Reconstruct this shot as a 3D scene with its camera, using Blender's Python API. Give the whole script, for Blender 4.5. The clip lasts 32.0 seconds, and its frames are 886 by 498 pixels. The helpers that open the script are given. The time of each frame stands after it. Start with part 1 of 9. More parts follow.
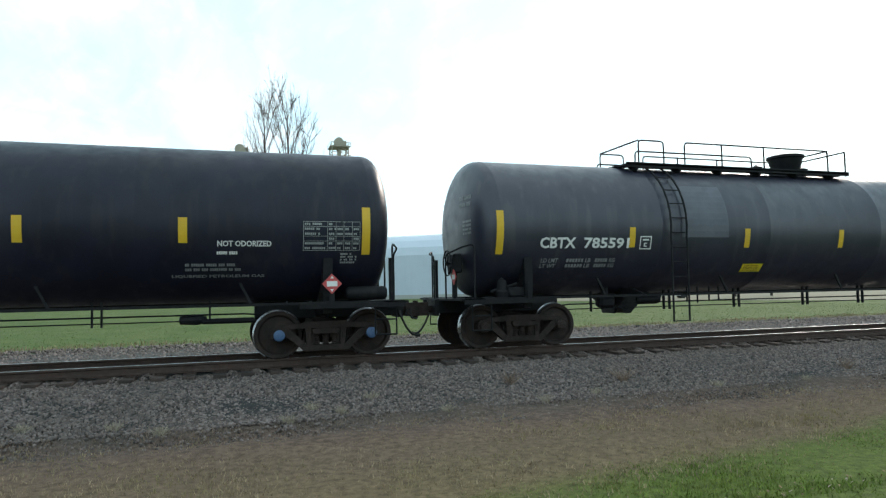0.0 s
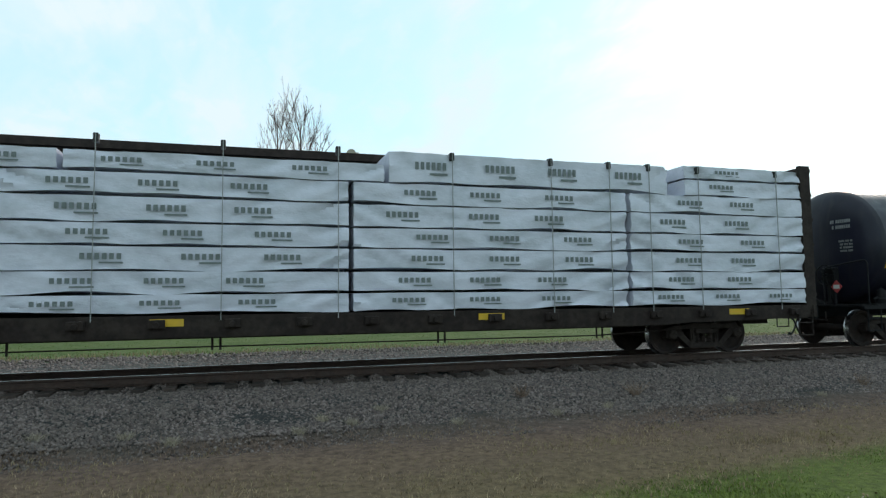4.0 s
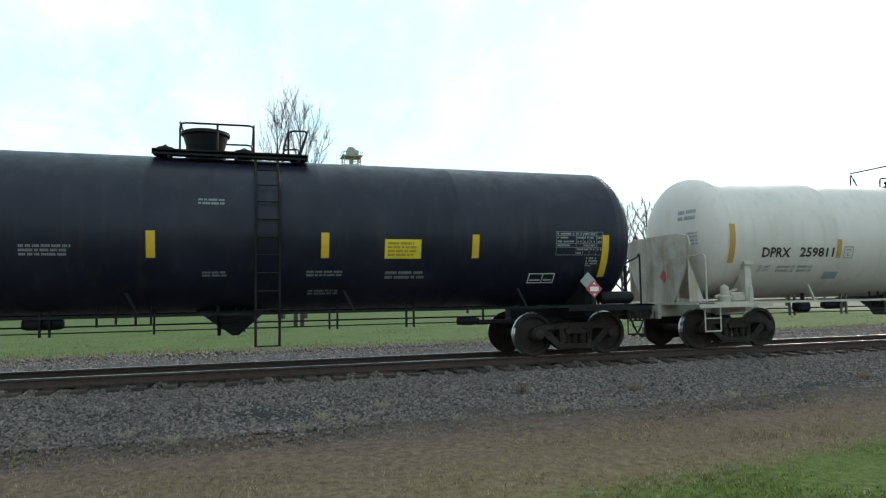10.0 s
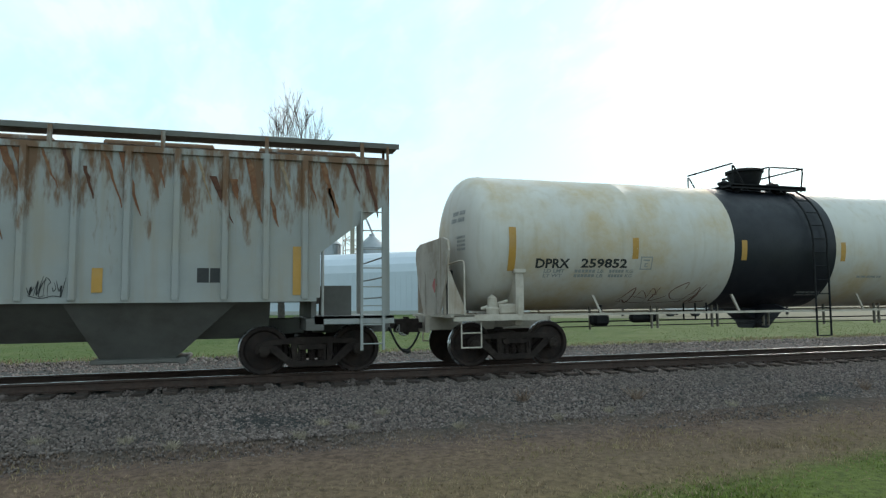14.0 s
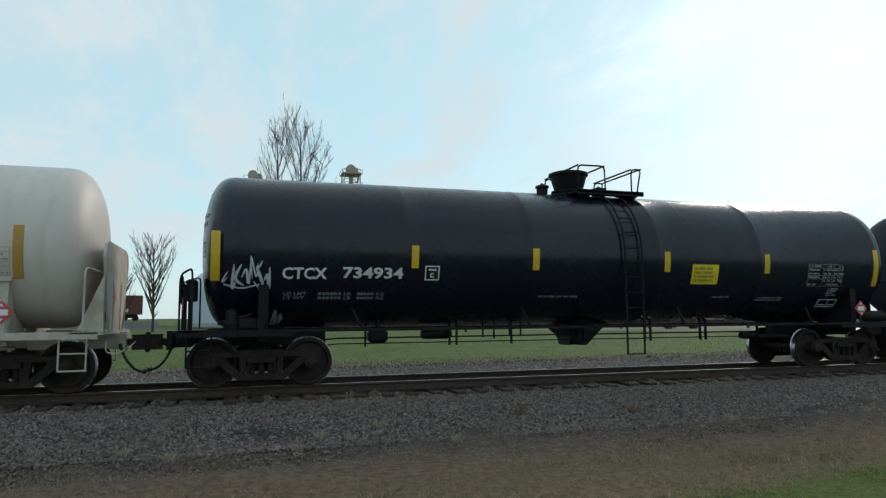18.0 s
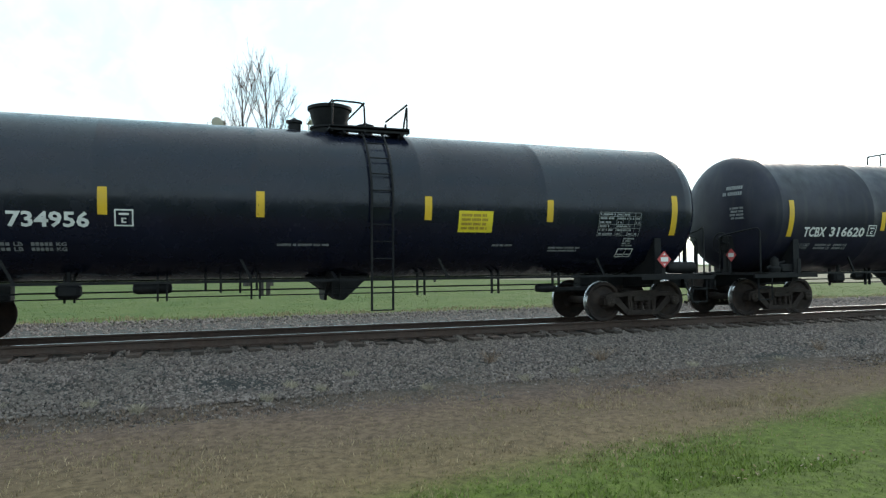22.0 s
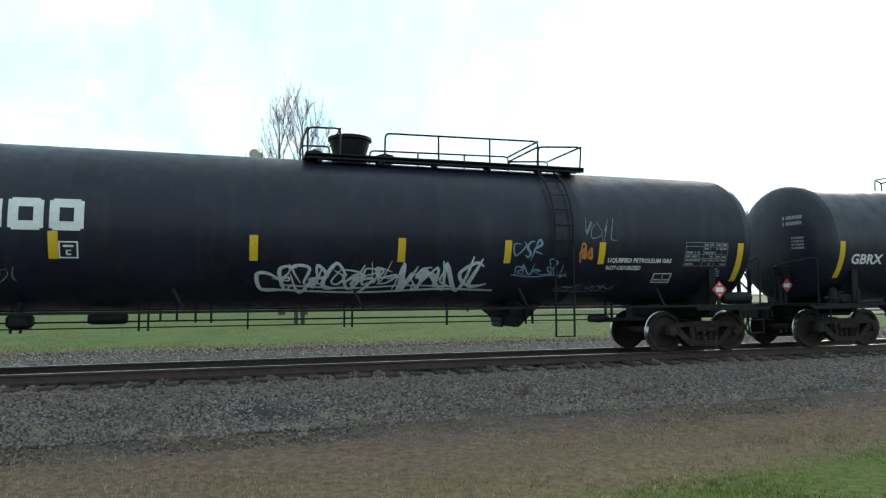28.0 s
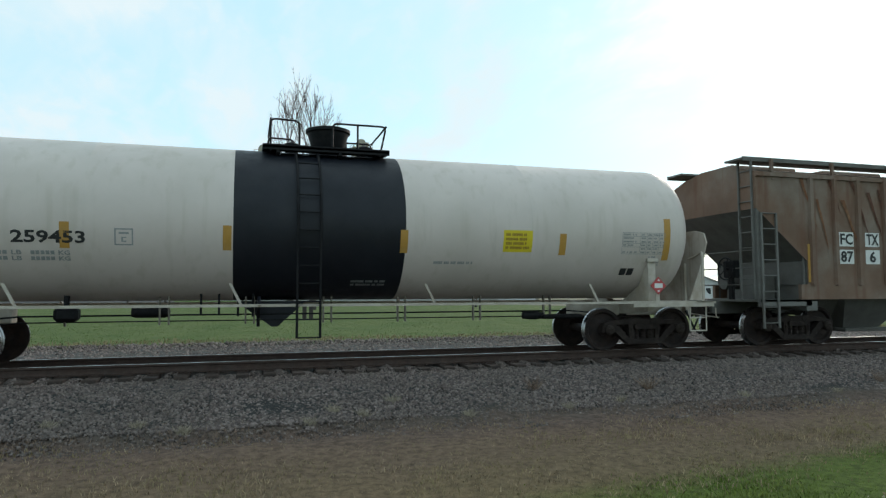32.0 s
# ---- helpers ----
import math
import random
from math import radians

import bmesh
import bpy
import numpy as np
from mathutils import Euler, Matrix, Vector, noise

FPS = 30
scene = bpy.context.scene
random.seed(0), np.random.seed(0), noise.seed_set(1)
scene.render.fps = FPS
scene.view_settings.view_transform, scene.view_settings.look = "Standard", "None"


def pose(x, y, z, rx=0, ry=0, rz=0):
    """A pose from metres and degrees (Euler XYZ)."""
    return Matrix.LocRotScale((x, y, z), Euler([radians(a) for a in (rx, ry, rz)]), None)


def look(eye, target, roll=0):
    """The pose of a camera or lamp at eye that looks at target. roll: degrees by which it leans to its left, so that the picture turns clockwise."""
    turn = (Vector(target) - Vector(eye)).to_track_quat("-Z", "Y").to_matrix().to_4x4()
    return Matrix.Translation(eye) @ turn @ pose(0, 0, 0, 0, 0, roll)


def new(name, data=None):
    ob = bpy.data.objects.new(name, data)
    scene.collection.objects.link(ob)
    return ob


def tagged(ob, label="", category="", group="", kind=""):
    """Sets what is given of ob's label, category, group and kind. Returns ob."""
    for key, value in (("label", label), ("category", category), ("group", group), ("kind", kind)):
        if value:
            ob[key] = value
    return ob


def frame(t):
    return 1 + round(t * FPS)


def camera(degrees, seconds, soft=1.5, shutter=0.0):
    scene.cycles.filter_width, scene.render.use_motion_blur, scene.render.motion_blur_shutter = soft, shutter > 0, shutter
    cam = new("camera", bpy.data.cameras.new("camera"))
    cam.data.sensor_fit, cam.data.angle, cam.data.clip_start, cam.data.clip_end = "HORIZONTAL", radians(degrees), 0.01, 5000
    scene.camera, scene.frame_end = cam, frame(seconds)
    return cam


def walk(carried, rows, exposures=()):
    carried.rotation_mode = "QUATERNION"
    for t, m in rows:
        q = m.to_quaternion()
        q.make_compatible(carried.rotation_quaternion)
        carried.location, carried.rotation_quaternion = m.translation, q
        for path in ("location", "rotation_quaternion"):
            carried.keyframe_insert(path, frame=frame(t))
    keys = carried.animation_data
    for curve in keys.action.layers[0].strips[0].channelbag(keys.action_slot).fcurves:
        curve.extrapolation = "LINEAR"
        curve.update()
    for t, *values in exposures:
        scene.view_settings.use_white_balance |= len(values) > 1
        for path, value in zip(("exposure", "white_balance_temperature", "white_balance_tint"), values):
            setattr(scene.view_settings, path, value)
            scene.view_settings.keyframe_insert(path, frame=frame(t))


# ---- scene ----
CLIP = 32.0
cam = camera(67.7, CLIP, soft=1.3)

VIEW = [  # seconds, yaw, pitch, roll, eye
    (0, -18.19, 3.44, -1.12, 0.018, -14.032, 1.287),
    (0.5, -18.15, 3.53, -1.22, 0.015, -14.025, 1.294),
    (1, -18.04, 3.68, -1.19, 0.010, -14.030, 1.298),
    (1.5, -17.97, 3.89, -0.99, -0.003, -14.029, 1.300),
    (2, -17.73, 4.19, -0.86, 0.012, -14.033, 1.292),
    (2.5, -17.56, 4.32, -0.85, 0.009, -14.039, 1.305),
    (4.5, -17.19, 4.48, -0.69, 0.011, -14.044, 1.294),
    (5, -17.31, 4.38, -0.84, 0.016, -14.044, 1.300),
    (5.5, -17.44, 4.32, -1.00, 0.025, -14.038, 1.304),
    (6, -17.68, 4.20, -1.08, 0.020, -14.029, 1.299),
    (6.5, -17.82, 3.96, -1.13, 0.019, -14.022, 1.307),
    (7, -17.86, 3.84, -1.21, 0.029, -14.014, 1.293),
    (7.5, -17.84, 3.78, -1.16, 0.023, -14.017, 1.286),
    (8, -17.69, 3.77, -1.18, 0.032, -14.030, 1.293),
    (8.5, -17.56, 3.79, -1.07, 0.035, -14.027, 1.291),
    (9, -17.43, 3.88, -1.10, 0.024, -14.026, 1.288),
    (9.5, -17.32, 4.07, -1.01, 0.025, -14.030, 1.287),
    (10, -17.19, 4.25, -0.99, 0.024, -14.027, 1.281),
    (10.5, -17.16, 4.32, -0.76, 0.027, -14.025, 1.298),
    (11, -17.15, 4.45, -0.86, 0.013, -14.020, 1.298),
    (11.5, -17.18, 4.46, -0.97, 0.010, -14.016, 1.296),
    (12, -17.21, 4.51, -0.93, 0.009, -14.025, 1.286),
    (12.5, -17.33, 4.48, -0.74, -0.003, -14.027, 1.298),
    (13, -17.30, 4.53, -0.54, 0.002, -14.023, 1.301),
    (13.5, -17.26, 4.66, -0.51, -0.004, -14.032, 1.304),
    (14, -17.16, 4.81, -0.61, 0.005, -14.036, 1.295),
    (14.5, -17.16, 4.95, -0.68, 0.001, -14.045, 1.301),
    (15, -17.15, 5.19, -0.52, -0.001, -14.054, 1.309),
    (15.5, -17.09, 5.44, -0.54, -0.003, -14.056, 1.294),
    (17.5, -17.21, 5.86, -0.37, -0.018, -14.067, 1.312),
    (18, -17.34, 5.82, -0.43, -0.019, -14.057, 1.303),
    (18.5, -17.42, 5.59, -0.22, -0.019, -14.050, 1.298),
    (19, -17.59, 5.24, -0.41, -0.018, -14.058, 1.293),
    (19.5, -17.78, 4.74, -0.48, -0.013, -14.052, 1.290),
    (20, -17.98, 4.03, -0.67, -0.001, -14.043, 1.287),
    (20.5, -18.64, 3.16, -0.17, -0.009, -14.017, 1.310),
    (21, -19.28, 2.45, -0.54, -0.018, -13.994, 1.299),
    (21.5, -19.76, 1.88, -0.58, -0.020, -13.986, 1.298),
    (22, -19.99, 1.49, -0.46, -0.007, -13.967, 1.306),
    (22.5, -19.85, 1.55, -0.43, -0.011, -13.953, 1.306),
    (23, -19.17, 1.78, -0.72, -0.014, -13.951, 1.295),
    (23.5, -18.68, 2.09, -0.77, -0.017, -13.951, 1.309),
    (24, -18.39, 2.26, -0.58, -0.019, -13.948, 1.299),
    (24.5, -18.14, 2.34, -0.51, -0.018, -13.943, 1.302),
    (25, -17.87, 2.55, -0.43, -0.017, -13.942, 1.302),
    (25.5, -17.63, 2.92, -0.35, -0.028, -13.948, 1.307),
    (27.5, -17.20, 3.90, -0.35, -0.036, -13.959, 1.310),
    (28, -17.17, 4.04, -0.32, -0.037, -13.955, 1.320),
    (28.5, -17.00, 4.20, -0.19, -0.043, -13.954, 1.312),
    (29, -16.62, 4.17, -0.03, -0.042, -13.956, 1.302),
    (29.5, -16.32, 4.06, 0.23, -0.034, -13.961, 1.313),
    (30, -16.28, 4.07, 0.25, -0.039, -13.958, 1.311),
    (30.5, -16.23, 4.02, 0.03, -0.029, -13.954, 1.303),
    (31, -16.26, 3.83, -0.24, -0.032, -13.950, 1.319),
    (31.5, -16.36, 3.73, -0.24, -0.026, -13.946, 1.311),
    (32, -16.45, 3.68, -0.14, -0.028, -13.937, 1.306),
]


def view_pose(yaw, pitch, roll, x, y, z):
    a, b = radians(yaw), radians(pitch)
    ahead = Vector((-math.sin(a) * math.cos(b), math.cos(a) * math.cos(b), math.sin(b)))
    eye = Vector((x, y, z))
    return look(eye, eye + ahead, roll)


EXPOSURE = [(0.0, 0.31), (1.0, 0.22), (2.0, 0.07), (2.5, -0.12), (5.0, -0.09), (6.0, 0.06), (7.0, 0.0), (8.0, 0.2), (9.0, 0.24), (10.0, 0.2), (11.0, -0.24), (12.0, -0.3), (13.0, 0.2), (13.5, 0.37), (14.0, 0.04), (15.0, -0.38), (18.0, -0.42), (19.0, -0.2), (20.0, 0.03), (21.0, 0.22), (22.0, 0.4), (25.0, 0.53), (28.0, 0.26), (29.0, 0.21), (30.0, 0.08), (31.0, -0.06), (32.0, -0.16)]
WARMTH, TINT = 6900, 17  # white balance of the clip's camera
walk(cam, [(t, view_pose(*v)) for t, *v in VIEW], [(t, stops, WARMTH, TINT) for t, stops in EXPOSURE])

# ---------------------------------------------------------------- light
SUN_TURN, SUN_RISE = 50.0, 24.0  # degrees from +y towards +x, degrees above the horizon
sun_way = Vector((math.sin(radians(SUN_TURN)) * math.cos(radians(SUN_RISE)),
                  math.cos(radians(SUN_TURN)) * math.cos(radians(SUN_RISE)), math.sin(radians(SUN_RISE))))
sun = new("sun", bpy.data.lights.new("sun", "SUN"))
sun.data.energy, sun.data.angle, sun.data.color = 1.5, radians(14), (1.0, 0.93, 0.82)
sun.matrix_world = look((40, 40, 60), Vector((40, 40, 60)) - sun_way)


def make_world():
    world = bpy.data.worlds.new("sky")
    world.use_nodes = True
    scene.world = world
    nt = world.node_tree
    nt.nodes.clear()
    add = nt.nodes.new
    link = nt.links.new
    out, back = add("ShaderNodeOutputWorld"), add("ShaderNodeBackground")
    sky = add("ShaderNodeTexSky")
    sky.sky_type, sky.sun_disc = "NISHITA", False
    sky.sun_elevation, sky.sun_rotation = radians(SUN_RISE), radians(SUN_TURN)
    sky.air_density, sky.dust_density, sky.ozone_density = 1.2, 0.6, 2.0
    gain = add("ShaderNodeVectorMath")
    gain.operation = "SCALE"
    gain.inputs[3].default_value = 0.24
    link(sky.outputs[0], gain.inputs[0])
    coord = add("ShaderNodeTexCoord")
    sep = add("ShaderNodeSeparateXYZ")
    link(coord.outputs["Generated"], sep.inputs[0])
    up = add("ShaderNodeMath")
    up.operation = "ADD"
    up.inputs[1].default_value = 0.22
    link(sep.outputs[2], up.inputs[0])
    flat = []
    for axis in (0, 1):
        div = add("ShaderNodeMath")
        div.operation = "DIVIDE"
        link(sep.outputs[axis], div.inputs[0])
        link(up.outputs[0], div.inputs[1])
        flat.append(div)
    join = add("ShaderNodeCombineXYZ")
    link(flat[0].outputs[0], join.inputs[0])
    link(flat[1].outputs[0], join.inputs[1])
    def cloud(scale, detail, shift, lo, hi):
        move = add("ShaderNodeMapping")
        move.inputs["Location"].default_value = shift
        move.inputs["Scale"].default_value = (1.0, 0.55, 1.0)
        move.inputs["Rotation"].default_value = (0, 0, radians(35))
        link(join.outputs[0], move.inputs[0])
        tex = add("ShaderNodeTexNoise")
        tex.inputs["Scale"].default_value, tex.inputs["Detail"].default_value = scale, detail
        tex.inputs["Roughness"].default_value, tex.inputs["Distortion"].default_value = 0.55, 0.4
        link(move.outputs[0], tex.inputs[0])
        ramp = add("ShaderNodeMapRange")
        ramp.interpolation_type = "SMOOTHSTEP"
        ramp.inputs[1].default_value, ramp.inputs[2].default_value = lo, hi
        link(tex.outputs[0], ramp.inputs[0])
        return ramp
    big, small = cloud(2.4, 8, (7.3, 4.6, 0), 0.38, 0.68), cloud(9.0, 9, (0.4, 5.2, 0), 0.44, 0.72)
    both = add("ShaderNodeMath")
    both.operation = "MULTIPLY_ADD"
    both.use_clamp = True
    both.inputs[1].default_value = 0.45
    link(small.outputs[0], both.inputs[0])
    link(big.outputs[0], both.inputs[2])
    # thin cloud glows round the hidden sun
    near = add("ShaderNodeVectorMath")
    near.operation = "DOT_PRODUCT"
    near.inputs[1].default_value = sun_way
    link(coord.outputs["Generated"], near.inputs[0])
    glow = add("ShaderNodeMapRange")
    glow.interpolation_type = "SMOOTHSTEP"
    glow.inputs[1].default_value, glow.inputs[2].default_value = 0.89, 1.0
    glow.inputs[3].default_value, glow.inputs[4].default_value = 1.0, 1.45
    link(near.outputs["Value"], glow.inputs[0])
    tint = add("ShaderNodeVectorMath")
    tint.operation = "SCALE"
    tint.inputs[0].default_value = (0.82, 1.05, 1.13)
    link(glow.outputs[0], tint.inputs[3])
    mix = add("ShaderNodeMix")
    mix.data_type = "RGBA"
    link(both.outputs[0], mix.inputs[0])
    veil = add("ShaderNodeMix")
    veil.data_type = "RGBA"
    veil.inputs[0].default_value = 0.80
    link(gain.outputs[0], veil.inputs[6])
    veil.inputs[7].default_value = (0.61, 1.05, 1.17, 1)
    link(veil.outputs[2], mix.inputs[6])
    link(tint.outputs[0], mix.inputs[7])
    link(mix.outputs[2], back.inputs[0])
    back.inputs[1].default_value = 1.0
    link(back.outputs[0], out.inputs[0])


make_world()

# ---------------------------------------------------------------- materials
MATS = {}


def surface(name, base, rough=0.6, metal=0.0, vary=0.25, scale=3.0, dirt=None, dirt_amount=0.0, dirt_scale=0.8,
            bump=0.0, bump_scale=40.0, stretch=(1, 1, 1), island=0.0, each=0.0, streak=None, streak_amount=0.0, spec=0.5, run=None, second=None):
    """A painted, stained or rough surface: base colour with fine grain, broad stains and relief."""
    if name in MATS:
        return MATS[name]
    m = bpy.data.materials.new(name)
    m.use_nodes = True
    nt = m.node_tree
    add, link = nt.nodes.new, nt.links.new
    shader = nt.nodes["Principled BSDF"]
    coord = add("ShaderNodeTexCoord")
    place = add("ShaderNodeMapping")
    place.inputs["Scale"].default_value = stretch
    link(coord.outputs["Object"], place.inputs[0])

    def tex(s, detail=5.0, rough_=0.6):
        n = add("ShaderNodeTexNoise")
        n.inputs["Scale"].default_value, n.inputs["Detail"].default_value, n.inputs["Roughness"].default_value = s, detail, rough_
        link(place.outputs[0], n.inputs[0])
        return n

    def ranged(src, a, b, c, d, smooth=False):
        n = add("ShaderNodeMapRange")
        if smooth:
            n.interpolation_type = "SMOOTHSTEP"
        for i, v in enumerate((a, b, c, d)):
            n.inputs[i + 1].default_value = v
        link(src, n.inputs[0])
        return n.outputs[0]

    grain = tex(scale, 8.0)
    soiled = 0.86  # a film of dust on everything
    value = ranged(grain.outputs[0], 0.25, 0.75, soiled * (1 - vary), soiled * (1 + vary))
    for on, src in ((island, "island"), (each, "each")):
        if on:
            info = add("ShaderNodeNewGeometry" if src == "island" else "ShaderNodeObjectInfo")
            rnd = ranged(info.outputs["Random Per Island" if src == "island" else "Random"], 0, 1, 1 - on, 1 + on)
            mul = add("ShaderNodeMath")
            mul.operation = "MULTIPLY"
            link(value, mul.inputs[0])
            link(rnd, mul.inputs[1])
            value = mul.outputs[0]
    hue = add("ShaderNodeVectorMath")
    hue.operation = "SCALE"
    hue.inputs[0].default_value = base
    link(value, hue.inputs[3])
    colour = hue.outputs[0]

    def over(colour, tone, fac):
        mix = add("ShaderNodeMix")
        mix.data_type = "RGBA"
        link(fac, mix.inputs[0])
        link(colour, mix.inputs[6])
        mix.inputs[7].default_value = (*tone, 1)
        return mix.outputs[2]

    if second:
        # a share of the pieces has another tone
        tone, share = second
        info = add("ShaderNodeNewGeometry")
        colour = over(colour, tone, ranged(info.outputs["Random Per Island"], 1 - share, 1 - share * 0.6, 0, 0.85))
    if dirt:
        colour = over(colour, dirt, ranged(tex(dirt_scale, 9.0, 0.65).outputs[0], 0.42, 0.68, 0, dirt_amount, True))
    if streak:
        down = add("ShaderNodeMapping")
        down.inputs["Scale"].default_value = (5.0, 5.0, 0.35)
        link(coord.outputs["Object"], down.inputs[0])
        n = add("ShaderNodeTexNoise")
        n.inputs["Scale"].default_value, n.inputs["Detail"].default_value = 1.0, 6.0
        link(down.outputs[0], n.inputs[0])
        colour = over(colour, streak, ranged(n.outputs[0], 0.5, 0.72, 0, streak_amount, True))
    if run:
        # a stain that has run and spread: tone, height of its edge, softness (+ above, - below), slant, strength
        tone, edge, slope, slant, strength = run
        lean = add("ShaderNodeMapping")
        lean.inputs["Rotation"].default_value = (0, slant, 0)
        lean.inputs["Scale"].default_value = (2.6, 1.0, 0.6) if slope > 0 else (0.8, 0.8, 1.2)
        link(coord.outputs["Object"], lean.inputs[0])
        n = add("ShaderNodeTexNoise")
        n.inputs["Scale"].default_value, n.inputs["Detail"].default_value, n.inputs["Roughness"].default_value = 1.5, 9.0, 0.62
        link(lean.outputs[0], n.inputs[0])
        sep = add("ShaderNodeSeparateXYZ")
        link(coord.outputs["Object"], sep.inputs[0])
        reach = add("ShaderNodeMath")
        reach.operation = "MULTIPLY_ADD"
        reach.inputs[1].default_value, reach.inputs[2].default_value = slope, -slope * edge
        link(sep.outputs[2], reach.inputs[0])
        both = add("ShaderNodeMath")
        both.operation = "ADD"
        link(n.outputs[0], both.inputs[0])
        link(reach.outputs[0], both.inputs[1])
        colour = over(colour, tone, ranged(both.outputs[0], 0.50, 0.66 if slope > 0 else 0.85, 0, strength, True))
    link(colour, shader.inputs["Base Color"])
    link(ranged(tex(scale * 2.3).outputs[0], 0.3, 0.7, max(rough - 0.1, 0.04), min(rough + 0.12, 1)), shader.inputs["Roughness"])
    shader.inputs["Metallic"].default_value = metal
    shader.inputs["Specular IOR Level"].default_value = spec
    if bump:
        b = add("ShaderNodeBump")
        b.inputs["Strength"].default_value = bump
        b.inputs["Distance"].default_value = 0.02
        link(tex(bump_scale, 4.0).outputs[0], b.inputs["Height"])
        link(b.outputs[0], shader.inputs["Normal"])
    MATS[name] = m
    return m


DUST = (0.10, 0.085, 0.07)
black_paint = surface("black_paint", (0.0120, 0.0125, 0.0260), 0.42, spec=0.265, vary=0.4, scale=1.3, dirt=DUST, dirt_amount=0.06, dirt_scale=0.7, bump=0.05, bump_scale=6, streak=(0.024, 0.024, 0.028), streak_amount=0.6)
gloss_black = surface("gloss_black_paint", (0.006, 0.008, 0.019), 0.24, spec=0.36, vary=0.3, scale=1.3, dirt=DUST, dirt_amount=0.015, dirt_scale=0.5)
grey_paint = surface("grey_tank_paint", (0.068, 0.080, 0.104), 0.45, spec=0.35, vary=0.2, scale=1.3, dirt=DUST, dirt_amount=0.1)
slate_paint = surface("slate_black_paint", (0.018, 0.019, 0.036), 0.40, spec=0.65, streak=(0.05, 0.05, 0.055), streak_amount=0.5, vary=0.25, scale=1.3, dirt=DUST, dirt_amount=0.05)
white_paint = surface("white_tank_paint", (0.68, 0.59, 0.545), 0.5, vary=0.07, scale=0.9, dirt=(0.40, 0.36, 0.29), dirt_amount=0.25, dirt_scale=0.35, streak=(0.36, 0.31, 0.23), streak_amount=0.25)
stained_white = surface("stained_white_paint", (0.60, 0.57, 0.53), 0.5, vary=0.08, scale=0.9, dirt=(0.42, 0.27, 0.09), dirt_amount=0.75, dirt_scale=0.42, streak=(0.36, 0.28, 0.18), streak_amount=0.3)
old_white = surface("weathered_white_paint", (0.40, 0.415, 0.435), 0.55, vary=0.10, scale=0.9, dirt=(0.30, 0.27, 0.22), dirt_amount=0.35, dirt_scale=0.6, streak=(0.26, 0.22, 0.17), streak_amount=0.25, run=((0.16, 0.095, 0.045), 2.2, -0.5, 0.12, 0.95))
band_white = surface("dull_white_band_paint", (0.55, 0.565, 0.57), 0.5, vary=0.07, scale=0.9, dirt=(0.40, 0.37, 0.30), dirt_amount=0.3, dirt_scale=0.5, streak=(0.36, 0.29, 0.18), streak_amount=0.35)
band_black = surface("black_band_coating", (0.0105, 0.0125, 0.019), 0.5, spec=0.3, vary=0.3, scale=1.5, dirt=DUST, dirt_amount=0.05, bump=0.1, bump_scale=25)
steel_dark = surface("grimy_cast_steel", (0.026, 0.017, 0.015), 0.75, 0.2, spec=0.3, vary=0.35, scale=6, dirt=(0.05, 0.038, 0.03), dirt_amount=0.5, dirt_scale=3, bump=0.2, bump_scale=60)
wheel_steel = surface("rusted_wheel_steel", (0.024, 0.016, 0.015), 0.75, 0.1, spec=0.3, vary=0.3, scale=5, dirt=(0.05, 0.03, 0.022), dirt_amount=0.5, dirt_scale=4)
tread_steel = surface("polished_tread_steel", (0.42, 0.42, 0.43), 0.28, 1.0, vary=0.15, scale=9)
rail_side = surface("rusty_rail_steel", (0.058, 0.032, 0.024), 0.8, 0.1, vary=0.35, scale=7, dirt=(0.05, 0.035, 0.03), dirt_amount=0.6, dirt_scale=3, bump=0.15)
black_iron = surface("black_painted_iron", (0.008, 0.008, 0.010), 0.6, 0.0, spec=0.18, vary=0.3, scale=8, dirt=DUST, dirt_amount=0.08, dirt_scale=2)
dirty_white = surface("grimy_white_paint", (0.54, 0.475, 0.415), 0.6, vary=0.12, scale=1.5, dirt=(0.25, 0.18, 0.12), dirt_amount=0.7, dirt_scale=1.3, streak=(0.20, 0.13, 0.075), streak_amount=0.6)
tan_iron = surface("soiled_pale_iron", (0.20, 0.175, 0.14), 0.7, vary=0.25, scale=5, dirt=(0.08, 0.065, 0.05), dirt_amount=0.6, dirt_scale=2)
hopper_low = surface("soiled_grey_steel", (0.155, 0.15, 0.14), 0.7, vary=0.2, scale=1.5, dirt=(0.08, 0.07, 0.06), dirt_amount=0.6, dirt_scale=1.0)
white_iron = surface("white_painted_iron", (0.51, 0.45, 0.385), 0.55, vary=0.15, scale=5, dirt=(0.25, 0.19, 0.13), dirt_amount=0.5, dirt_scale=2)
rubber = surface("black_hose_rubber", (0.015, 0.015, 0.015), 0.6, vary=0.2)
yellow_tape = surface("yellow_reflective_tape", (0.72, 0.43, 0.02), 0.45, vary=0.1, scale=6, dirt=(0.25, 0.16, 0.05), dirt_amount=0.25, dirt_scale=3)
faded_tape = surface("faded_amber_tape", (0.52, 0.27, 0.05), 0.5, vary=0.12, scale=6, dirt=(0.3, 0.2, 0.1), dirt_amount=0.35, dirt_scale=3)
yellow_sign = surface("yellow_sign_paint", (0.78, 0.60, 0.02), 0.5, vary=0.06, scale=5, dirt=(0.4, 0.3, 0.1), dirt_amount=0.2, dirt_scale=2)
white_letter = surface("white_lettering", (0.72, 0.72, 0.70), 0.55, vary=0.1, scale=8, dirt=(0.3, 0.3, 0.3), dirt_amount=0.2, dirt_scale=5)
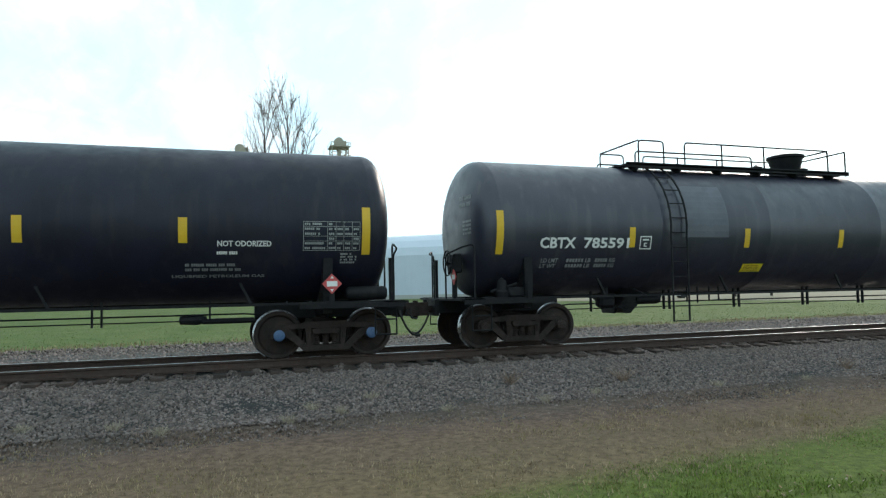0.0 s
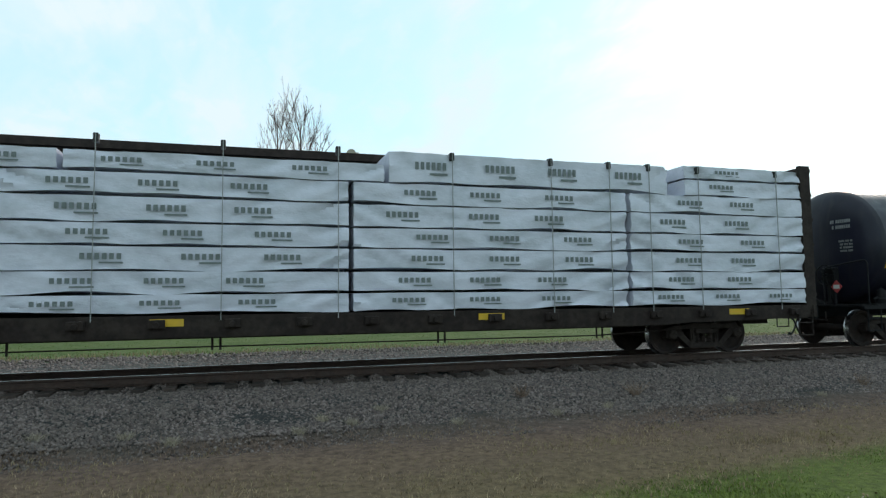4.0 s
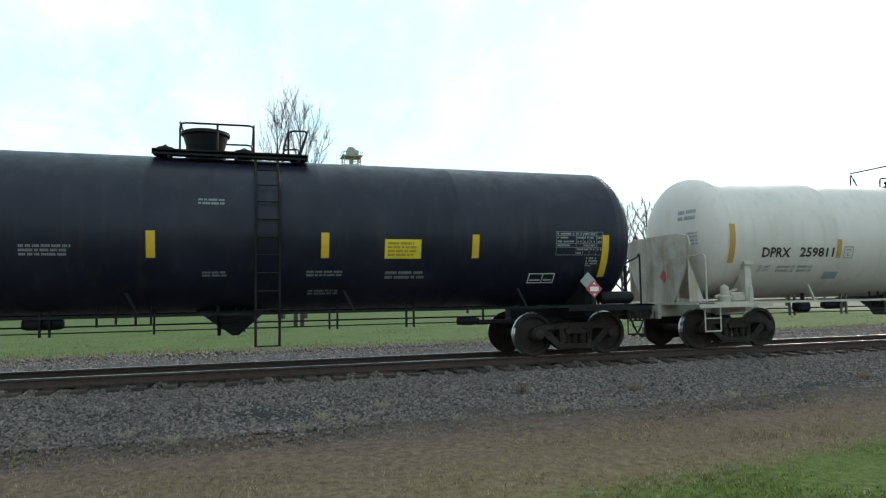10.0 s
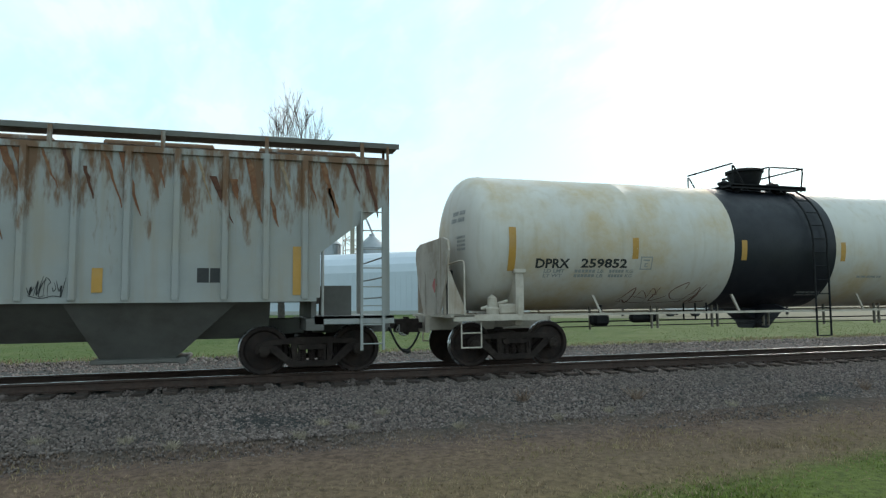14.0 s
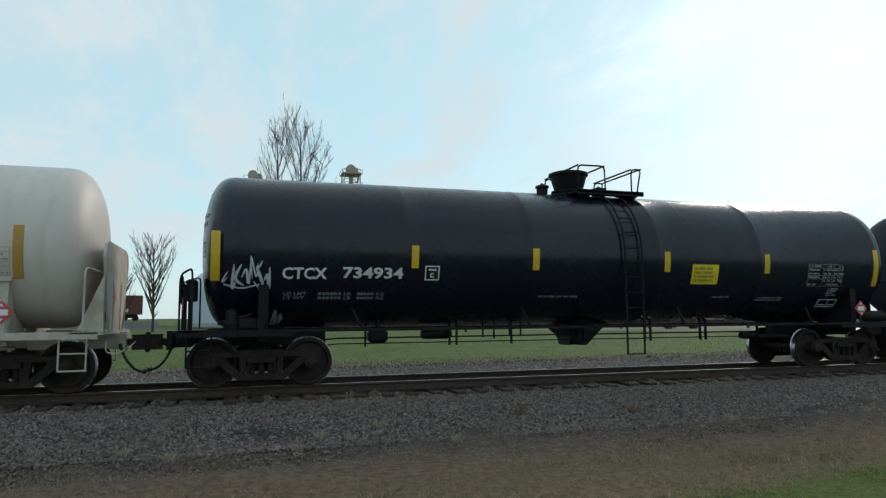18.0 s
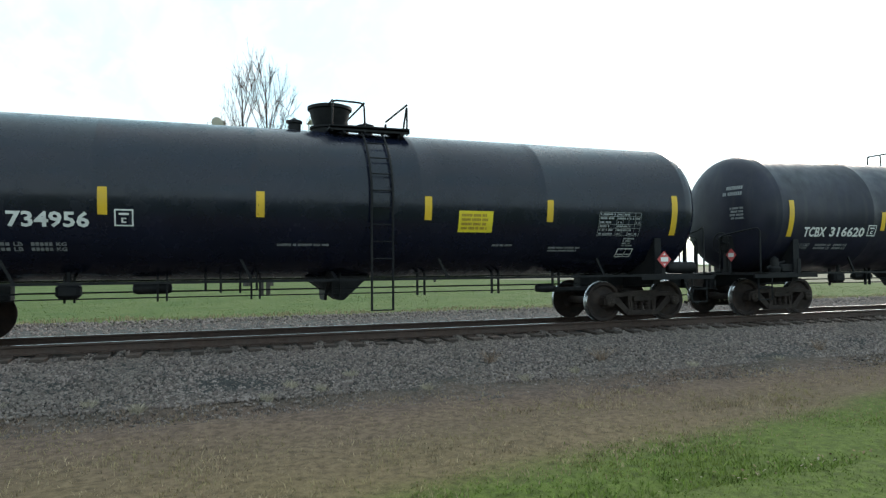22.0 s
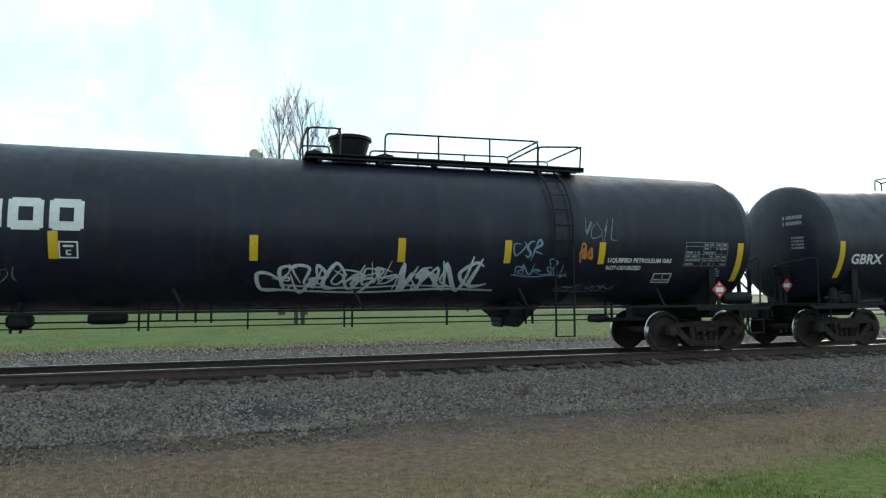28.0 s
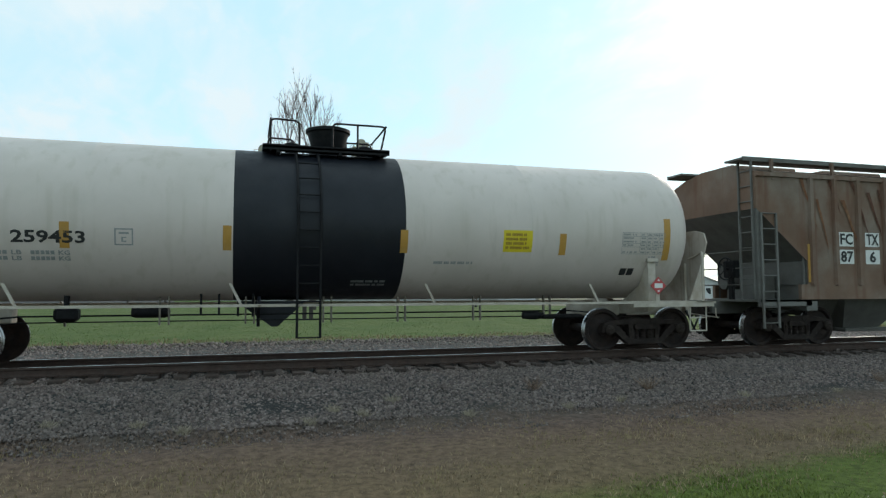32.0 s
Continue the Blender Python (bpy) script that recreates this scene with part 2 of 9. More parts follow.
dim_letter = surface("worn_white_lettering", (0.22, 0.225, 0.23), 0.6, vary=0.3, scale=14)
black_letter = surface("black_lettering", (0.02, 0.02, 0.022), 0.55, vary=0.2, scale=8)
pale_letter = surface("faded_grey_lettering", (0.30, 0.31, 0.31), 0.6, vary=0.2, scale=14)
gold_letter = surface("gold_lettering", (0.36, 0.22, 0.03), 0.55, vary=0.15, scale=8)
red_placard = surface("red_placard", (0.55, 0.07, 0.07), 0.5, vary=0.1, scale=8)
placard_white = surface("placard_white", (0.75, 0.75, 0.73), 0.5, vary=0.05)
blue_cap = surface("blue_bearing_cap", (0.05, 0.11, 0.22), 0.5, vary=0.2)
slate_patch = surface("repainted_slate_patch", (0.085, 0.090, 0.112), 0.5, vary=0.25, scale=2.0, dirt=DUST, dirt_amount=0.1)
hopper_grey = surface("grey_hopper_paint", (0.305, 0.288, 0.30), 0.6, vary=0.14, scale=1.0, dirt=(0.15, 0.125, 0.10), dirt_amount=0.55, dirt_scale=0.6, streak=(0.13, 0.095, 0.075), streak_amount=0.55)
hopper_end_grey = surface("grimy_grey_hopper_paint", (0.15, 0.135, 0.13), 0.65, vary=0.25, scale=1.4, dirt=(0.05, 0.04, 0.034), dirt_amount=0.7, dirt_scale=0.8, streak=(0.045, 0.035, 0.03), streak_amount=0.7)
hopper_tan = surface("tan_hopper_paint", (0.27, 0.247, 0.225), 0.6, vary=0.1, scale=1.0, dirt=(0.18, 0.165, 0.135), dirt_amount=0.35, dirt_scale=0.5, streak=(0.15, 0.13, 0.105), streak_amount=0.3)
hopper_rust = surface("rust_streaked_pale_paint", (0.325, 0.335, 0.33), 0.65, vary=0.1, scale=1.0, dirt=(0.30, 0.26, 0.20), dirt_amount=0.45, dirt_scale=0.7, streak=(0.27, 0.22, 0.16), streak_amount=0.4, run=((0.15, 0.075, 0.037), 3.0, 0.13, -0.5, 1.0))
hopper_brown = surface("rusty_brown_paint", (0.18, 0.10, 0.065), 0.7, vary=0.2, scale=1.2, dirt=(0.26, 0.23, 0.20), dirt_amount=0.5, dirt_scale=0.45, streak=(0.13, 0.055, 0.03), streak_amount=0.7)
rust_flow = surface("rust_flow_stain", (0.19, 0.075, 0.035), 0.85, vary=0.4, scale=9, dirt=(0.28, 0.16, 0.09), dirt_amount=0.6, dirt_scale=5)
rust_dark = surface("dark_rust_stain", (0.11, 0.042, 0.024), 0.85, vary=0.5, scale=9)
rust_pale = surface("pale_rust_stain", (0.30, 0.20, 0.12), 0.85, vary=0.4, scale=9, dirt=(0.33, 0.28, 0.22), dirt_amount=0.7, dirt_scale=4)
grime = surface("hopper_grime", (0.07, 0.06, 0.05), 0.8, vary=0.3, scale=3, dirt=(0.12, 0.10, 0.08), dirt_amount=0.5, dirt_scale=1.5)
boxcar_red = surface("oxide_red_paint", (0.14, 0.045, 0.033), 0.65, vary=0.2, scale=1.5, dirt=(0.10, 0.06, 0.05), dirt_amount=0.5, dirt_scale=0.8)
flat_brown = surface("dark_brown_flatcar_paint", (0.10, 0.029, 0.027), 0.65, vary=0.2, scale=2, dirt=(0.08, 0.06, 0.05), dirt_amount=0.5)
wrap_white = surface("white_lumber_wrap", (0.69, 0.70, 0.80), 0.42, vary=0.08, scale=2.5, dirt=(0.36, 0.40, 0.45), dirt_amount=0.5, dirt_scale=1.4, bump=1.0, bump_scale=3.0, stretch=(0.8, 1, 1.5))
wood_tie = surface("weathered_tie_wood", (0.055, 0.037, 0.030), 0.85, vary=0.4, scale=9, each=0.3, bump=0.4, bump_scale=30, stretch=(4, 1, 4))
gravel_base = surface("ballast_bed", (0.09, 0.09, 0.09), 0.9, vary=0.5, scale=28, dirt=(0.07, 0.065, 0.06), dirt_amount=0.5, dirt_scale=1.6, bump=1.0, bump_scale=35)
stone_grey = surface("ballast_stone", (0.262, 0.206, 0.188), 0.85, vary=0.35, scale=20, island=0.85, dirt=(0.12, 0.096, 0.082), dirt_amount=0.55, dirt_scale=0.55, second=((0.080, 0.055, 0.048), 0.42))
road_gravel = surface("gravel_lane", (0.085, 0.083, 0.08), 0.95, vary=0.55, scale=14, dirt=(0.09, 0.09, 0.075), dirt_amount=0.6, dirt_scale=0.5, bump=0.6, bump_scale=30, spec=0.05)
concrete = surface("grey_concrete", (0.42, 0.42, 0.40), 0.8, vary=0.1, scale=0.3, dirt=(0.30, 0.29, 0.27), dirt_amount=0.5, dirt_scale=0.12)
metal_sheet = surface("pale_blue_white_sheet_steel", (0.55, 0.62, 0.70), 0.5, 0.0, vary=0.06, scale=0.2, dirt=(0.45, 0.50, 0.56), dirt_amount=0.3, dirt_scale=0.08)
galvanised = surface("galvanised_steel", (0.36, 0.40, 0.43), 0.45, 0.5, vary=0.12, scale=0.4)
tower_steel = surface("sand_painted_steel", (0.36, 0.33, 0.26), 0.6, 0.2, vary=0.15, scale=0.5)
bark = surface("grey_bark", (0.055, 0.045, 0.04), 0.9, vary=0.4, scale=4, bump=0.5, bump_scale=12)
white_wall = surface("white_siding", (0.62, 0.63, 0.63), 0.7, vary=0.06, scale=0.5)
dark_glass = surface("dark_window", (0.03, 0.035, 0.04), 0.15, vary=0.1)
roof_grey = surface("grey_shingle", (0.14, 0.14, 0.145), 0.85, vary=0.2, scale=3)

# ---------------------------------------------------------------- mesh tools
SHARED = {}


def finish(bm, name, smooth=False):
    bmesh.ops.recalc_face_normals(bm, faces=bm.faces)
    me = bpy.data.meshes.new(name)
    bm.to_mesh(me)
    bm.free()
    if smooth:
        me.polygons.foreach_set("use_smooth", [True] * len(me.polygons))
        me.set_sharp_from_angle(angle=radians(38))
    return me


def part(name, shape, material, parent, label="", at=(0, 0, 0), turn=0.0, smooth=False):
    """Links a bmesh or a shared mesh as one mesh object under a thing or a part."""
    me = shape if isinstance(shape, bpy.types.Mesh) else finish(shape, name, smooth)
    if not me.materials:
        for m in (material if isinstance(material, (list, tuple)) else [material]):
            me.materials.append(m)
    ob = new(name, me)
    ob.parent = parent
    ob.location = at
    if turn:
        ob.rotation_euler = (0, 0, turn)
    return tagged(ob, label)


def shared(key, make, material, smooth=False):
    if key not in SHARED:
        bm = bmesh.new()
        make(bm)
        me = finish(bm, key if isinstance(key, str) else key[0], smooth)
        for m in (material if isinstance(material, (list, tuple)) else [material]):
            me.materials.append(m)
        SHARED[key] = me
    return SHARED[key]


def thing(name, x, y, z, label, category, group="", kind=""):
    ob = new(name)
    ob.empty_display_size = 0.3
    ob.location = (x, y, z)
    return tagged(ob, label, category, group, kind)


def box(bm, x0, x1, y0, y1, z0, z1):
    v = [bm.verts.new((x, y, z)) for x in (x0, x1) for y in (y0, y1) for z in (z0, z1)]
    for f in ((0, 1, 3, 2), (4, 6, 7, 5), (0, 4, 5, 1), (2, 3, 7, 6), (0, 2, 6, 4), (1, 5, 7, 3)):
        bm.faces.new([v[i] for i in f])
    return v


def soft_box(bm, x0, x1, y0, y1, z0, z1, r=0.02):
    """A box with chamfered edges."""
    other = bmesh.new()
    box(other, x0, x1, y0, y1, z0, z1)
    bmesh.ops.bevel(other, geom=list(other.edges), offset=r, segments=1, affect="EDGES")
    merge(bm, other)


def merge(bm, other):
    """Adds the geometry of other, and frees it."""
    me = bpy.data.meshes.new("merge")
    other.to_mesh(me)
    other.free()
    bm.from_mesh(me)
    bpy.data.meshes.remove(me)


def prism(bm, poly, lo, hi, axis="y"):
    """A polygon of (a, b) pushed from lo to hi: along y it lies in xz, along x in yz, along z in xy."""
    def put(a, b, c):
        return {"y": (a, c, b), "x": (c, a, b), "z": (a, b, c)}[axis]
    one = [bm.verts.new(put(a, b, lo)) for a, b in poly]
    two = [bm.verts.new(put(a, b, hi)) for a, b in poly]
    bm.faces.new(one)
    bm.faces.new(two[::-1])
    for i in range(len(poly)):
        j = (i + 1) % len(poly)
        bm.faces.new((one[i], two[i], two[j], one[j]))


def lathe(bm, profile, axis="x", n=32, centre=(0, 0, 0), slots=None, close=True):
    """Turns a profile of (along, radius) round an axis through centre."""
    rings = []
    c = Vector(centre)
    for a, r in profile:
        ring = []
        if r < 1e-5:
            p = {"x": (a, 0, 0), "y": (0, a, 0), "z": (0, 0, a)}[axis]
            ring = [bm.verts.new(c + Vector(p))]
        else:
            for i in range(n):
                w = 2 * math.pi * i / n
                u, v = r * math.cos(w), r * math.sin(w)
                p = {"x": (a, u, v), "y": (u, a, v), "z": (u, v, a)}[axis]
                ring.append(bm.verts.new(c + Vector(p)))
        rings.append(ring)
    for k in range(len(rings) - 1):
        one, two = rings[k], rings[k + 1]
        slot = slots[k] if slots else 0
        for i in range(n):
            j = (i + 1) % n
            if len(one) == 1 and len(two) == 1:
                break
            if len(one) == 1:
                f = bm.faces.new((one[0], two[i], two[j]))
            elif len(two) == 1:
                f = bm.faces.new((one[i], two[0], one[j]))
            else:
                f = bm.faces.new((one[i], two[i], two[j], one[j]))
            f.material_index = slot
    if close:
        for ring in (rings[0], rings[-1]):
            if len(ring) > 2:
                bm.faces.new(ring)


def rod(bm, a, b, r, n=6, r2=None):
    tube(bm, [a, b], r, n, r2)


def tube(bm, points, r, n=6, r2=None):
    """A round bar along a line of points, thinning from r to r2."""
    pts = [Vector(p) for p in points]
    rings = []
    last = None
    for i, p in enumerate(pts):
        way = (pts[min(i + 1, len(pts) - 1)] - pts[max(i - 1, 0)]).normalized()
        if last is None:
            side = way.cross(Vector((0, 0, 1)))
            if side.length < 0.05:
                side = way.cross(Vector((0, 1, 0)))
        else:
            side = last - way * last.dot(way)
            if side.length < 1e-4:
                side = way.cross(Vector((0.3, 0.5, 0.8)))
        side.normalize()
        last = side
        up = way.cross(side)
        rr = r if r2 is None else r + (r2 - r) * i / max(len(pts) - 1, 1)
        rings.append([bm.verts.new(p + (side * math.cos(2 * math.pi * k / n) + up * math.sin(2 * math.pi * k / n)) * rr) for k in range(n)])
    for one, two in zip(rings, rings[1:]):
        for k in range(n):
            j = (k + 1) % n
            bm.faces.new((one[k], two[k], two[j], one[j]))
    bm.faces.new(rings[0])
    bm.faces.new(rings[-1][::-1])


def rounded(points, r=0.1, steps=3):
    """The same line with its inner corners rounded."""
    pts = [Vector(p) for p in points]
    out = [pts[0]]
    for a, b, c in zip(pts, pts[1:], pts[2:]):
        k = min(r, (a - b).length * 0.45, (c - b).length * 0.45)
        p, q = b + (a - b).normalized() * k, b + (c - b).normalized() * k
        for i in range(steps + 1):
            s = i / steps
            out.append(p * (1 - s) ** 2 + b * 2 * s * (1 - s) + q * s * s)
    out.append(pts[-1])
    return out


def cloud_mesh(name, verts, faces, material, smooth=False):
    """One mesh of very many small pieces from arrays of vertices and triangles."""
    me = bpy.data.meshes.new(name)
    me.vertices.add(len(verts))
    me.vertices.foreach_set("co", np.asarray(verts, np.float32).ravel())
    nf = len(faces)
    me.loops.add(nf * 3)
    me.loops.foreach_set("vertex_index", np.asarray(faces, np.int32).ravel())
    me.polygons.add(nf)
    me.polygons.foreach_set("loop_start", np.arange(0, nf * 3, 3, dtype=np.int32))
    me.update(calc_edges=True)
    me.materials.append(material)
    return me


# ---------------------------------------------------------------- ground
PROFILE = [(-400, -0.80), (-6, -0.80), (-4.2, -0.74), (-3.4, -0.62), (-2.3, -0.37), (-1.75, -0.285), (-1.2, -0.255), (-0.85, -0.245), (-0.6, -0.19), (1.3, -0.19), (1.75, -0.24),
           (3.4, -0.52), (12, -0.56), (16, -0.60), (3000, -0.60)]
HEIGHTS = np.array(PROFILE).T


def ground_height(y):
    """The height of the ground across the line of the track."""
    for (a, za), (b, zb) in zip(PROFILE, PROFILE[1:]):
        if a <= y <= b:
            return za + (zb - za) * (y - a) / (b - a)
    return PROFILE[-1][1]


def ground_material():
    m = bpy.data.materials.new("grass_and_bare_ground")
    m.use_nodes = True
    nt = m.node_tree
    add, link = nt.nodes.new, nt.links.new
    shader = nt.nodes["Principled BSDF"]
    coord = add("ShaderNodeTexCoord")
    sep = add("ShaderNodeSeparateXYZ")
    link(coord.outputs["Object"], sep.inputs[0])

    def noise_at(scale, detail=6.0):
        n = add("ShaderNodeTexNoise")
        n.inputs["Scale"].default_value, n.inputs["Detail"].default_value, n.inputs["Roughness"].default_value = scale, detail, 0.65
        link(coord.outputs["Object"], n.inputs[0])
        return n.outputs[0]

    def math_node(op, a, b):
        n = add("ShaderNodeMath")
        n.operation = op
        for i, v in enumerate((a, b)):
            if isinstance(v, (int, float)):
                n.inputs[i].default_value = v
            else:
                link(v, n.inputs[i])
        return n.outputs[0]

    wobble = math_node("MULTIPLY", math_node("SUBTRACT", noise_at(0.7), 0.5), 2.2)
    y = math_node("ADD", sep.outputs[1], wobble)
    ramp = add("ShaderNodeValToRGB")
    span = 20.0
    link(math_node("DIVIDE", math_node("ADD", y, 10.0), span), ramp.inputs[0])
    cr = ramp.color_ramp
    # dry zones are toned down: the shade beneath the blades is in the colour
    zones = [(-10, (0.16, 0.125, 0.055)), (-8.2, (0.172, 0.126, 0.062)), (-7.0, (0.185, 0.128, 0.075)), (-5.2, (0.188, 0.122, 0.086)),
             (-4.4, (0.160, 0.106, 0.085)), (-3.7, (0.110, 0.086, 0.072)), (-3.3, (0.05, 0.049, 0.048)), (10, (0.075, 0.075, 0.074))]
    while len(cr.elements) < len(zones):
        cr.elements.new(0.5)
    for e, (at, tone) in zip(cr.elements, zones):
        e.position, e.color = (at + 10) / span, (*tone, 1)
    # the mown green begins along a line that nears the track towards +x
    verge = add("ShaderNodeMapRange")
    verge.interpolation_type = "SMOOTHSTEP"
    slope = math_node("ADD", math_node("MULTIPLY", math_node("MINIMUM", math_node("MAXIMUM", sep.outputs[0], -6.0), 16.0), 0.185), -8.3)
    link(math_node("SUBTRACT", math_node("ADD", sep.outputs[1], math_node("MULTIPLY", wobble, 0.35)), slope), verge.inputs[0])
    verge.inputs[1].default_value, verge.inputs[2].default_value, verge.inputs[3].default_value, verge.inputs[4].default_value = -0.45, 0.35, 1.0, 0.0
    mown = add("ShaderNodeMix")
    mown.data_type = "RGBA"
    link(verge.outputs[0], mown.inputs[0])
    link(ramp.outputs[0], mown.inputs[6])
    mown.inputs[7].default_value = (0.10, 0.132, 0.028, 1)
    far = add("ShaderNodeMapRange")
    link(y, far.inputs[0])
    far.inputs[1].default_value, far.inputs[2].default_value = 9.5, 11.5
    mix = add("ShaderNodeMix")
    mix.data_type = "RGBA"
    link(far.outputs[0], mix.inputs[0])
    link(mown.outputs[2], mix.inputs[6])
    green = add("ShaderNodeMix")
    green.data_type = "RGBA"
    patch = add("ShaderNodeMapRange")
    link(noise_at(0.45, 9.0), patch.inputs[0])
    patch.inputs[1].default_value, patch.inputs[2].default_value = 0.34, 0.68
    link(patch.outputs[0], green.inputs[0])
    green.inputs[6].default_value, green.inputs[7].default_value = (0.060, 0.105, 0.020, 1), (0.12, 0.145, 0.045, 1)
    link(green.outputs[2], mix.inputs[7])
    grain = add("ShaderNodeMapRange")
    link(noise_at(9.0, 8.0), grain.inputs[0])
    grain.inputs[1].default_value, grain.inputs[2].default_value, grain.inputs[3].default_value, grain.inputs[4].default_value = 0.3, 0.7, 0.43, 1.25
    scale = add("ShaderNodeVectorMath")
    scale.operation = "SCALE"
    link(mix.outputs[2], scale.inputs[0])
    link(grain.outputs[0], scale.inputs[3])
    link(scale.outputs[0], shader.inputs["Base Color"])
    shader.inputs["Roughness"].default_value = 0.95
    shader.inputs["Specular IOR Level"].default_value = 0.2
    bump = add("ShaderNodeBump")
    bump.inputs["Strength"].default_value, bump.inputs["Distance"].default_value = 0.7, 0.05
    link(noise_at(14.0, 8.0), bump.inputs["Height"])
    link(bump.outputs[0], shader.inputs["Normal"])
    return m


def build_ground():
    xs = [-2500, -600, -150, -40] + [-12 + 1.0 * i for i in range(52)] + [60, 120, 250, 700, 1500, 3000]
    ys = [-400, -100, -40, -16, -10, -9.2, -8.9, -8.7, -8.5, -8.2, -7.6, -7, -6, -5.4, -4.8, -4.2, -3.8, -3.4, -3, -2.4, -2.3, -1.75, -1.2, -0.85, -0.6, 0, 1.3, 1.75, 2.5, 3.4, 5, 8, 10, 12, 16, 24, 40, 80, 160, 400, 1000, 3000]
    bm = bmesh.new()
    grid = []
    for y in ys:
        row = []
        for x in xs:
            z = ground_height(y)
            if -9 < y < -2.5 and -13 < x < 41:
                z -= 0.07 * math.exp(-((y + 8.7) / 0.16) ** 2)
                z += 0.05 * noise.noise((x * 0.5, y * 0.9, 0)) + 0.03 * noise.noise((x * 1.7, y * 1.9, 4))
            row.append(bm.verts.new((x, y, z)))
        grid.append(row)
    for a, b in zip(grid, grid[1:]):
        for i in range(len(xs) - 1):
            bm.faces.new((a[i], a[i + 1], b[i + 1], b[i]))
    ob = new("ground", finish(bm, "ground", True))
    ob.data.materials.append(ground_material())
    tagged(ob, "level ground with mown grass, dry weeds and bare gravelly soil", "ground", kind="structure")


build_ground()


def stones(name, count, region, size, material, label, seed, lift=0.0):
    """Angular stones strewn over a stretch of ground, as one mesh."""
    rng = np.random.default_rng(seed)
    x0, x1, y0, y1 = region
    cube = np.array([(a, b, c) for a in (-1, 1) for b in (-1, 1) for c in (-1, 1)], float)
    tri = np.array([(0, 1, 3), (0, 3, 2), (4, 6, 7), (4, 7, 5), (0, 4, 5), (0, 5, 1), (2, 3, 7), (2, 7, 6), (0, 2, 6), (0, 6, 4), (1, 5, 7), (1, 7, 3)])
    px, py = rng.uniform(x0, x1, count), rng.uniform(y0, y1, count)
    pz = np.interp(py, *HEIGHTS)
    s = rng.uniform(size[0], size[1], (count, 1, 1)) * rng.uniform(0.6, 1.25, (count, 1, 3))
    v = cube[None] * (1 + rng.uniform(-0.45, 0.25, (count, 8, 3))) * s
    a, b = rng.uniform(0, 2 * np.pi, count), rng.uniform(-0.9, 0.9, count)
    ca, sa, cb, sb = np.cos(a), np.sin(a), np.cos(b), np.sin(b)
    x = v[..., 0] * ca[:, None] - v[..., 1] * sa[:, None]
    y = v[..., 0] * sa[:, None] + v[..., 1] * ca[:, None]
    z = v[..., 2] * cb[:, None] + x * sb[:, None]
    x = x * cb[:, None] - v[..., 2] * sb[:, None]
    # stones heap up in the cribs and lie low over the ties
    crib = np.cos((px + 12 + 0.05 * np.sin(px * 1.7)) * 2 * np.pi / 0.495)
    beside = np.clip((py + 1.20) / 0.2, 0, 1) * (py < -0.8) * (0.55 + 0.45 * np.sin(px * 2.9 + 1.3 * np.sin(px * 0.83)))
    pz = pz + beside * np.where(crib > 0.35, -0.03, 0.06 * (0.35 - crib))
    lump = 0.010 * np.sin(px * 2.1 + py) * np.sin(py * 3.7 + px * 0.6)
    out = np.stack([x + px[:, None], y + py[:, None], z + (pz + lump + lift)[:, None]], -1).reshape(-1, 3)
    faces = (tri[None] + 8 * np.arange(count)[:, None, None]).reshape(-1, 3)
    ob = new(name, cloud_mesh(name, out, faces, material))
    return tagged(ob, label, "ballast", kind="stuff")


stones("ballast_stones", 80000, (-7, 24, -3.72, -0.85), (0.011, 0.025), stone_grey, "grey crushed-stone ballast heaped along the track", 1)
stones("ballast_stones", 12000, (-7, 24, -0.65, 0.65), (0.014, 0.03), stone_grey, "grey crushed-stone ballast between the rails", 2, 0.01)
stones("ballast_stones", 5200, (-7, 24, -4.6, -3.5), (0.008, 0.022), stone_grey, "stray ballast stones among the weeds", 4)
stones("gravel_stones", 26000, (-14, 46, 3.6, 11.5), (0.02, 0.045), stone_grey, "coarse grey gravel on the strip beyond the track", 5, 0.03)
stones("ballast_stones", 12000, (-9, 34, 0.85, 4.0), (0.02, 0.038), stone_grey, "grey crushed-stone ballast behind the track", 3)


def build_lane():
    bm = bmesh.new()
    xs = list(range(-60, 140, 4))
    rows = []
    for x in xs:
        rows.append([bm.verts.new((x, y + (0.25 * noise.noise((x * 0.3, y, 2)) if y in (3.2, 10.6) else 0), ground_height(y) + h)) for y, h in ((3.2, -0.03), (4.4, 0.03), (7, 0.05), (9.6, 0.03), (10.6, -0.02))])
    for a, b in zip(rows, rows[1:]):
        for i in range(4):
            bm.faces.new((a[i], b[i], b[i + 1], a[i + 1]))
    ob = new("gravel_lane", finish(bm, "gravel_lane", True))
    ob.data.materials.append(road_gravel)
    tagged(ob, "pale gravel service lane beside the track", "gravel lane", kind="structure")


build_lane()


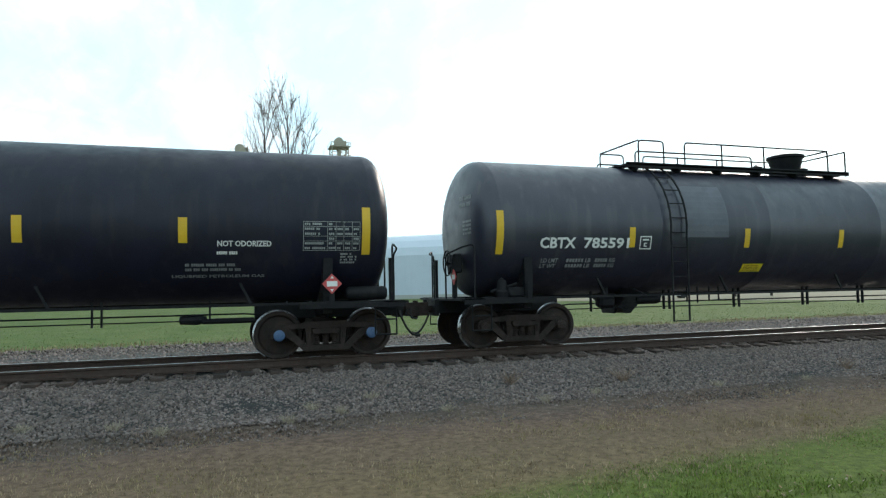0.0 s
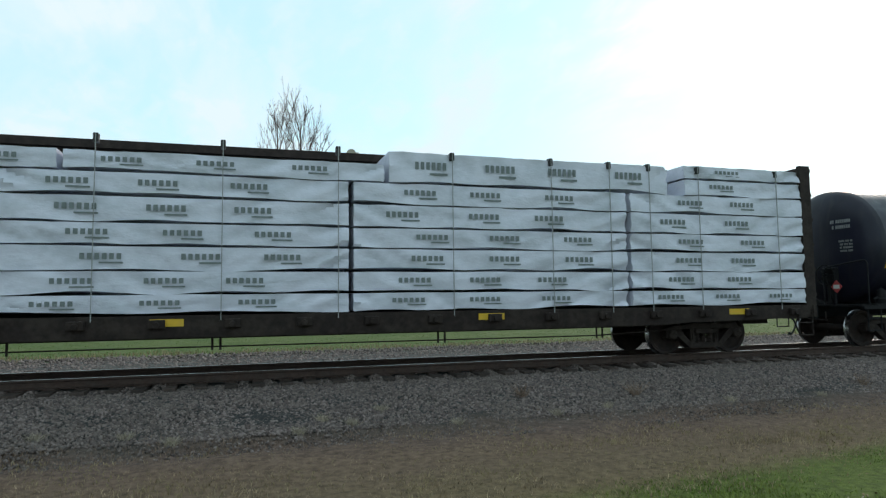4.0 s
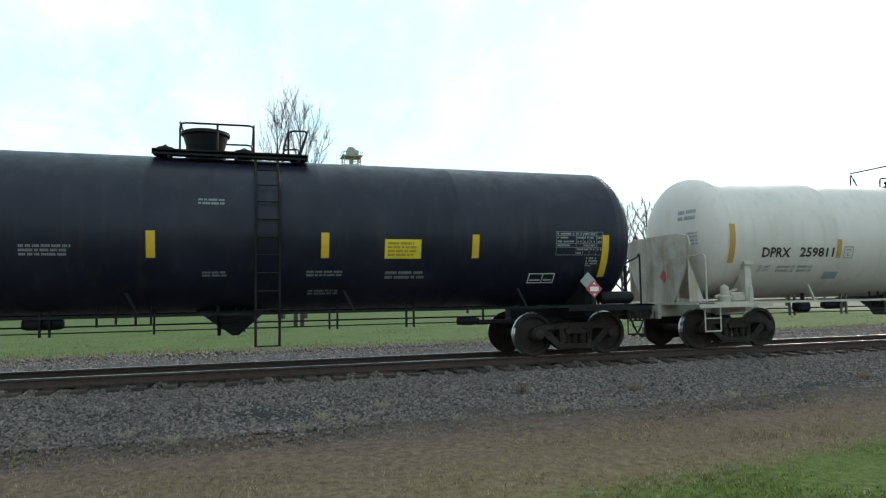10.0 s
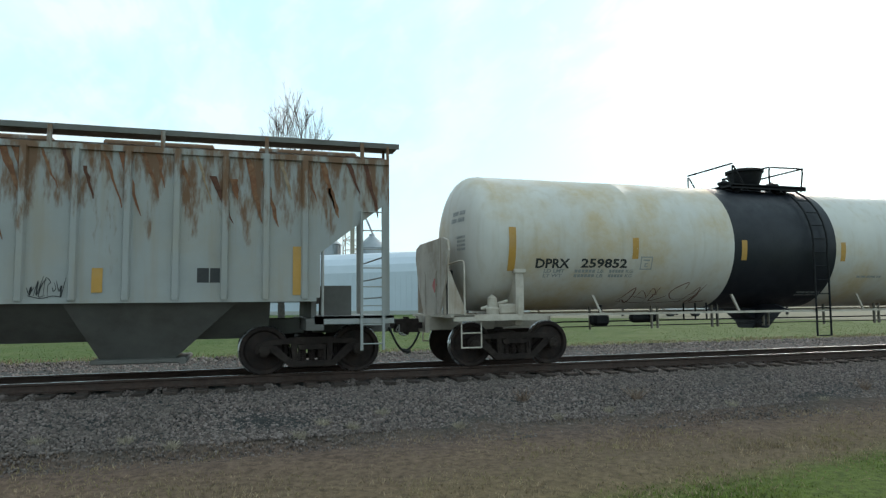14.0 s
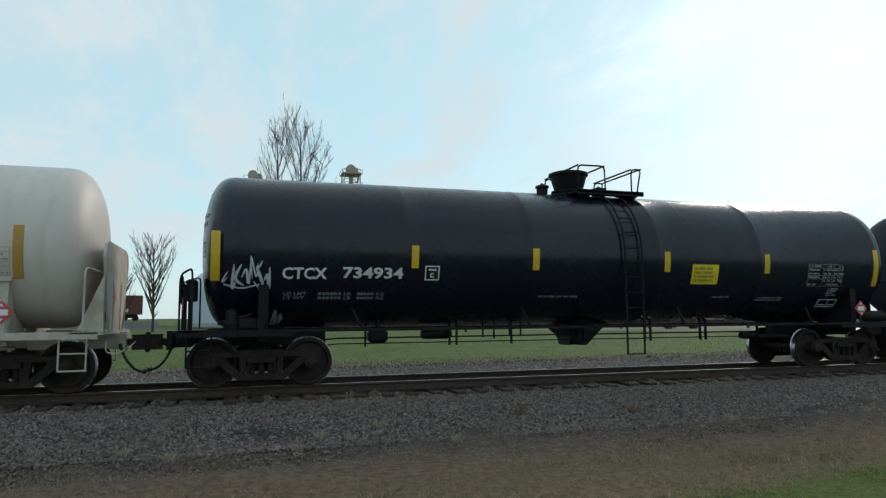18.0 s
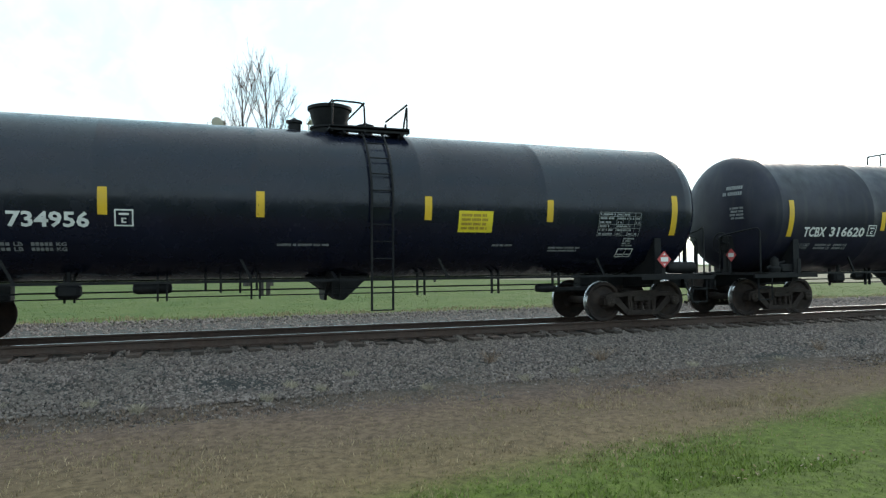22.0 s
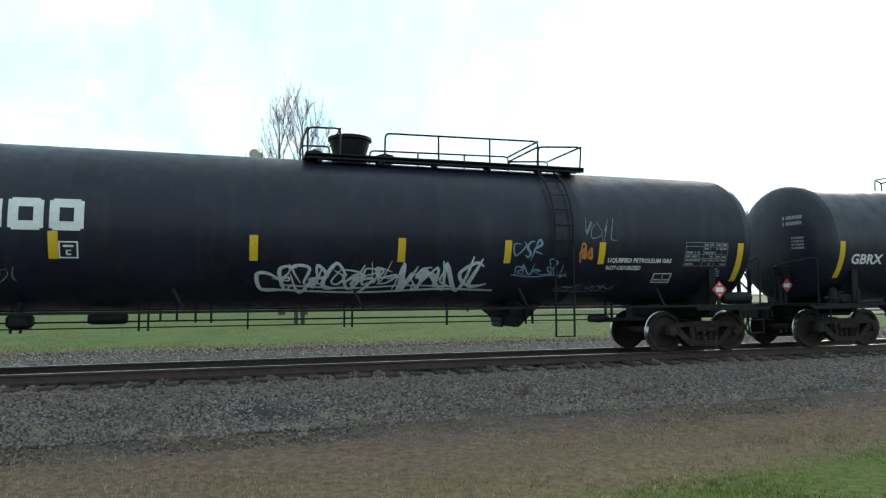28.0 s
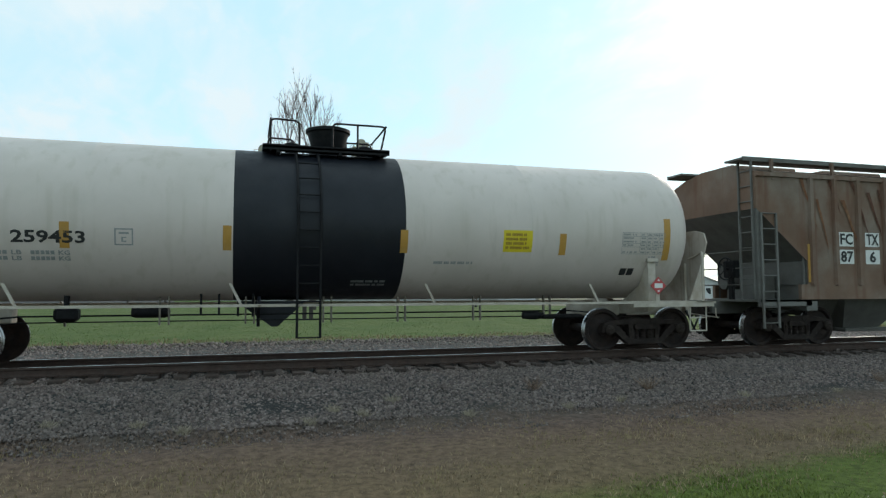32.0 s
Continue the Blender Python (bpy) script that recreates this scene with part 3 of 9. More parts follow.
def blades(name, count, region, height, width, material, label, seed, lean=0.5, keep=None):
    rng = np.random.default_rng(seed)
    x0, x1, y0, y1 = region
    px, py = rng.uniform(x0, x1, count), rng.uniform(y0, y1, count)
    if keep:
        ok = keep(px, py, rng)
        px, py = px[ok], py[ok]
        count = len(px)
    pz = np.interp(py, *HEIGHTS) - 0.03
    a = rng.uniform(0, 2 * np.pi, count)
    h = rng.uniform(height[0], height[1], count)
    w = rng.uniform(0.7, 1.3, count) * width
    bend = rng.uniform(0, lean, count) * h
    b = rng.uniform(0, 2 * np.pi, count)
    dx, dy = np.cos(a) * w, np.sin(a) * w
    bx, by = np.cos(b) * bend, np.sin(b) * bend
    base = np.stack([px, py, pz], -1)
    p = np.zeros((count, 5, 3))
    p[:, 0] = base + np.stack([dx, dy, 0 * dx], -1)
    p[:, 1] = base - np.stack([dx, dy, 0 * dx], -1)
    mid = base + np.stack([bx * 0.35, by * 0.35, h * 0.6], -1)
    p[:, 2] = mid + np.stack([dx, dy, 0 * dx], -1) * 0.7
    p[:, 3] = mid - np.stack([dx, dy, 0 * dx], -1) * 0.7
    p[:, 4] = base + np.stack([bx, by, h], -1)
    tri = np.array([(0, 1, 3), (0, 3, 2), (2, 3, 4)])
    faces = (tri[None] + 5 * np.arange(count)[:, None, None]).reshape(-1, 3)
    ob = new(name, cloud_mesh(name, p.reshape(-1, 3), faces, material))
    return tagged(ob, label, "grass", kind="stuff")


dry_blade = surface("dry_grass", (0.405, 0.296, 0.190), 0.9, vary=0.45, scale=2.6, island=0.5, dirt=(0.245, 0.208, 0.085), dirt_amount=0.7, dirt_scale=1.1, spec=0.2, second=((0.18, 0.14, 0.095), 0.25))
weed_blade = surface("withered_weeds", (0.225, 0.155, 0.12), 0.9, vary=0.4, scale=2.0, island=0.6, dirt=(0.22, 0.15, 0.10), dirt_amount=0.6, dirt_scale=1.3, spec=0.2)
green_blade = surface("green_grass", (0.135, 0.195, 0.032), 0.85, vary=0.4, scale=2.4, island=0.4, dirt=(0.185, 0.175, 0.055), dirt_amount=0.6, dirt_scale=1.2, spec=0.25)
far_blade = surface("far_green_grass", (0.080, 0.13, 0.024), 0.9, vary=0.3, scale=1.0, island=0.3, dirt=(0.12, 0.14, 0.045), dirt_amount=0.6, dirt_scale=0.4, spec=0.15)
pale_blade = surface("straw_tuft", (0.34, 0.285, 0.215), 0.9, vary=0.2, scale=3, island=0.3, spec=0.2)


def wave(x, y):
    return np.sin(x * 0.9 + 1.3) * 0.35 + np.sin(x * 2.3 + y * 1.7) * 0.25 + np.sin(x * 5.1 - y * 3.0) * 0.15


LATTICE = np.random.default_rng(6).normal(0, 1, (257, 257))


def clumps(x, y):
    """How thick the sward stands, from bare spots to cushions."""
    total = 0.0
    for cell, weight in ((0.55, 0.55), (0.19, 0.7), (0.075, 0.6)):
        u, v = x / cell + 4000.3, y / cell + 4000.7
        i, j = np.floor(u).astype(int), np.floor(v).astype(int)
        f, g = u - i, v - j
        f, g = f * f * (3 - 2 * f), g * g * (3 - 2 * g)
        i, j = i % 256, j % 256
        low = LATTICE[i, j] * (1 - f) + LATTICE[i + 1, j] * f
        high = LATTICE[i, j + 1] * (1 - f) + LATTICE[i + 1, j + 1] * f
        total = total + weight * (low * (1 - g) + high * g)
    return total


def green_edge(x):
    """Where the mown green begins: it nears the track towards +x."""
    return -8.3 + 0.185 * np.clip(x, -6, 16)


blades("dry_grass", 130000, (-4, 24, -9.2, -4.0), (0.02, 0.085), 0.006, dry_blade, "short dry tan grass beside the track", 11, 1.0,
       keep=lambda x, y, r: (y + wave(x, y) < -4.3 + r.uniform(-0.5, 0.3, len(x))) & (y + wave(x, y) * 0.4 > green_edge(x) - r.uniform(0, 0.9, len(x))) & (clumps(x, y) > r.uniform(-1.3, 0.75, len(x))))
blades("withered_weeds", 60000, (-5, 24, -5.6, -3.0), (0.02, 0.085), 0.005, weed_blade, "withered reddish-brown weeds along the ballast edge", 12, 1.3,
       keep=lambda x, y, r: np.abs(y + wave(x, y) * 0.8 + 4.1) < r.uniform(0.1, 1.0, len(x)))
blades("green_grass", 120000, (-3, 20, -9.9, -4.6), (0.02, 0.065), 0.006, green_blade, "bright green mown grass of the verge", 13, 1.5,
       keep=lambda x, y, r: (y + wave(x, y) * 0.4 < green_edge(x) + r.normal(0, 0.22, len(x))) & (clumps(x + 3, y) > r.uniform(-1.6, 0.3, len(x))))

blades("dry_grass", 16000, (-12, 46, 10.6, 14.5), (0.06, 0.2), 0.012, dry_blade, "dry tan grass fringe along the gravel strip", 14, 0.7,
       keep=lambda x, y, r: np.abs(y + wave(x, y) * 1.2 - 12.2) < r.uniform(0.1, 1.6, len(x)))
blades("green_grass", 30000, (-14, 50, 12.0, 34.0), (0.03, 0.08), 0.016, far_blade, "short green grass beyond the track", 15, 0.6)


def tufts():
    spots = [(2.31, -3.0), (1.75, -3.5), (4.98, -2.75), (7.21, -3.0), (-1.5, -3.5), (10.94, -3.7), (-0.87, -3.8), (8.87, -3.6), (-2.7, -3.3), (0.9, -3.75), (3.4, -3.8), (5.2, -3.7), (6.3, -3.5), (12.6, -3.2), (14.5, -3.4), (1.3, -3.25)]
    rng = random.Random(5)
    for i, (x, y) in enumerate(spots):
        dark = i in (2, 3, 13)
        bm = bmesh.new()
        for k in range(90):
            a, d = rng.uniform(0, 6.28), rng.uniform(0, 0.09)
            bx, by = x + d * math.cos(a), y + d * math.sin(a)
            h = rng.uniform(0.06, 0.28 if dark else 0.13)
            lx, ly = rng.gauss(0, 0.7) * h, rng.gauss(0, 0.4) * h
            w = rng.uniform(0.003, 0.007)
            z = ground_height(by) - 0.02
            v = [bm.verts.new(p) for p in ((bx - w, by, z), (bx + w, by, z), (bx + lx + w * 0.3, by + ly, z + h), (bx + lx - w * 0.3, by + ly, z + h))]
            bm.faces.new(v)
        ob = new("weed_tuft", finish(bm, "weed_tuft"))
        ob.data.materials.append(weed_blade if dark else pale_blade)
        tagged(ob, "brown dead weed standing in the ballast" if dark else "pale straw-coloured grass tuft at the ballast edge", "weed", "weeds along the ballast")


tufts()


def dead_leaves():
    """Fallen brown leaves in the furrow and here and there on the sward."""
    rng = random.Random(41)
    bm = bmesh.new()
    for k in range(120):
        if k < 60:
            x, y = rng.gauss(5.6, 0.8), rng.gauss(-8.66, 0.09)
        else:
            x, y = rng.uniform(-2, 13), rng.uniform(-9.4, -4.4)
        z = ground_height(y) + (0.0 if k < 60 else 0.02)
        a, r = rng.uniform(0, 6.28), rng.uniform(0.010, 0.022)
        tip = rng.uniform(-0.01, 0.02)
        ring = [(1, 0), (0.45, 0.55), (-0.5, 0.5), (-1, 0), (-0.5, -0.5), (0.45, -0.55)]
        bm.faces.new([bm.verts.new((x + r * (p * math.cos(a) - q * math.sin(a)), y + r * (p * math.sin(a) + q * math.cos(a)), z + tip * p + 0.006 * abs(q))) for p, q in ring])
    ob = new("dead_leaves", finish(bm, "dead_leaves"))
    ob.data.materials.append(surface("dead_leaf", (0.24, 0.14, 0.08), 0.8, vary=0.3, scale=6, island=0.5, second=((0.36, 0.30, 0.23), 0.25)))
    tagged(ob, "scattered dry brown leaves lying in the grass", "leaves", kind="stuff")


dead_leaves()

# ---------------------------------------------------------------- track
RAIL = [(-0.075, -0.172), (0.075, -0.172), (0.075, -0.160), (0.016, -0.142), (0.009, -0.12), (0.009, -0.055), (0.036, -0.038), (0.036, -0.008), (0.026, 0.0),
        (-0.026, 0.0), (-0.036, -0.008), (-0.036, -0.038), (-0.009, -0.055), (-0.009, -0.12), (-0.016, -0.142), (-0.075, -0.160)]


def build_track():
    track = thing("track", 0, 0, 0, "single railway track with rusty steel rails on wooden ties in grey ballast", "railway track", kind="structure")
    for y in (-0.7525, 0.7525):
        bm = bmesh.new()
        prism(bm, [(y + a, b) for a, b in RAIL], -300, 900, "x")
        bm.normal_update()
        for f in bm.faces:
            c = f.calc_center_median()
            if c.z > -0.001:
                f.material_index = 1
        part("rail", bm, [rail_side, tread_steel], track, "rusty steel rail with a polished running surface")

    def tie(bm):
        soft_box(bm, -0.115, 0.115, -1.3, 1.3, -0.365, -0.187, 0.012)
    tie_mesh = shared("tie", tie, wood_tie)

    def plate(bm):
        for y in (-0.7525, 0.7525):
            box(bm, -0.095, 0.095, y - 0.17, y + 0.17, -0.187, -0.1725)
            for sx in (-0.06, 0.06):
                for sy in (-0.095, 0.095):
                    box(bm, sx - 0.012, sx + 0.012, y + sy - 0.014, y + sy + 0.014, -0.18, -0.148)
            for sx in (-0.13, 0.13):
                box(bm, sx - 0.012, sx + 0.012, y - 0.085, y + 0.085, -0.182, -0.15)
    plate_mesh = shared("tie_plate", plate, rail_side)
    rng = random.Random(3)
    for i in range(90):
        x = -12 + i * 0.495 + rng.uniform(-0.03, 0.03)
        t = part("tie", tie_mesh, wood_tie, track, at=(x, rng.uniform(-0.04, 0.04), rng.uniform(-0.012, 0.006)), turn=rng.uniform(-0.02, 0.02))
        part("tie_plate", plate_mesh, rail_side, t)
    bm = bmesh.new()
    for i in range(1200):
        x = 34 + i * 0.7
        box(bm, x - 0.115, x + 0.115, -1.3, 1.3, -0.3, -0.187)
    for i in range(380):
        x = -13 - i * 0.7
        box(bm, x - 0.115, x + 0.115, -1.3, 1.3, -0.3, -0.187)
    tagged(part("tie_row", bm, wood_tie, track), kind="stuff")


build_track()

# ---------------------------------------------------------------- decals
def glyphs(text, width, height, slant=0.0, bold=0.028):
    """Flat lettering of that width and height, its lower left corner at 0, 0."""
    cu = bpy.data.curves.new("lettering", "FONT")
    cu.body, cu.resolution_u, cu.shear, cu.offset = text, 2, slant, bold
    ob = bpy.data.objects.new("lettering", cu)
    me = bpy.data.meshes.new_from_object(ob)
    bpy.data.objects.remove(ob)
    bpy.data.curves.remove(cu)
    bm = bmesh.new()
    bm.from_mesh(me)
    bpy.data.meshes.remove(me)
    xs, ys = [v.co.x for v in bm.verts], [v.co.y for v in bm.verts]
    sx, sy = width / (max(xs) - min(xs)), height / (max(ys) - min(ys))
    for v in bm.verts:
        v.co = ((v.co.x - min(xs)) * sx, (v.co.y - min(ys)) * sy, 0)
    return bm


def islands(bm):
    """Splits a flat sheet into its separate pieces, letter by letter."""
    bm.verts.ensure_lookup_table()
    bm.verts.index_update()
    seen, out = set(), []
    for v in bm.verts:
        if v.index in seen:
            continue
        todo, group = [v], []
        seen.add(v.index)
        while todo:
            w = todo.pop()
            group.append(w)
            for e in w.link_edges:
                o = e.other_vert(w)
                if o.index not in seen:
                    seen.add(o.index)
                    todo.append(o)
        other, at = bmesh.new(), {}
        for w in group:
            at[w.index] = other.verts.new(w.co)
        for f in {f for w in group for f in w.link_faces}:
            other.faces.new([at[w.index] for w in f.verts])
        out.append(other)
    bm.free()
    return out


def lettering(text, u, z, w, h, mat, car, wrap, curve=True):
    for piece in islands(glyphs(text, w, h)):
        decal("letter", piece, mat, car, wrap, u, z, curve=curve)


def weights(car, wrap, u, z, w, h, mat, load):
    """Load limit and light weight, in two small lines under the car's marks."""
    tall = h * 0.38
    for row, words in enumerate(("LD LMT", "LT WT")):
        y = z + h * (0.56 if row == 0 else 0.06)
        decal("weight_lettering", glyphs(words, w * (0.22 if row == 0 else 0.20), tall), mat, car, wrap, u, y)
        if load:
            pounds, kilos = load[row]
            decal("weight_lettering", glyphs(pounds, w * (0.31 if row == 0 else 0.28), tall), mat, car, wrap, u + w * (0.32 if row == 0 else 0.35), y)
            decal("weight_lettering", glyphs(kilos, w * 0.30, tall), mat, car, wrap, u + w * 0.70, y)
            continue
        bm = bmesh.new()
        for a, b in ((0.33, 0.56), (0.71, 0.88)):
            n = 6 if a < 0.5 else 5
            for k in range(n):
                x = w * (a + (b - a) * k / n)
                flat_rect(bm, x, x + w * (b - a) / n * 0.78, tall * 0.08, tall * 0.92)
        tagged(decal("small_lettering", bm, mat, car, wrap, u, y), kind="stuff")
        decal("weight_lettering", glyphs("LB", w * 0.07, tall), mat, car, wrap, u + w * 0.58, y)
        decal("weight_lettering", glyphs("KG", w * 0.08, tall), mat, car, wrap, u + w * 0.90, y)


def flat_poly(bm, pts):
    try:
        bm.faces.new([bm.verts.new((a, b, 0)) for a, b in pts])
    except ValueError:
        pass


def flat_rect(bm, a0, a1, b0, b1):
    flat_poly(bm, [(a0, b0), (a1, b0), (a1, b1), (a0, b1)])


def stroke(bm, pts, w, taper=0.0):
    """A flat brush line."""
    pts = [Vector((*p, 0)) for p in pts]
    sides = []
    for i, p in enumerate(pts):
        way = pts[min(i + 1, len(pts) - 1)] - pts[max(i - 1, 0)]
        if way.length < 1e-6:
            way = Vector((1, 0, 0))
        n = Vector((-way.y, way.x, 0)).normalized() * w * 0.5 * (1 - taper * abs(2 * i / max(len(pts) - 1, 1) - 1) ** 2)
        sides.append((bm.verts.new(p + n), bm.verts.new(p - n)))
    for (a, b), (c, d) in zip(sides, sides[1:]):
        bm.faces.new((a, b, d, c))


def curved(pts, steps=6):
    """A smooth line through points."""
    pts = [Vector(p) for p in pts]
    out = []
    for i in range(len(pts) - 1):
        p0, p1, p2, p3 = pts[max(i - 1, 0)], pts[i], pts[i + 1], pts[min(i + 2, len(pts) - 1)]
        for k in range(steps):
            s = k / steps
            out.append(0.5 * (2 * p1 + (p2 - p0) * s + (2 * p0 - 5 * p1 + 4 * p2 - p3) * s * s + (3 * p1 - p0 - 3 * p2 + p3) * s ** 3))
    out.append(pts[-1])
    return [tuple(p) for p in out]


def tank_wrap(R, zc, lift=0.006):
    """Maps a flat sheet of x and height onto the near side of a lying cylinder."""
    def put(u, z):
        a = max(-1.45, min(1.45, (z - zc) / R))
        return u, -(R + lift) * math.cos(a), zc + (R + lift) * math.sin(a)
    return put


def arc(z, R, zc):
    """The unrolled height on the tank of a true height z."""
    return zc + R * math.asin(max(-0.98, min(0.98, (z - zc) / R)))


def side_wrap(y, lift=0.006):
    def put(u, z):
        return u, -abs(y) - lift, z
    return put


def decal(name, bm, material, car, wrap, u, z, label="", step=0.14, curve=True):
    """Lays a flat sheet on a car's near side with its lower left corner at u, z (unrolled)."""
    if curve and bm.verts:
        lo, hi = min(v.co.y for v in bm.verts), max(v.co.y for v in bm.verts)
        k = math.floor(lo / step) + 1
        while k * step < hi - 1e-4:
            bmesh.ops.bisect_plane(bm, geom=bm.verts[:] + bm.edges[:] + bm.faces[:], plane_co=(0, k * step, 0), plane_no=(0, 1, 0))
            k += 1
    for v in bm.verts:
        v.co = wrap(v.co.x + u, v.co.y + z)
    return part(name, bm, material, car, label)


def line_bars(width, height, rows, rng, fill=0.85):
    """Rows of small writing that cannot be read, as plain bars, letter by letter."""
    bm = bmesh.new()
    pitch = height / rows
    for r in range(rows):
        x = 0.0
        y = height - (r + 1) * pitch
        tall = min(pitch * 0.6, 0.10)
        end = width * rng.uniform(fill, 1.0)
        wide = max(tall * 0.62, 0.022)
        while x < end - wide:
            for k in range(rng.randint(2, 8)):
                if x > end - wide:
                    break
                flat_rect(bm, x, x + wide * 0.84, y + (pitch - tall) * 0.5, y + (pitch + tall) * 0.5)
                x += wide
            x += wide * 0.8
    return bm


LETTERISH = [[(0.1, 0.1), (0.2, 0.9), (0.8, 0.15), (0.9, 1.0)], [(0.85, 0.8), (0.4, 1.0), (0.1, 0.55), (0.35, 0.05), (0.9, 0.3)], [(0.1, 0.0), (0.45, 1.0), (0.8, 0.05), (0.6, 0.4), (0.2, 0.35)],
             [(0.8, 0.9), (0.25, 0.85), (0.3, 0.55), (0.8, 0.4), (0.55, 0.0), (0.05, 0.15)], [(0.2, 0.0), (0.15, 1.0), (0.75, 0.8), (0.25, 0.5), (0.9, 0.0)], [(0.5, 0.95), (0.1, 0.5), (0.45, 0.05), (0.85, 0.5), (0.5, 0.95)],
             [(0.0, 0.95), (0.3, 0.05), (0.5, 0.8), (0.7, 0.05), (1.0, 1.0)], [(0.15, 1.0), (0.1, 0.05), (0.85, 0.1)]]


def scrawl(width, height, n, rng, w=0.03):
    """A sprayed tag: letter-like strokes that spell nothing, with a flourish."""
    bm = bmesh.new()
    n = int(n * 1.25) + 1
    step = width / n
    for i in range(n):
        tall, drop, slant = rng.uniform(0.45, 1.0), rng.uniform(0, 0.5), rng.uniform(0.1, 0.5)
        pts = [(step * (i - 0.1 + 1.25 * a + slant * b + rng.uniform(-0.4, 0.4)), height * (drop * (1 - tall) + tall * b + rng.uniform(-0.2, 0.2))) for a, b in rng.choice(LETTERISH)]
        stroke(bm, curved(pts, 5), w * rng.uniform(0.6, 1.25), 0.7)
    if n > 4:
        stroke(bm, curved([(0.02 * width, 0.1 * height), (0.4 * width, -0.04 * height), (0.75 * width, 0.08 * height), (1.02 * width, 0.02 * height)], 5), w * 0.7)
    return bm


# ---------------------------------------------------------------- trucks
WHEEL_R = 0.457
AXLES = []  # (wheelset, x of its axle in the train)


def wheelset_mesh(cap):
    def make(bm):
        half = [(-1.125, 0.0), (-1.125, 0.085), (-1.11, 0.105), (-0.99, 0.11), (-0.985, 0.08), (-0.87, 0.08), (-0.865, 0.135), (-0.80, 0.145), (-0.765, 0.20), (-0.762, 0.35),
                (-0.82, 0.385), (-0.826, 0.448), (-0.818, 0.457), (-0.715, 0.462), (-0.700, 0.484), (-0.686, 0.478), (-0.68, 0.40), (-0.715, 0.34), (-0.72, 0.2), (-0.66, 0.13), (-0.65, 0.088)]
        slots = [2, 2, 2] + [0] * 9 + [1, 1] + [0] * 6
        profile = half + [(-y, r) for y, r in reversed(half)]
        lathe(bm, profile, "y", 30, slots=slots + [0] + slots[::-1])
        for side in (-1, 1):
            for k in range(3):
                w = 2.094 * k
                first = len(bm.faces)
                lathe(bm, [(side * 1.12, 0.018), (side * 1.15, 0.018)], "y", 6, (0.05 * math.cos(w), 0, 0.05 * math.sin(w)))
                bm.faces.ensure_lookup_table()
                for f in bm.faces[first:]:
                    f.material_index = 2
            for k in range(2):
                w = 0.6 + 2.9 * k
                first = len(bm.faces)
                lathe(bm, [(side * 0.763, 0.03), (side * 0.771, 0.028)], "y", 6, (0.27 * math.cos(w), 0, 0.27 * math.sin(w)))
    return shared(("wheelset", cap), make, [wheel_steel, tread_steel, blue_cap if cap == "blue" else steel_dark], True)


def side_frame(bm):
    y0, y1 = -0.085, 0.085
    top = [(-1.03, 0.52), (-1.00, 0.60), (-0.80, 0.66), (-0.52, 0.665), (-0.40, 0.70), (0.40, 0.70), (0.52, 0.665), (0.80, 0.66), (1.00, 0.60), (1.03, 0.52), (0.80, 0.555), (0.52, 0.575), (-0.52, 0.575), (-0.80, 0.555)]
    prism(bm, top, y0, y1)
    for s in (-1, 1):
        prism(bm, [(s * 0.28, 0.24), (s * 0.37, 0.24), (s * 0.40, 0.60), (s * 0.28, 0.60)], y0 + 0.012, y1 - 0.012)
        prism(bm, [(s * 0.30, 0.15), (s * 0.44, 0.16), (s * 0.84, 0.50), (s * 0.80, 0.57), (s * 0.66, 0.545), (s * 0.38, 0.27)], y0, y1)
        prism(bm, [(s * 0.74, 0.50), (s * 0.76, 0.38), (s * 0.80, 0.585), (s * 0.76, 0.585)], y0, y1)
        prism(bm, [(s * 1.00, 0.40), (s * 1.05, 0.40), (s * 1.05, 0.56), (s * 0.97, 0.59)], y0, y1)
        prism(bm, [(s * 0.75, 0.58), (s * 0.77, 0.50), (s * 1.01, 0.50), (s * 1.03, 0.58)], y0 - 0.02, y1 + 0.02)
    prism(bm, [(-0.44, 0.15), (0.44, 0.15), (0.42, 0.255), (-0.42, 0.255)], y0 - 0.01, y1 + 0.01)
    prism(bm, [(-0.27, 0.56), (0.27, 0.56), (0.25, 0.47), (-0.25, 0.47)], y0 - 0.03, y1 + 0.03)
    for s in (-1, 1):
        box(bm, s * 0.17 - 0.02, s * 0.17 + 0.02, y0 - 0.012, y0 + 0.02, 0.595, 0.665)
        box(bm, s * 0.33 - 0.015, s * 0.33 + 0.015, y0 - 0.015, y0 + 0.02, 0.33, 0.50)


def spring_nest(bm):
    for x in (-0.17, 0.0, 0.17):
        prof = []
        for k in range(13):
            prof.append((0.255 + k * 0.018, 0.068 if k % 2 else 0.052))
        lathe(bm, prof, "z", 10, (x, 0, 0))
    for x in (-0.24, 0.24):
        prism(bm, [(x - 0.03, 0.26), (x + 0.03, 0.26), (x + 0.02, 0.48), (x - 0.02, 0.48)], -0.03, 0.03)


def bolster(bm):
    prism(bm, [(-1.05, 0.50), (-0.6, 0.44), (0.6, 0.44), (1.05, 0.50), (1.05, 0.62), (0.5, 0.72), (-0.5, 0.72), (-1.05, 0.62)], -0.2, 0.2, "x")
    lathe(bm, [(0.70, 0.2), (0.80, 0.2)], "z", 16)


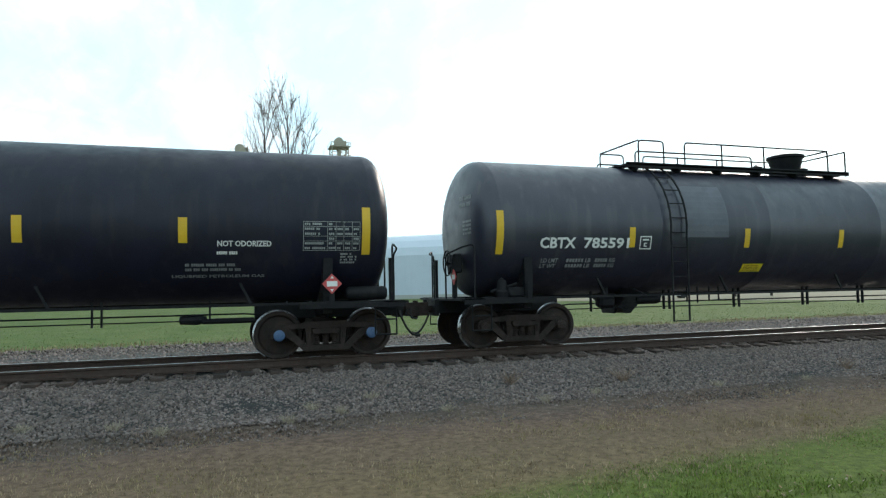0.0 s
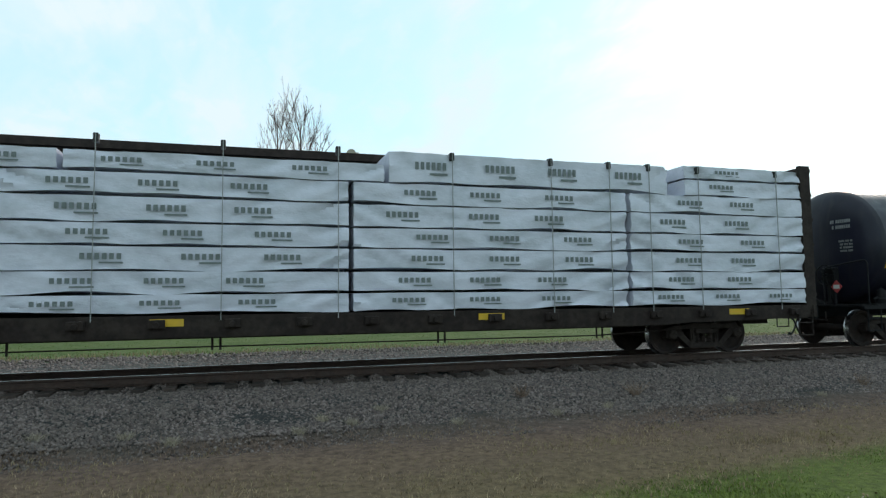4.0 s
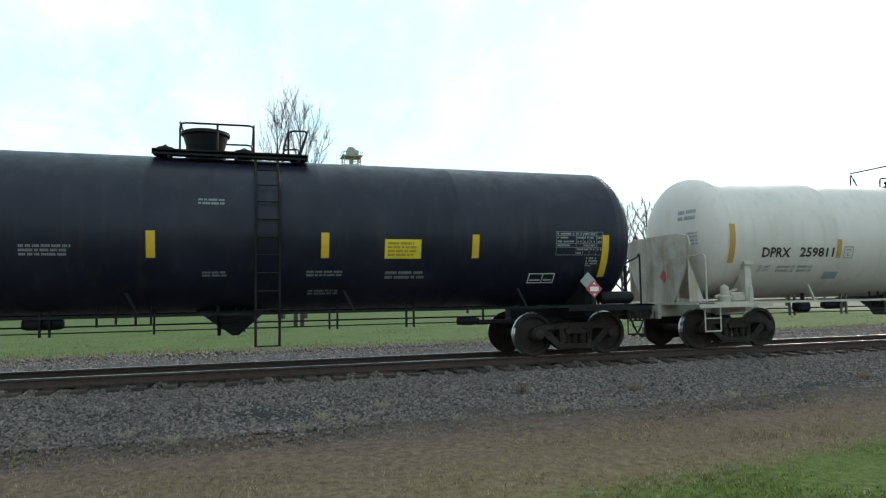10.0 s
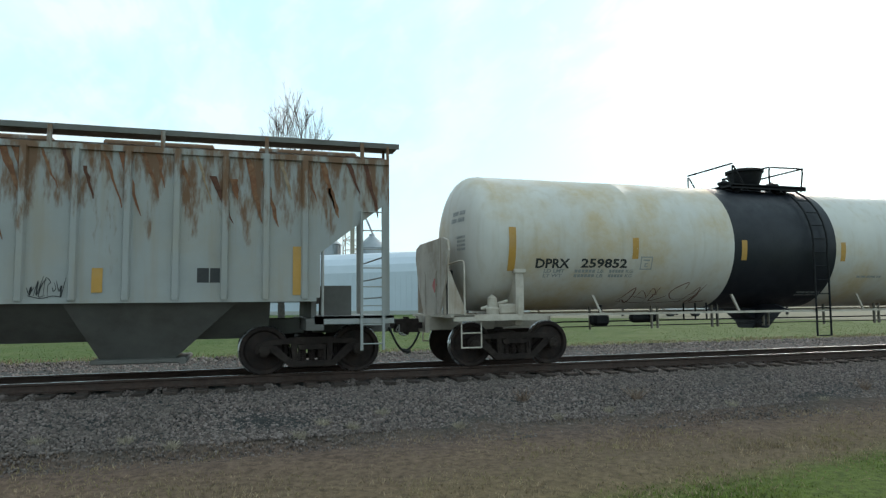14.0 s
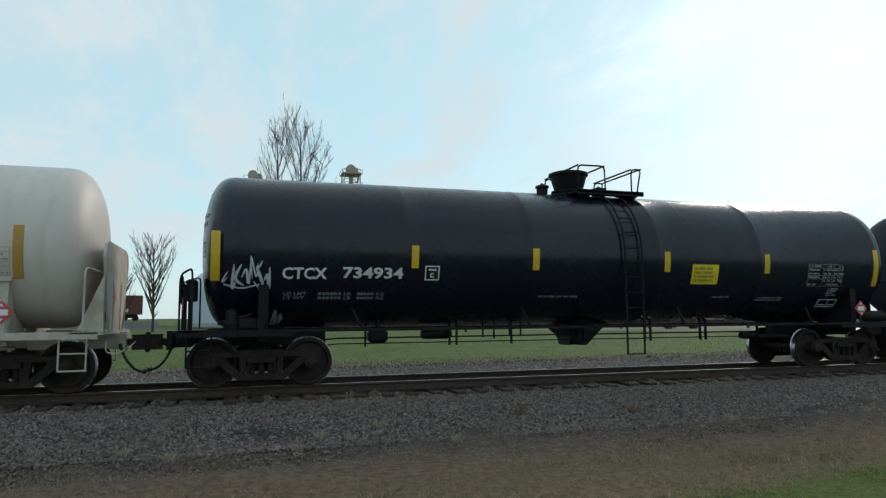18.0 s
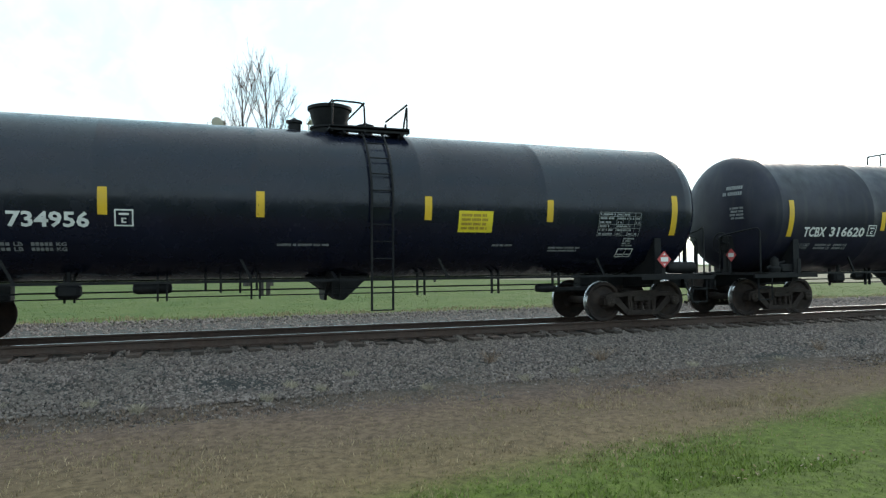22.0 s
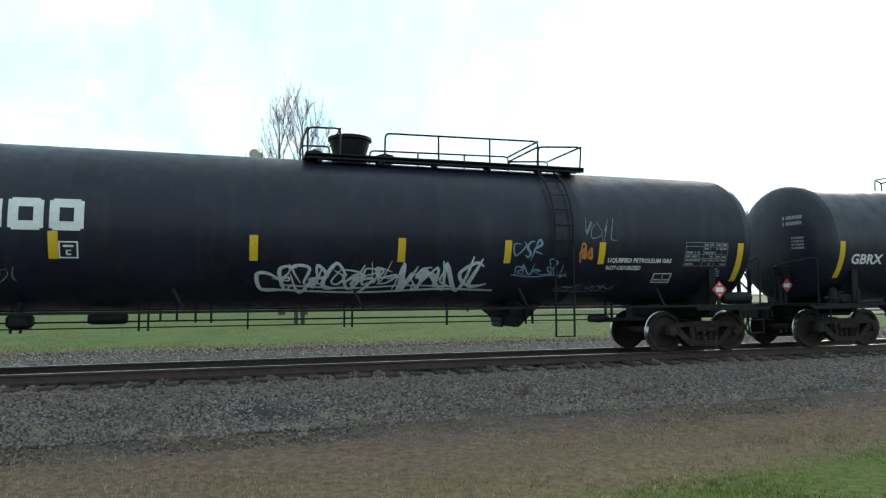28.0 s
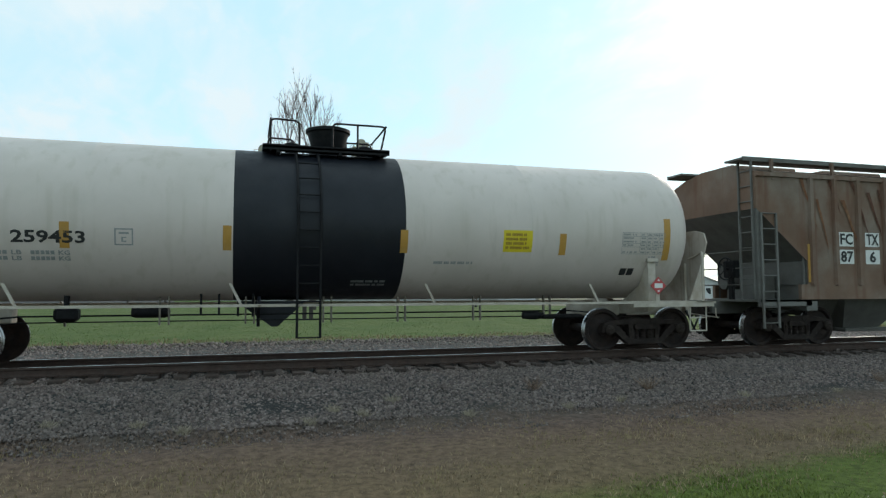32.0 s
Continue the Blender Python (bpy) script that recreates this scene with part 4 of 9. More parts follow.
def brake_beam(bm):
    rod(bm, (-0.36, -0.7, 0.36), (-0.36, 0.7, 0.36), 0.035, 6)
    rod(bm, (0.36, -0.7, 0.36), (0.36, 0.7, 0.36), 0.035, 6)
    for s in (-1, 1):
        for y in (-0.75, 0.75):
            prism(bm, [(s * 0.38, 0.30), (s * 0.43, 0.30), (s * 0.41, 0.5), (s * 0.37, 0.5)], y - 0.05, y + 0.05)


def truck(car, x, train_x, cap="", tint=None):
    steel = tint or steel_dark
    key = steel.name
    base = part("truck", shared(("bolster", key), bolster, steel), steel, car, "grimy cast-steel freight truck", at=(x, 0, 0))
    for y, turn in ((-0.98, 0.0), (0.98, math.pi)):
        part("side_frame", shared(("side_frame", key), side_frame, steel, True), steel, base, at=(0, y, 0), turn=turn)
        part("spring_nest", shared(("spring_nest", key), spring_nest, steel), steel, base, at=(0, y, 0))
    part("brake_beam", shared(("brake_beam", key), brake_beam, steel), steel, base)
    for dx in (-0.889, 0.889):
        w = part("wheelset", wheelset_mesh(cap), wheel_steel, base, at=(dx, 0, WHEEL_R))
        AXLES.append((w, train_x + x + dx, dx))


# ---------------------------------------------------------------- car ends
def coupler_shape(bm):
    soft_box(bm, -0.75, -0.22, -0.07, 0.07, 0.79, 0.92, 0.015)
    prism(bm, [(-0.26, -0.16), (0.02, -0.15), (0.04, -0.07), (-0.06, -0.05), (-0.06, 0.02), (0.06, 0.05), (0.07, 0.14), (-0.05, 0.18), (-0.26, 0.14)], 0.71, 1.0, "z")
    rod(bm, (0.0, -0.09, 0.66), (0.0, -0.09, 1.04), 0.035, 8)


def hose_shape(bm):
    pts = [(-0.42, -0.30, 0.76), (-0.38, -0.33, 0.66), (-0.30, -0.32, 0.50), (-0.18, -0.28, 0.36), (-0.06, -0.24, 0.30), (0.0, -0.22, 0.30)]
    tube(bm, curved(pts, 4), 0.024, 8)
    rod(bm, (-0.05, -0.235, 0.30), (0.02, -0.215, 0.31), 0.04, 8)
    rod(bm, (-0.44, -0.29, 0.84), (-0.42, -0.30, 0.74), 0.035, 8)


def lever_shape(bm):
    tube(bm, rounded([(-0.5, -1.42, 0.92), (-0.5, -1.42, 0.72), (-0.32, -1.3, 0.70), (-0.30, -0.25, 0.76), (-0.1, -0.05, 0.98)], 0.08), 0.014, 6)


def brake_wheel_shape(bm):
    n = 20
    ring = [(0.0, 0.27 * math.cos(2 * math.pi * i / n), 0.27 * math.sin(2 * math.pi * i / n)) for i in range(n + 1)]
    tube(bm, ring, 0.016, 6)
    for k in range(5):
        a = 2 * math.pi * k / 5
        rod(bm, (0, 0, 0), (0, 0.27 * math.cos(a), 0.27 * math.sin(a)), 0.011, 5)
    lathe(bm, [(-0.10, 0.03), (0.02, 0.045)], "x", 8)


def brake_box_shape(bm):
    soft_box(bm, -0.28, -0.08, -0.2, 0.2, -0.22, 0.2, 0.03)
    box(bm, -0.2, -0.12, -0.06, 0.06, -0.75, -0.2)
    rod(bm, (-0.15, 0.1, -0.2), (-0.15, 0.1, -0.8), 0.015)


def end_gear(car, half, e, iron, brake=False, post=True, hose=True):
    """Coupler, hoses and levers at the car's end e (-1 or 1)."""
    turn = 0.0 if e > 0 else math.pi
    part("coupler", shared("coupler", coupler_shape, steel_dark), steel_dark, car, "rusty steel coupler", at=(e * half, 0, 0), turn=turn)
    if hose:
        part("air_hose", shared("air_hose", hose_shape, rubber, True), rubber, car, "looped black rubber air hose", at=(e * half, 0, 0), turn=turn)
    part("uncoupling_lever", shared(("lever", iron.name), lever_shape, iron), iron, car, at=(e * half, 0, 0), turn=turn)
    if brake:
        part("brake_wheel", shared("brake_wheel", brake_wheel_shape, black_iron), black_iron, car, "spoked hand brake wheel", at=(e * (half - 0.62), -0.42, 1.84), turn=turn)
        part("brake_housing", shared("brake_housing", brake_box_shape, black_iron), black_iron, car, at=(e * (half - 0.62), -0.42, 1.84), turn=turn)


def step_shape(bm):
    for dx in (0.0, 0.42):
        rod(bm, (dx, 0, 1.05), (dx, 0, 0.42), 0.016)
    rod(bm, (0, 0, 0.43), (0.42, 0, 0.43), 0.018)
    rod(bm, (0, 0, 0.72), (0.42, 0, 0.72), 0.016)


# ---------------------------------------------------------------- tank cars
def tank_shell(half, R, zc, head, band=None, seams=(), inset=0.0):
    bm = bmesh.new()
    n = 14
    prof = [(-half + head * (1 - math.cos(math.pi / 2 * i / n) ** 0.8), R * math.sin(math.pi / 2 * i / n) ** 0.8) for i in range(n + 1)]
    prof += [(-half + head + 0.02, R + 0.005), (-half + head + 0.04, R)]
    cuts = sorted(list(band or ()) + list(seams))
    mids = []
    for c in cuts:
        mids += [(c - 0.018, R), (c, R + (0.006 if c in seams else 0.0)), (c + 0.018, R)]
    steps = [(-half + head + (2 * half - 2 * head) * k / 8, R) for k in range(1, 8)]
    mids = sorted(mids + steps)
    prof = [(a + inset, r) for a, r in prof] + mids + [(-a, r) for a, r in reversed(prof)]
    slots = []
    for (a, _), (b, _) in zip(prof, prof[1:]):
        m = (a + b) / 2
        slots.append(1 if band and band[0] <= m <= band[1] else 0)
    lathe(bm, prof, "x", 56, (0, 0, zc), slots, close=False)
    return bm


def grid_table(w, h, rng):
    """A table of worn figures in thin ruled lines, with a few short lines under it."""
    bm = bmesh.new()
    rows = 6
    for r in (0, 2, 3, 5, 6):
        flat_rect(bm, 0, w, r * h / rows - 0.004, r * h / rows + 0.004)
    xs = [0, 0.42 * w, 0.57 * w, 0.71 * w, 0.86 * w, w]
    for x in xs:
        flat_rect(bm, x - 0.004, x + 0.004, 0, h)
    tall = h / rows * 0.46
    for r in range(rows):
        for c, (a, b) in enumerate(zip(xs, xs[1:])):
            if rng.random() < 0.16:
                continue
            k, end = a + 0.025, a + (b - a) * rng.uniform(0.55, 0.92)
            while k < end:
                flat_rect(bm, k, k + 0.028, (r + 0.27) * h / rows, (r + 0.27) * h / rows + tall)
                k += 0.036 if rng.random() < 0.8 else 0.07
    for r in range(4):
        k, end = 0.66 * w, w * rng.uniform(0.82, 0.96)
        while k < end:
            flat_rect(bm, k, k + 0.028, -0.09 - r * 0.06, -0.052 - r * 0.06)
            k += 0.036 if rng.random() < 0.8 else 0.07
    return bm


def tank_car(spec):
    rng = random.Random(spec["seed"])
    L, R, zc = spec["L"], spec.get("R", 1.53), spec.get("zc", 2.62)
    half = L / 2
    paint, iron = spec["paint"], spec.get("iron", black_iron)
    end_gap = spec.get("end_gap", 0.68)
    th, head, inset = half - end_gap, spec.get("head", 0.72) * 0.8, spec.get("inset", 0.16)
    tc = half - spec.get("truck_in", 2.1)
    car = thing("tank_car", spec["x"], 0, 0, spec["label"], "railway tank car", "cars of the freight train")
    band = spec.get("band")
    seams = spec.get("seams", [-th * 0.52, -th * 0.2, th * 0.17, th * 0.5])
    part("tank", tank_shell(th, R, zc, head, band, [s for s in seams if not band or not band[0] - 0.3 < s < band[1] + 0.3], inset), [paint, spec.get("band_paint", band_black)], car, spec.get("tank_label", ""), smooth=True)
    ends = spec.get("end_paint", iron)
    under = spec.get("under", black_iron)
    bottom = zc - R
    for e in (-1, 1):
        truck(car, e * tc + spec.get("trucks", (0, 0))[e > 0], spec["x"], spec.get("cap", ""))
        turn = 0.0 if e > 0 else math.pi

        def sill(bm):
            soft_box(bm, -(half - tc) - 1.3, -0.42, -0.17, 0.17, 0.74, 1.04, 0.02)
            box(bm, -0.46, -0.36, -0.3, 0.3, 0.70, 1.06)
        part("draft_sill", shared(("sill", L, R, zc, ends.name, tc), sill, ends), ends, car, at=(e * half, 0, 0), turn=turn)

        def saddle(bm):
            prism(bm, [(-0.17, 1.0), (-1.0, zc - R * 0.80), (-1.25, zc - R * 0.55), (-1.38, zc - R * 0.46), (-1.38, 1.18), (-1.32, 0.86), (-0.17, 0.78)], -(half - tc) - 0.09, -(half - tc) + 0.09, "x")
            if spec.get("shield"):
                box(bm, -(half - tc) - 0.13, -(half - tc) + 0.13, -1.43, -1.29, zc - R * 0.47, zc - R * 0.42)
        for flip in (0.0, math.pi):
            part("saddle", shared(("saddle", L, R, zc, ends.name, tc), saddle, ends), ends, car, at=(e * half if not flip else e * half - 2 * e * (half - tc), 0, 0), turn=turn + flip)

        def deck(bm):
            box(bm, -(half - tc) - 0.55, -0.62, -1.50, -1.05, 1.045, 1.085)
            box(bm, -(half - tc) - 0.55, -0.62, 1.05, 1.50, 1.045, 1.085)
            box(bm, -1.05, -0.55, -1.50, 1.50, 1.03, 1.075)
            for y in (-1.49, 1.49):
                box(bm, -(half - tc) - 0.55, -0.62, y - 0.03, y + 0.03, 0.96, 1.05)
        part("end_platform", shared(("deck", L, ends.name, tc), deck, ends), ends, car, "steel end platform", at=(e * half, 0, 0), turn=turn)
        end_gear(car, half, e, iron, brake=(e == spec.get("brake_end", -1)))
        for y in (-1.46, 1.46):
            bm = bmesh.new()
            s = -1 if y < 0 else 1
            a, b, c = e * (half - 0.58), e * (half - 0.66), e * (half - 0.86)
            tube(bm, rounded([(a, s * 0.42, 1.06), (a, s * 0.42, 2.02), (b, s * 1.05, 2.12), (c, y, 2.2), (c, y, 1.06)], 0.13), 0.020, 6)
            part("end_handrail", bm, iron, car, smooth=True)
            part("sill_step", shared(("step", iron.name), step_shape, iron), iron, car, at=(e * (half - 1.0) - 0.21, y, 0))
        for y in (-0.62, 0.62):
            bm = bmesh.new()
            box(bm, e * (half - 0.70) - 0.03, e * (half - 0.70) + 0.03, y - 0.03, y + 0.03, 1.05, 1.95)
            part("safety_post", bm, iron, car)
        bm = bmesh.new()
        if e < 0:
            # valves standing on the deck
            lathe(bm, [(1.08, 0.13), (1.2, 0.15), (1.24, 0.11), (1.42, 0.10), (1.46, 0.05), (1.5, 0.0)], "z", 12, (-half + 1.55, -1.22, 0))
            soft_box(bm, -half + 1.66, -half + 2.05, -1.35, -1.05, 1.08, 1.30, 0.04)
            rod(bm, (-half + 1.3, -1.2, 1.2), (-half + 1.9, -1.2, 1.36), 0.035, 8)
            part("brake_relay_valve", bm, white_iron if spec.get("shield") else under, car, smooth=True)
        elif not spec.get("shield"):
            lathe(bm, [(half - 1.75, 0.0), (half - 1.73, 0.1), (half - 1.66, 0.14), (half - 1.0, 0.14), (half - 0.93, 0.1), (half - 0.91, 0.0)], "x", 14, (0, -1.2, 1.23))
            part("deck_reservoir", bm, under, car, smooth=True)
        if spec.get("shield"):
            bm = bmesh.new()
            pts = [(-0.62, 1.08), (0.62, 1.08), (1.05, 1.75), (1.30, 2.4), (1.22, 2.62), (0.9, 2.70), (-0.9, 2.70), (-1.22, 2.62), (-1.30, 2.4), (-1.05, 1.75)]
            prism(bm, pts, e * (half - 0.60) - 0.02, e * (half - 0.60) + 0.02, "x")
            for y in (-1.18, 1.18):
                prism(bm, [(e * (half - 0.6), 1.1), (e * (half - 1.0), 1.1), (e * (half - 0.6), 2.1)], y - 0.015, y + 0.015)
            dx = e * (half - 0.575)
            bm2 = bmesh.new()
            prism(bm2, [(-0.30, 1.55), (-0.14, 1.71), (-0.30, 1.87), (-0.46, 1.71)], dx - 0.004, dx + 0.004, "x")
            part("placard", bm2, red_placard, car, "red diamond hazard placard")
            part("head_shield", bm, dirty_white, car, "half-height steel head shield")
    # side pipe with struts
    for y in (-1.50, 1.50):
        bm = bmesh.new()
        box(bm, -tc, tc, y - 0.028, y + 0.028, 1.035, 1.085)
        part("side_rail", bm, iron, car)
        s = -1 if y < 0 else 1
        n = spec.get("struts", 4)
        for k in range(n):
            u = -tc + 1.6 + (2 * tc - 3.2) * k / (n - 1) + rng.uniform(-0.1, 0.1)
            bm = bmesh.new()
            prism(bm, [(u + 0.12, 1.07), (u + 0.17, 1.07), (u - 0.03, 1.46), (u - 0.08, 1.46)], y - 0.02, y + 0.02)
            part("strut", bm, iron, car)
    # brake gear under the tank
    u = spec.get("brake_u", -tc + 2.3)
    bm = bmesh.new()
    soft_box(bm, u - 0.2, u + 0.2, -0.75, -0.45, 0.78, 1.04, 0.06)
    rod(bm, (u, -0.65, 1.0), (u, -0.65, 1.25), 0.05)
    part("brake_valve", bm, under, car)
    bm = bmesh.new()
    lathe(bm, [(u + 1.0, 0.0), (u + 1.02, 0.09), (u + 1.1, 0.11), (u + 1.6, 0.11), (u + 1.68, 0.09), (u + 1.7, 0.0)], "x", 12, (0, -0.3, 0.93))
    part("air_reservoir", bm, under, car, smooth=True)
    for y, z, r in ((-0.35, 0.87, 0.018), (-0.45, 0.76, 0.013)):
        bm = bmesh.new()
        tube(bm, [(-tc + 0.9, y, z - 0.05), (-tc + 1.5, y, z), (tc - 1.5, y, z), (tc - 0.9, y, z - 0.05)], r, 6)
        part("brake_rod", bm, under, car)
    n = spec.get("hangers", 7)
    for k in range(n):
        h = -tc + 2.1 + (2 * tc - 4.2) * k / (n - 1) + rng.uniform(-0.15, 0.15)
        for d in (0.0, 0.16) if k % 2 or rng.random() < 0.6 else (0.0,):
            bm = bmesh.new()
            box(bm, h + d - 0.017, h + d + 0.017, -0.48, -0.42, 0.69, zc - R + 0.14)
            part("rod_hanger", bm, spec.get("hanger_iron", under), car)
    for k in range(4):
        h = u + 2.3 + k * 0.3 + rng.uniform(-0.04, 0.04)
        bm = bmesh.new()
        rod(bm, (h, -0.6, rng.uniform(0.82, 0.9)), (h, -0.6, zc - R + 0.25), 0.022)
        part("pipe_hanger", bm, under, car)
    bm = bmesh.new()
    soft_box(bm, tc - 2.3, tc - 1.3, -0.70, -0.4, 0.70, 0.80, 0.04)
    lathe(bm, [(tc - 2.7, 0.0), (tc - 2.68, 0.08), (tc - 2.4, 0.10), (tc - 2.2, 0.07)], "x", 10, (0, -0.5, 0.78))
    part("brake_cylinder", bm, under, car)
    # top fittings
    du = spec.get("dome", 0.0)
    top = zc + R
    dome_iron = spec.get("dome_paint", black_iron)
    bm = bmesh.new()
    dr = spec.get("dome_r", 0.40)
    lathe(bm, [(top - 0.06, dr * 0.95), (top + 0.06, dr * 0.95), (top + 0.07, dr + 0.02), (top + 0.11, dr + 0.02), (top + 0.12, dr * 0.82), (top + 0.24, dr * 0.93), (top + 0.46, dr + 0.03), (top + 0.48, dr + 0.07), (top + 0.54, dr + 0.07), (top + 0.57, dr - 0.02), (top + 0.59, 0.0)], "z", 24, (du + spec.get("dome_shift", 0.0), 0, 0))
    part("valve_dome", bm, dome_iron, car, "round valve housing on top of the tank", smooth=True)
    for k in spec.get("valves", ((-0.75, 0.13), (0.75, 0.16))):
        bm = bmesh.new()
        lathe(bm, [(top - 0.05, k[1]), (top + 0.12, k[1]), (top + 0.14, k[1] + 0.03), (top + 0.19, k[1] + 0.03), (top + 0.22, k[1] * 0.5), (top + 0.27, 0.0)], "z", 12, (du + k[0], -0.1, 0))
        part("safety_valve", bm, dome_iron, car, smooth=True)
    p0, p1 = spec.get("platform", (du - 1.2, du + 1.1))
    bm = bmesh.new()
    for y0, y1 in ((-0.86, -0.46), (0.46, 0.86)):
        box(bm, p0, p1, y0, y1, top - 0.05, top - 0.01)
        box(bm, p0, p1, y0 if y0 < 0 else y1 - 0.03, y0 + 0.03 if y0 < 0 else y1, top - 0.09, top + 0.02)
    k = p0 + 0.3
    while k < p1:
        for s in (-1, 1):
            prism(bm, [(s * 0.85, top - 0.05), (s * 0.85, top - 0.14), (s * 0.72, top - 0.2), (s * 0.5, top - 0.05)], k - 0.03, k + 0.03, "x")
        k += 1.2
    for s in (p0, p1 - 0.3):
        box(bm, s, s + 0.3, -0.5, 0.5, top - 0.01, top + 0.015)
    part("top_platform", bm, black_iron if not spec.get("dome_paint") else white_iron, car, "steel grating platform round the valve housing")
    for y in (-0.84, 0.84):
        for pts in spec.get("rails", ()):
            bm = bmesh.new()
            tube(bm, rounded([(du + a, y, top + h) for a, h in pts], 0.1), 0.020, 6)
            part("guard_rail", bm, spec.get("rail_iron", black_iron), car, smooth=True)
    for a, h in spec.get("crossbars", ()):
        bm = bmesh.new()
        rod(bm, (du + a, -0.84, top + h), (du + a, 0.84, top + h), 0.02, 6)
        part("crossbar", bm, spec.get("rail_iron", black_iron), car)
    if spec.get("long_rail"):
        for y in (-0.55, 0.55):
            bm = bmesh.new()
            rail0, rail1 = spec["long_rail"]
            base = zc + math.sqrt(R * R - y * y)
            tube(bm, rounded([(rail0, y, base - 0.02), (rail0, y, base + 0.36), (rail1, y, base + 0.36), (rail1, y, base - 0.02)], 0.12), 0.019, 6)
            part("guard_rail", bm, black_iron, car, smooth=True)
            k = rail0 + 0.6
            while k < rail1 - 0.4:
                if not p0 - 0.2 < k < p1 + 0.2:
                    bm = bmesh.new()
                    box(bm, k - 0.02, k + 0.02, y - 0.012, y + 0.012, base - 0.02, base + 0.36)
                    part("guard_post", bm, black_iron, car)
                k += (rail1 - rail0 - 1.2) / 7
    # ladder
    lu = spec.get("ladder")
    if lu is not None:
        lad = spec.get("ladder_iron", black_iron)
        for s in (-1, 1):
            bm = bmesh.new()
            pts = []
            for k in range(9):
                a = 1.08 - k * 0.18
                pts.append((lu + s * 0.21, -(R + 0.09) * math.cos(a), zc + (R + 0.09) * math.sin(a)))
            pts += [(lu + s * 0.21, -R - 0.08, 1.6), (lu + s * 0.21, -R - 0.06, 0.5)]
            pts = [p for p in pts[:8]] + [(lu + s * 0.21, -R - 0.08, 2.2), (lu + s * 0.21, -R - 0.06, 0.46)]
            tube(bm, pts, 0.024, 6)
            part("ladder_rail", bm, lad, car, smooth=True)
        for k in range(11):
            z = 0.47 + k * 0.33
            a = math.asin(max(-1, min(1, (z - zc) / (R + 0.09)))) if z > zc else 0.0
            y = -(R + 0.085) * math.cos(a) if z > zc else -R - 0.07
            bm = bmesh.new()
            rod(bm, (lu - 0.21, y, z), (lu + 0.21, y, z), 0.014)
            part("rung", bm, lad, car)
        bm = bmesh.new()
        prism(bm, [(-1.55, 1.06), (-0.75, 1.06), (-0.35, 0.78), (-0.25, 0.62), (0.25, 0.62), (0.35, 0.78), (0.75, 1.06), (1.55, 1.06), (1.0, 1.22), (-1.0, 1.22)], lu - 0.9, lu - 0.84, "x")
        prism(bm, [(lu - 1.3, 1.12), (lu - 0.62, 0.62), (lu - 0.5, 0.62), (lu + 0.05, 1.12)], -0.35, 0.35)
        part("bottom_skid", bm, black_iron if not spec.get("band") else band_black, car)
    # markings on the near side
    wrap = tank_wrap(R, zc)
    stripe_mat = spec.get("stripe", yellow_tape)
    for st in spec.get("stripes", ()):
        u, z0, z1 = st[:3]
        bm = bmesh.new()
        flat_rect(bm, -0.075, 0.075, 0, arc(z1, R, zc) - arc(z0, R, zc))
        decal("reflective_stripe", bm, stripe_mat, car, wrap, u, arc(z0, R, zc))
    ends_at = spec.get("end_stripes", (-th + head + 0.14, th - head - 0.14))
    for u in ends_at:
        bm = bmesh.new()
        z0, z1 = spec.get("end_z", (1.98, 2.88))
        flat_rect(bm, -0.08, 0.08, 0, arc(z1, R, zc) - arc(z0, R, zc))
        decal("reflective_stripe", bm, stripe_mat, car, wrap, u, arc(z0, R, zc), step=0.1)
    for text, u, z, w, h, mat in spec.get("marks", ()):
        lettering(text, u, arc(z, R, zc), w, h, mat, car, wrap)
    for u, z, w, h, rows, mat in spec.get("bars", ()):
        if rows == 2 and u < -6 and w > 1.3:
            weights(car, wrap, u, arc(z, R, zc), w, h, mat, spec.get("load"))
            continue
        tagged(decal("small_lettering", line_bars(w, h, rows, rng), mat, car, wrap, u, arc(z, R, zc)), kind="stuff")
    for u, z, w, h, mat in spec.get("blocks", ()):
        bm = bmesh.new()
        flat_rect(bm, 0, w, 0, h)
        decal("painted_patch", bm, mat, car, wrap, u, arc(z, R, zc))
    for u, z, w, h in spec.get("tables", ()):
        decal("data_table", grid_table(w, h, rng), spec.get("table_mat", pale_letter), car, wrap, u, arc(z, R, zc), "stencilled table of test dates")
    for u, z, w, h in spec.get("yellow", ()):
        bm = bmesh.new()
        flat_rect(bm, 0, w, 0, h)
        decal("yellow_notice", bm, yellow_sign, car, wrap, u, arc(z, R, zc), "bright yellow painted notice")
        tagged(decal("notice_text", line_bars(w * 0.84, h * 0.8, 4, rng), gold_letter, car, tank_wrap(R, zc, 0.010), u + w * 0.08, arc(z, R, zc) + h * 0.1), kind="stuff")
    for u, z in spec.get("frames", ()):
        decal("stencil_frame", frame_sign(), spec.get("frame_mat", white_letter), car, wrap, u, arc(z, R, zc))
    for u, z, w in spec.get("consol", ()):
        bm = bmesh.new()
        h = 0.26
        for a, b, c, d in ((0, w, 0, 0.025), (0, w, h - 0.025, h), (0, 0.025, 0, h), (w - 0.025, w, 0, h), (w * 0.52, w * 0.55, 0, h), (0.05, w * 0.46, 0.07, 0.1), (w * 0.6, w * 0.9, 0.07, 0.1)):
            flat_rect(bm, a, b, c, d)
        decal("stencil_frame", bm, spec.get("frame_mat", white_letter), car, wrap, u, arc(z, R, zc))
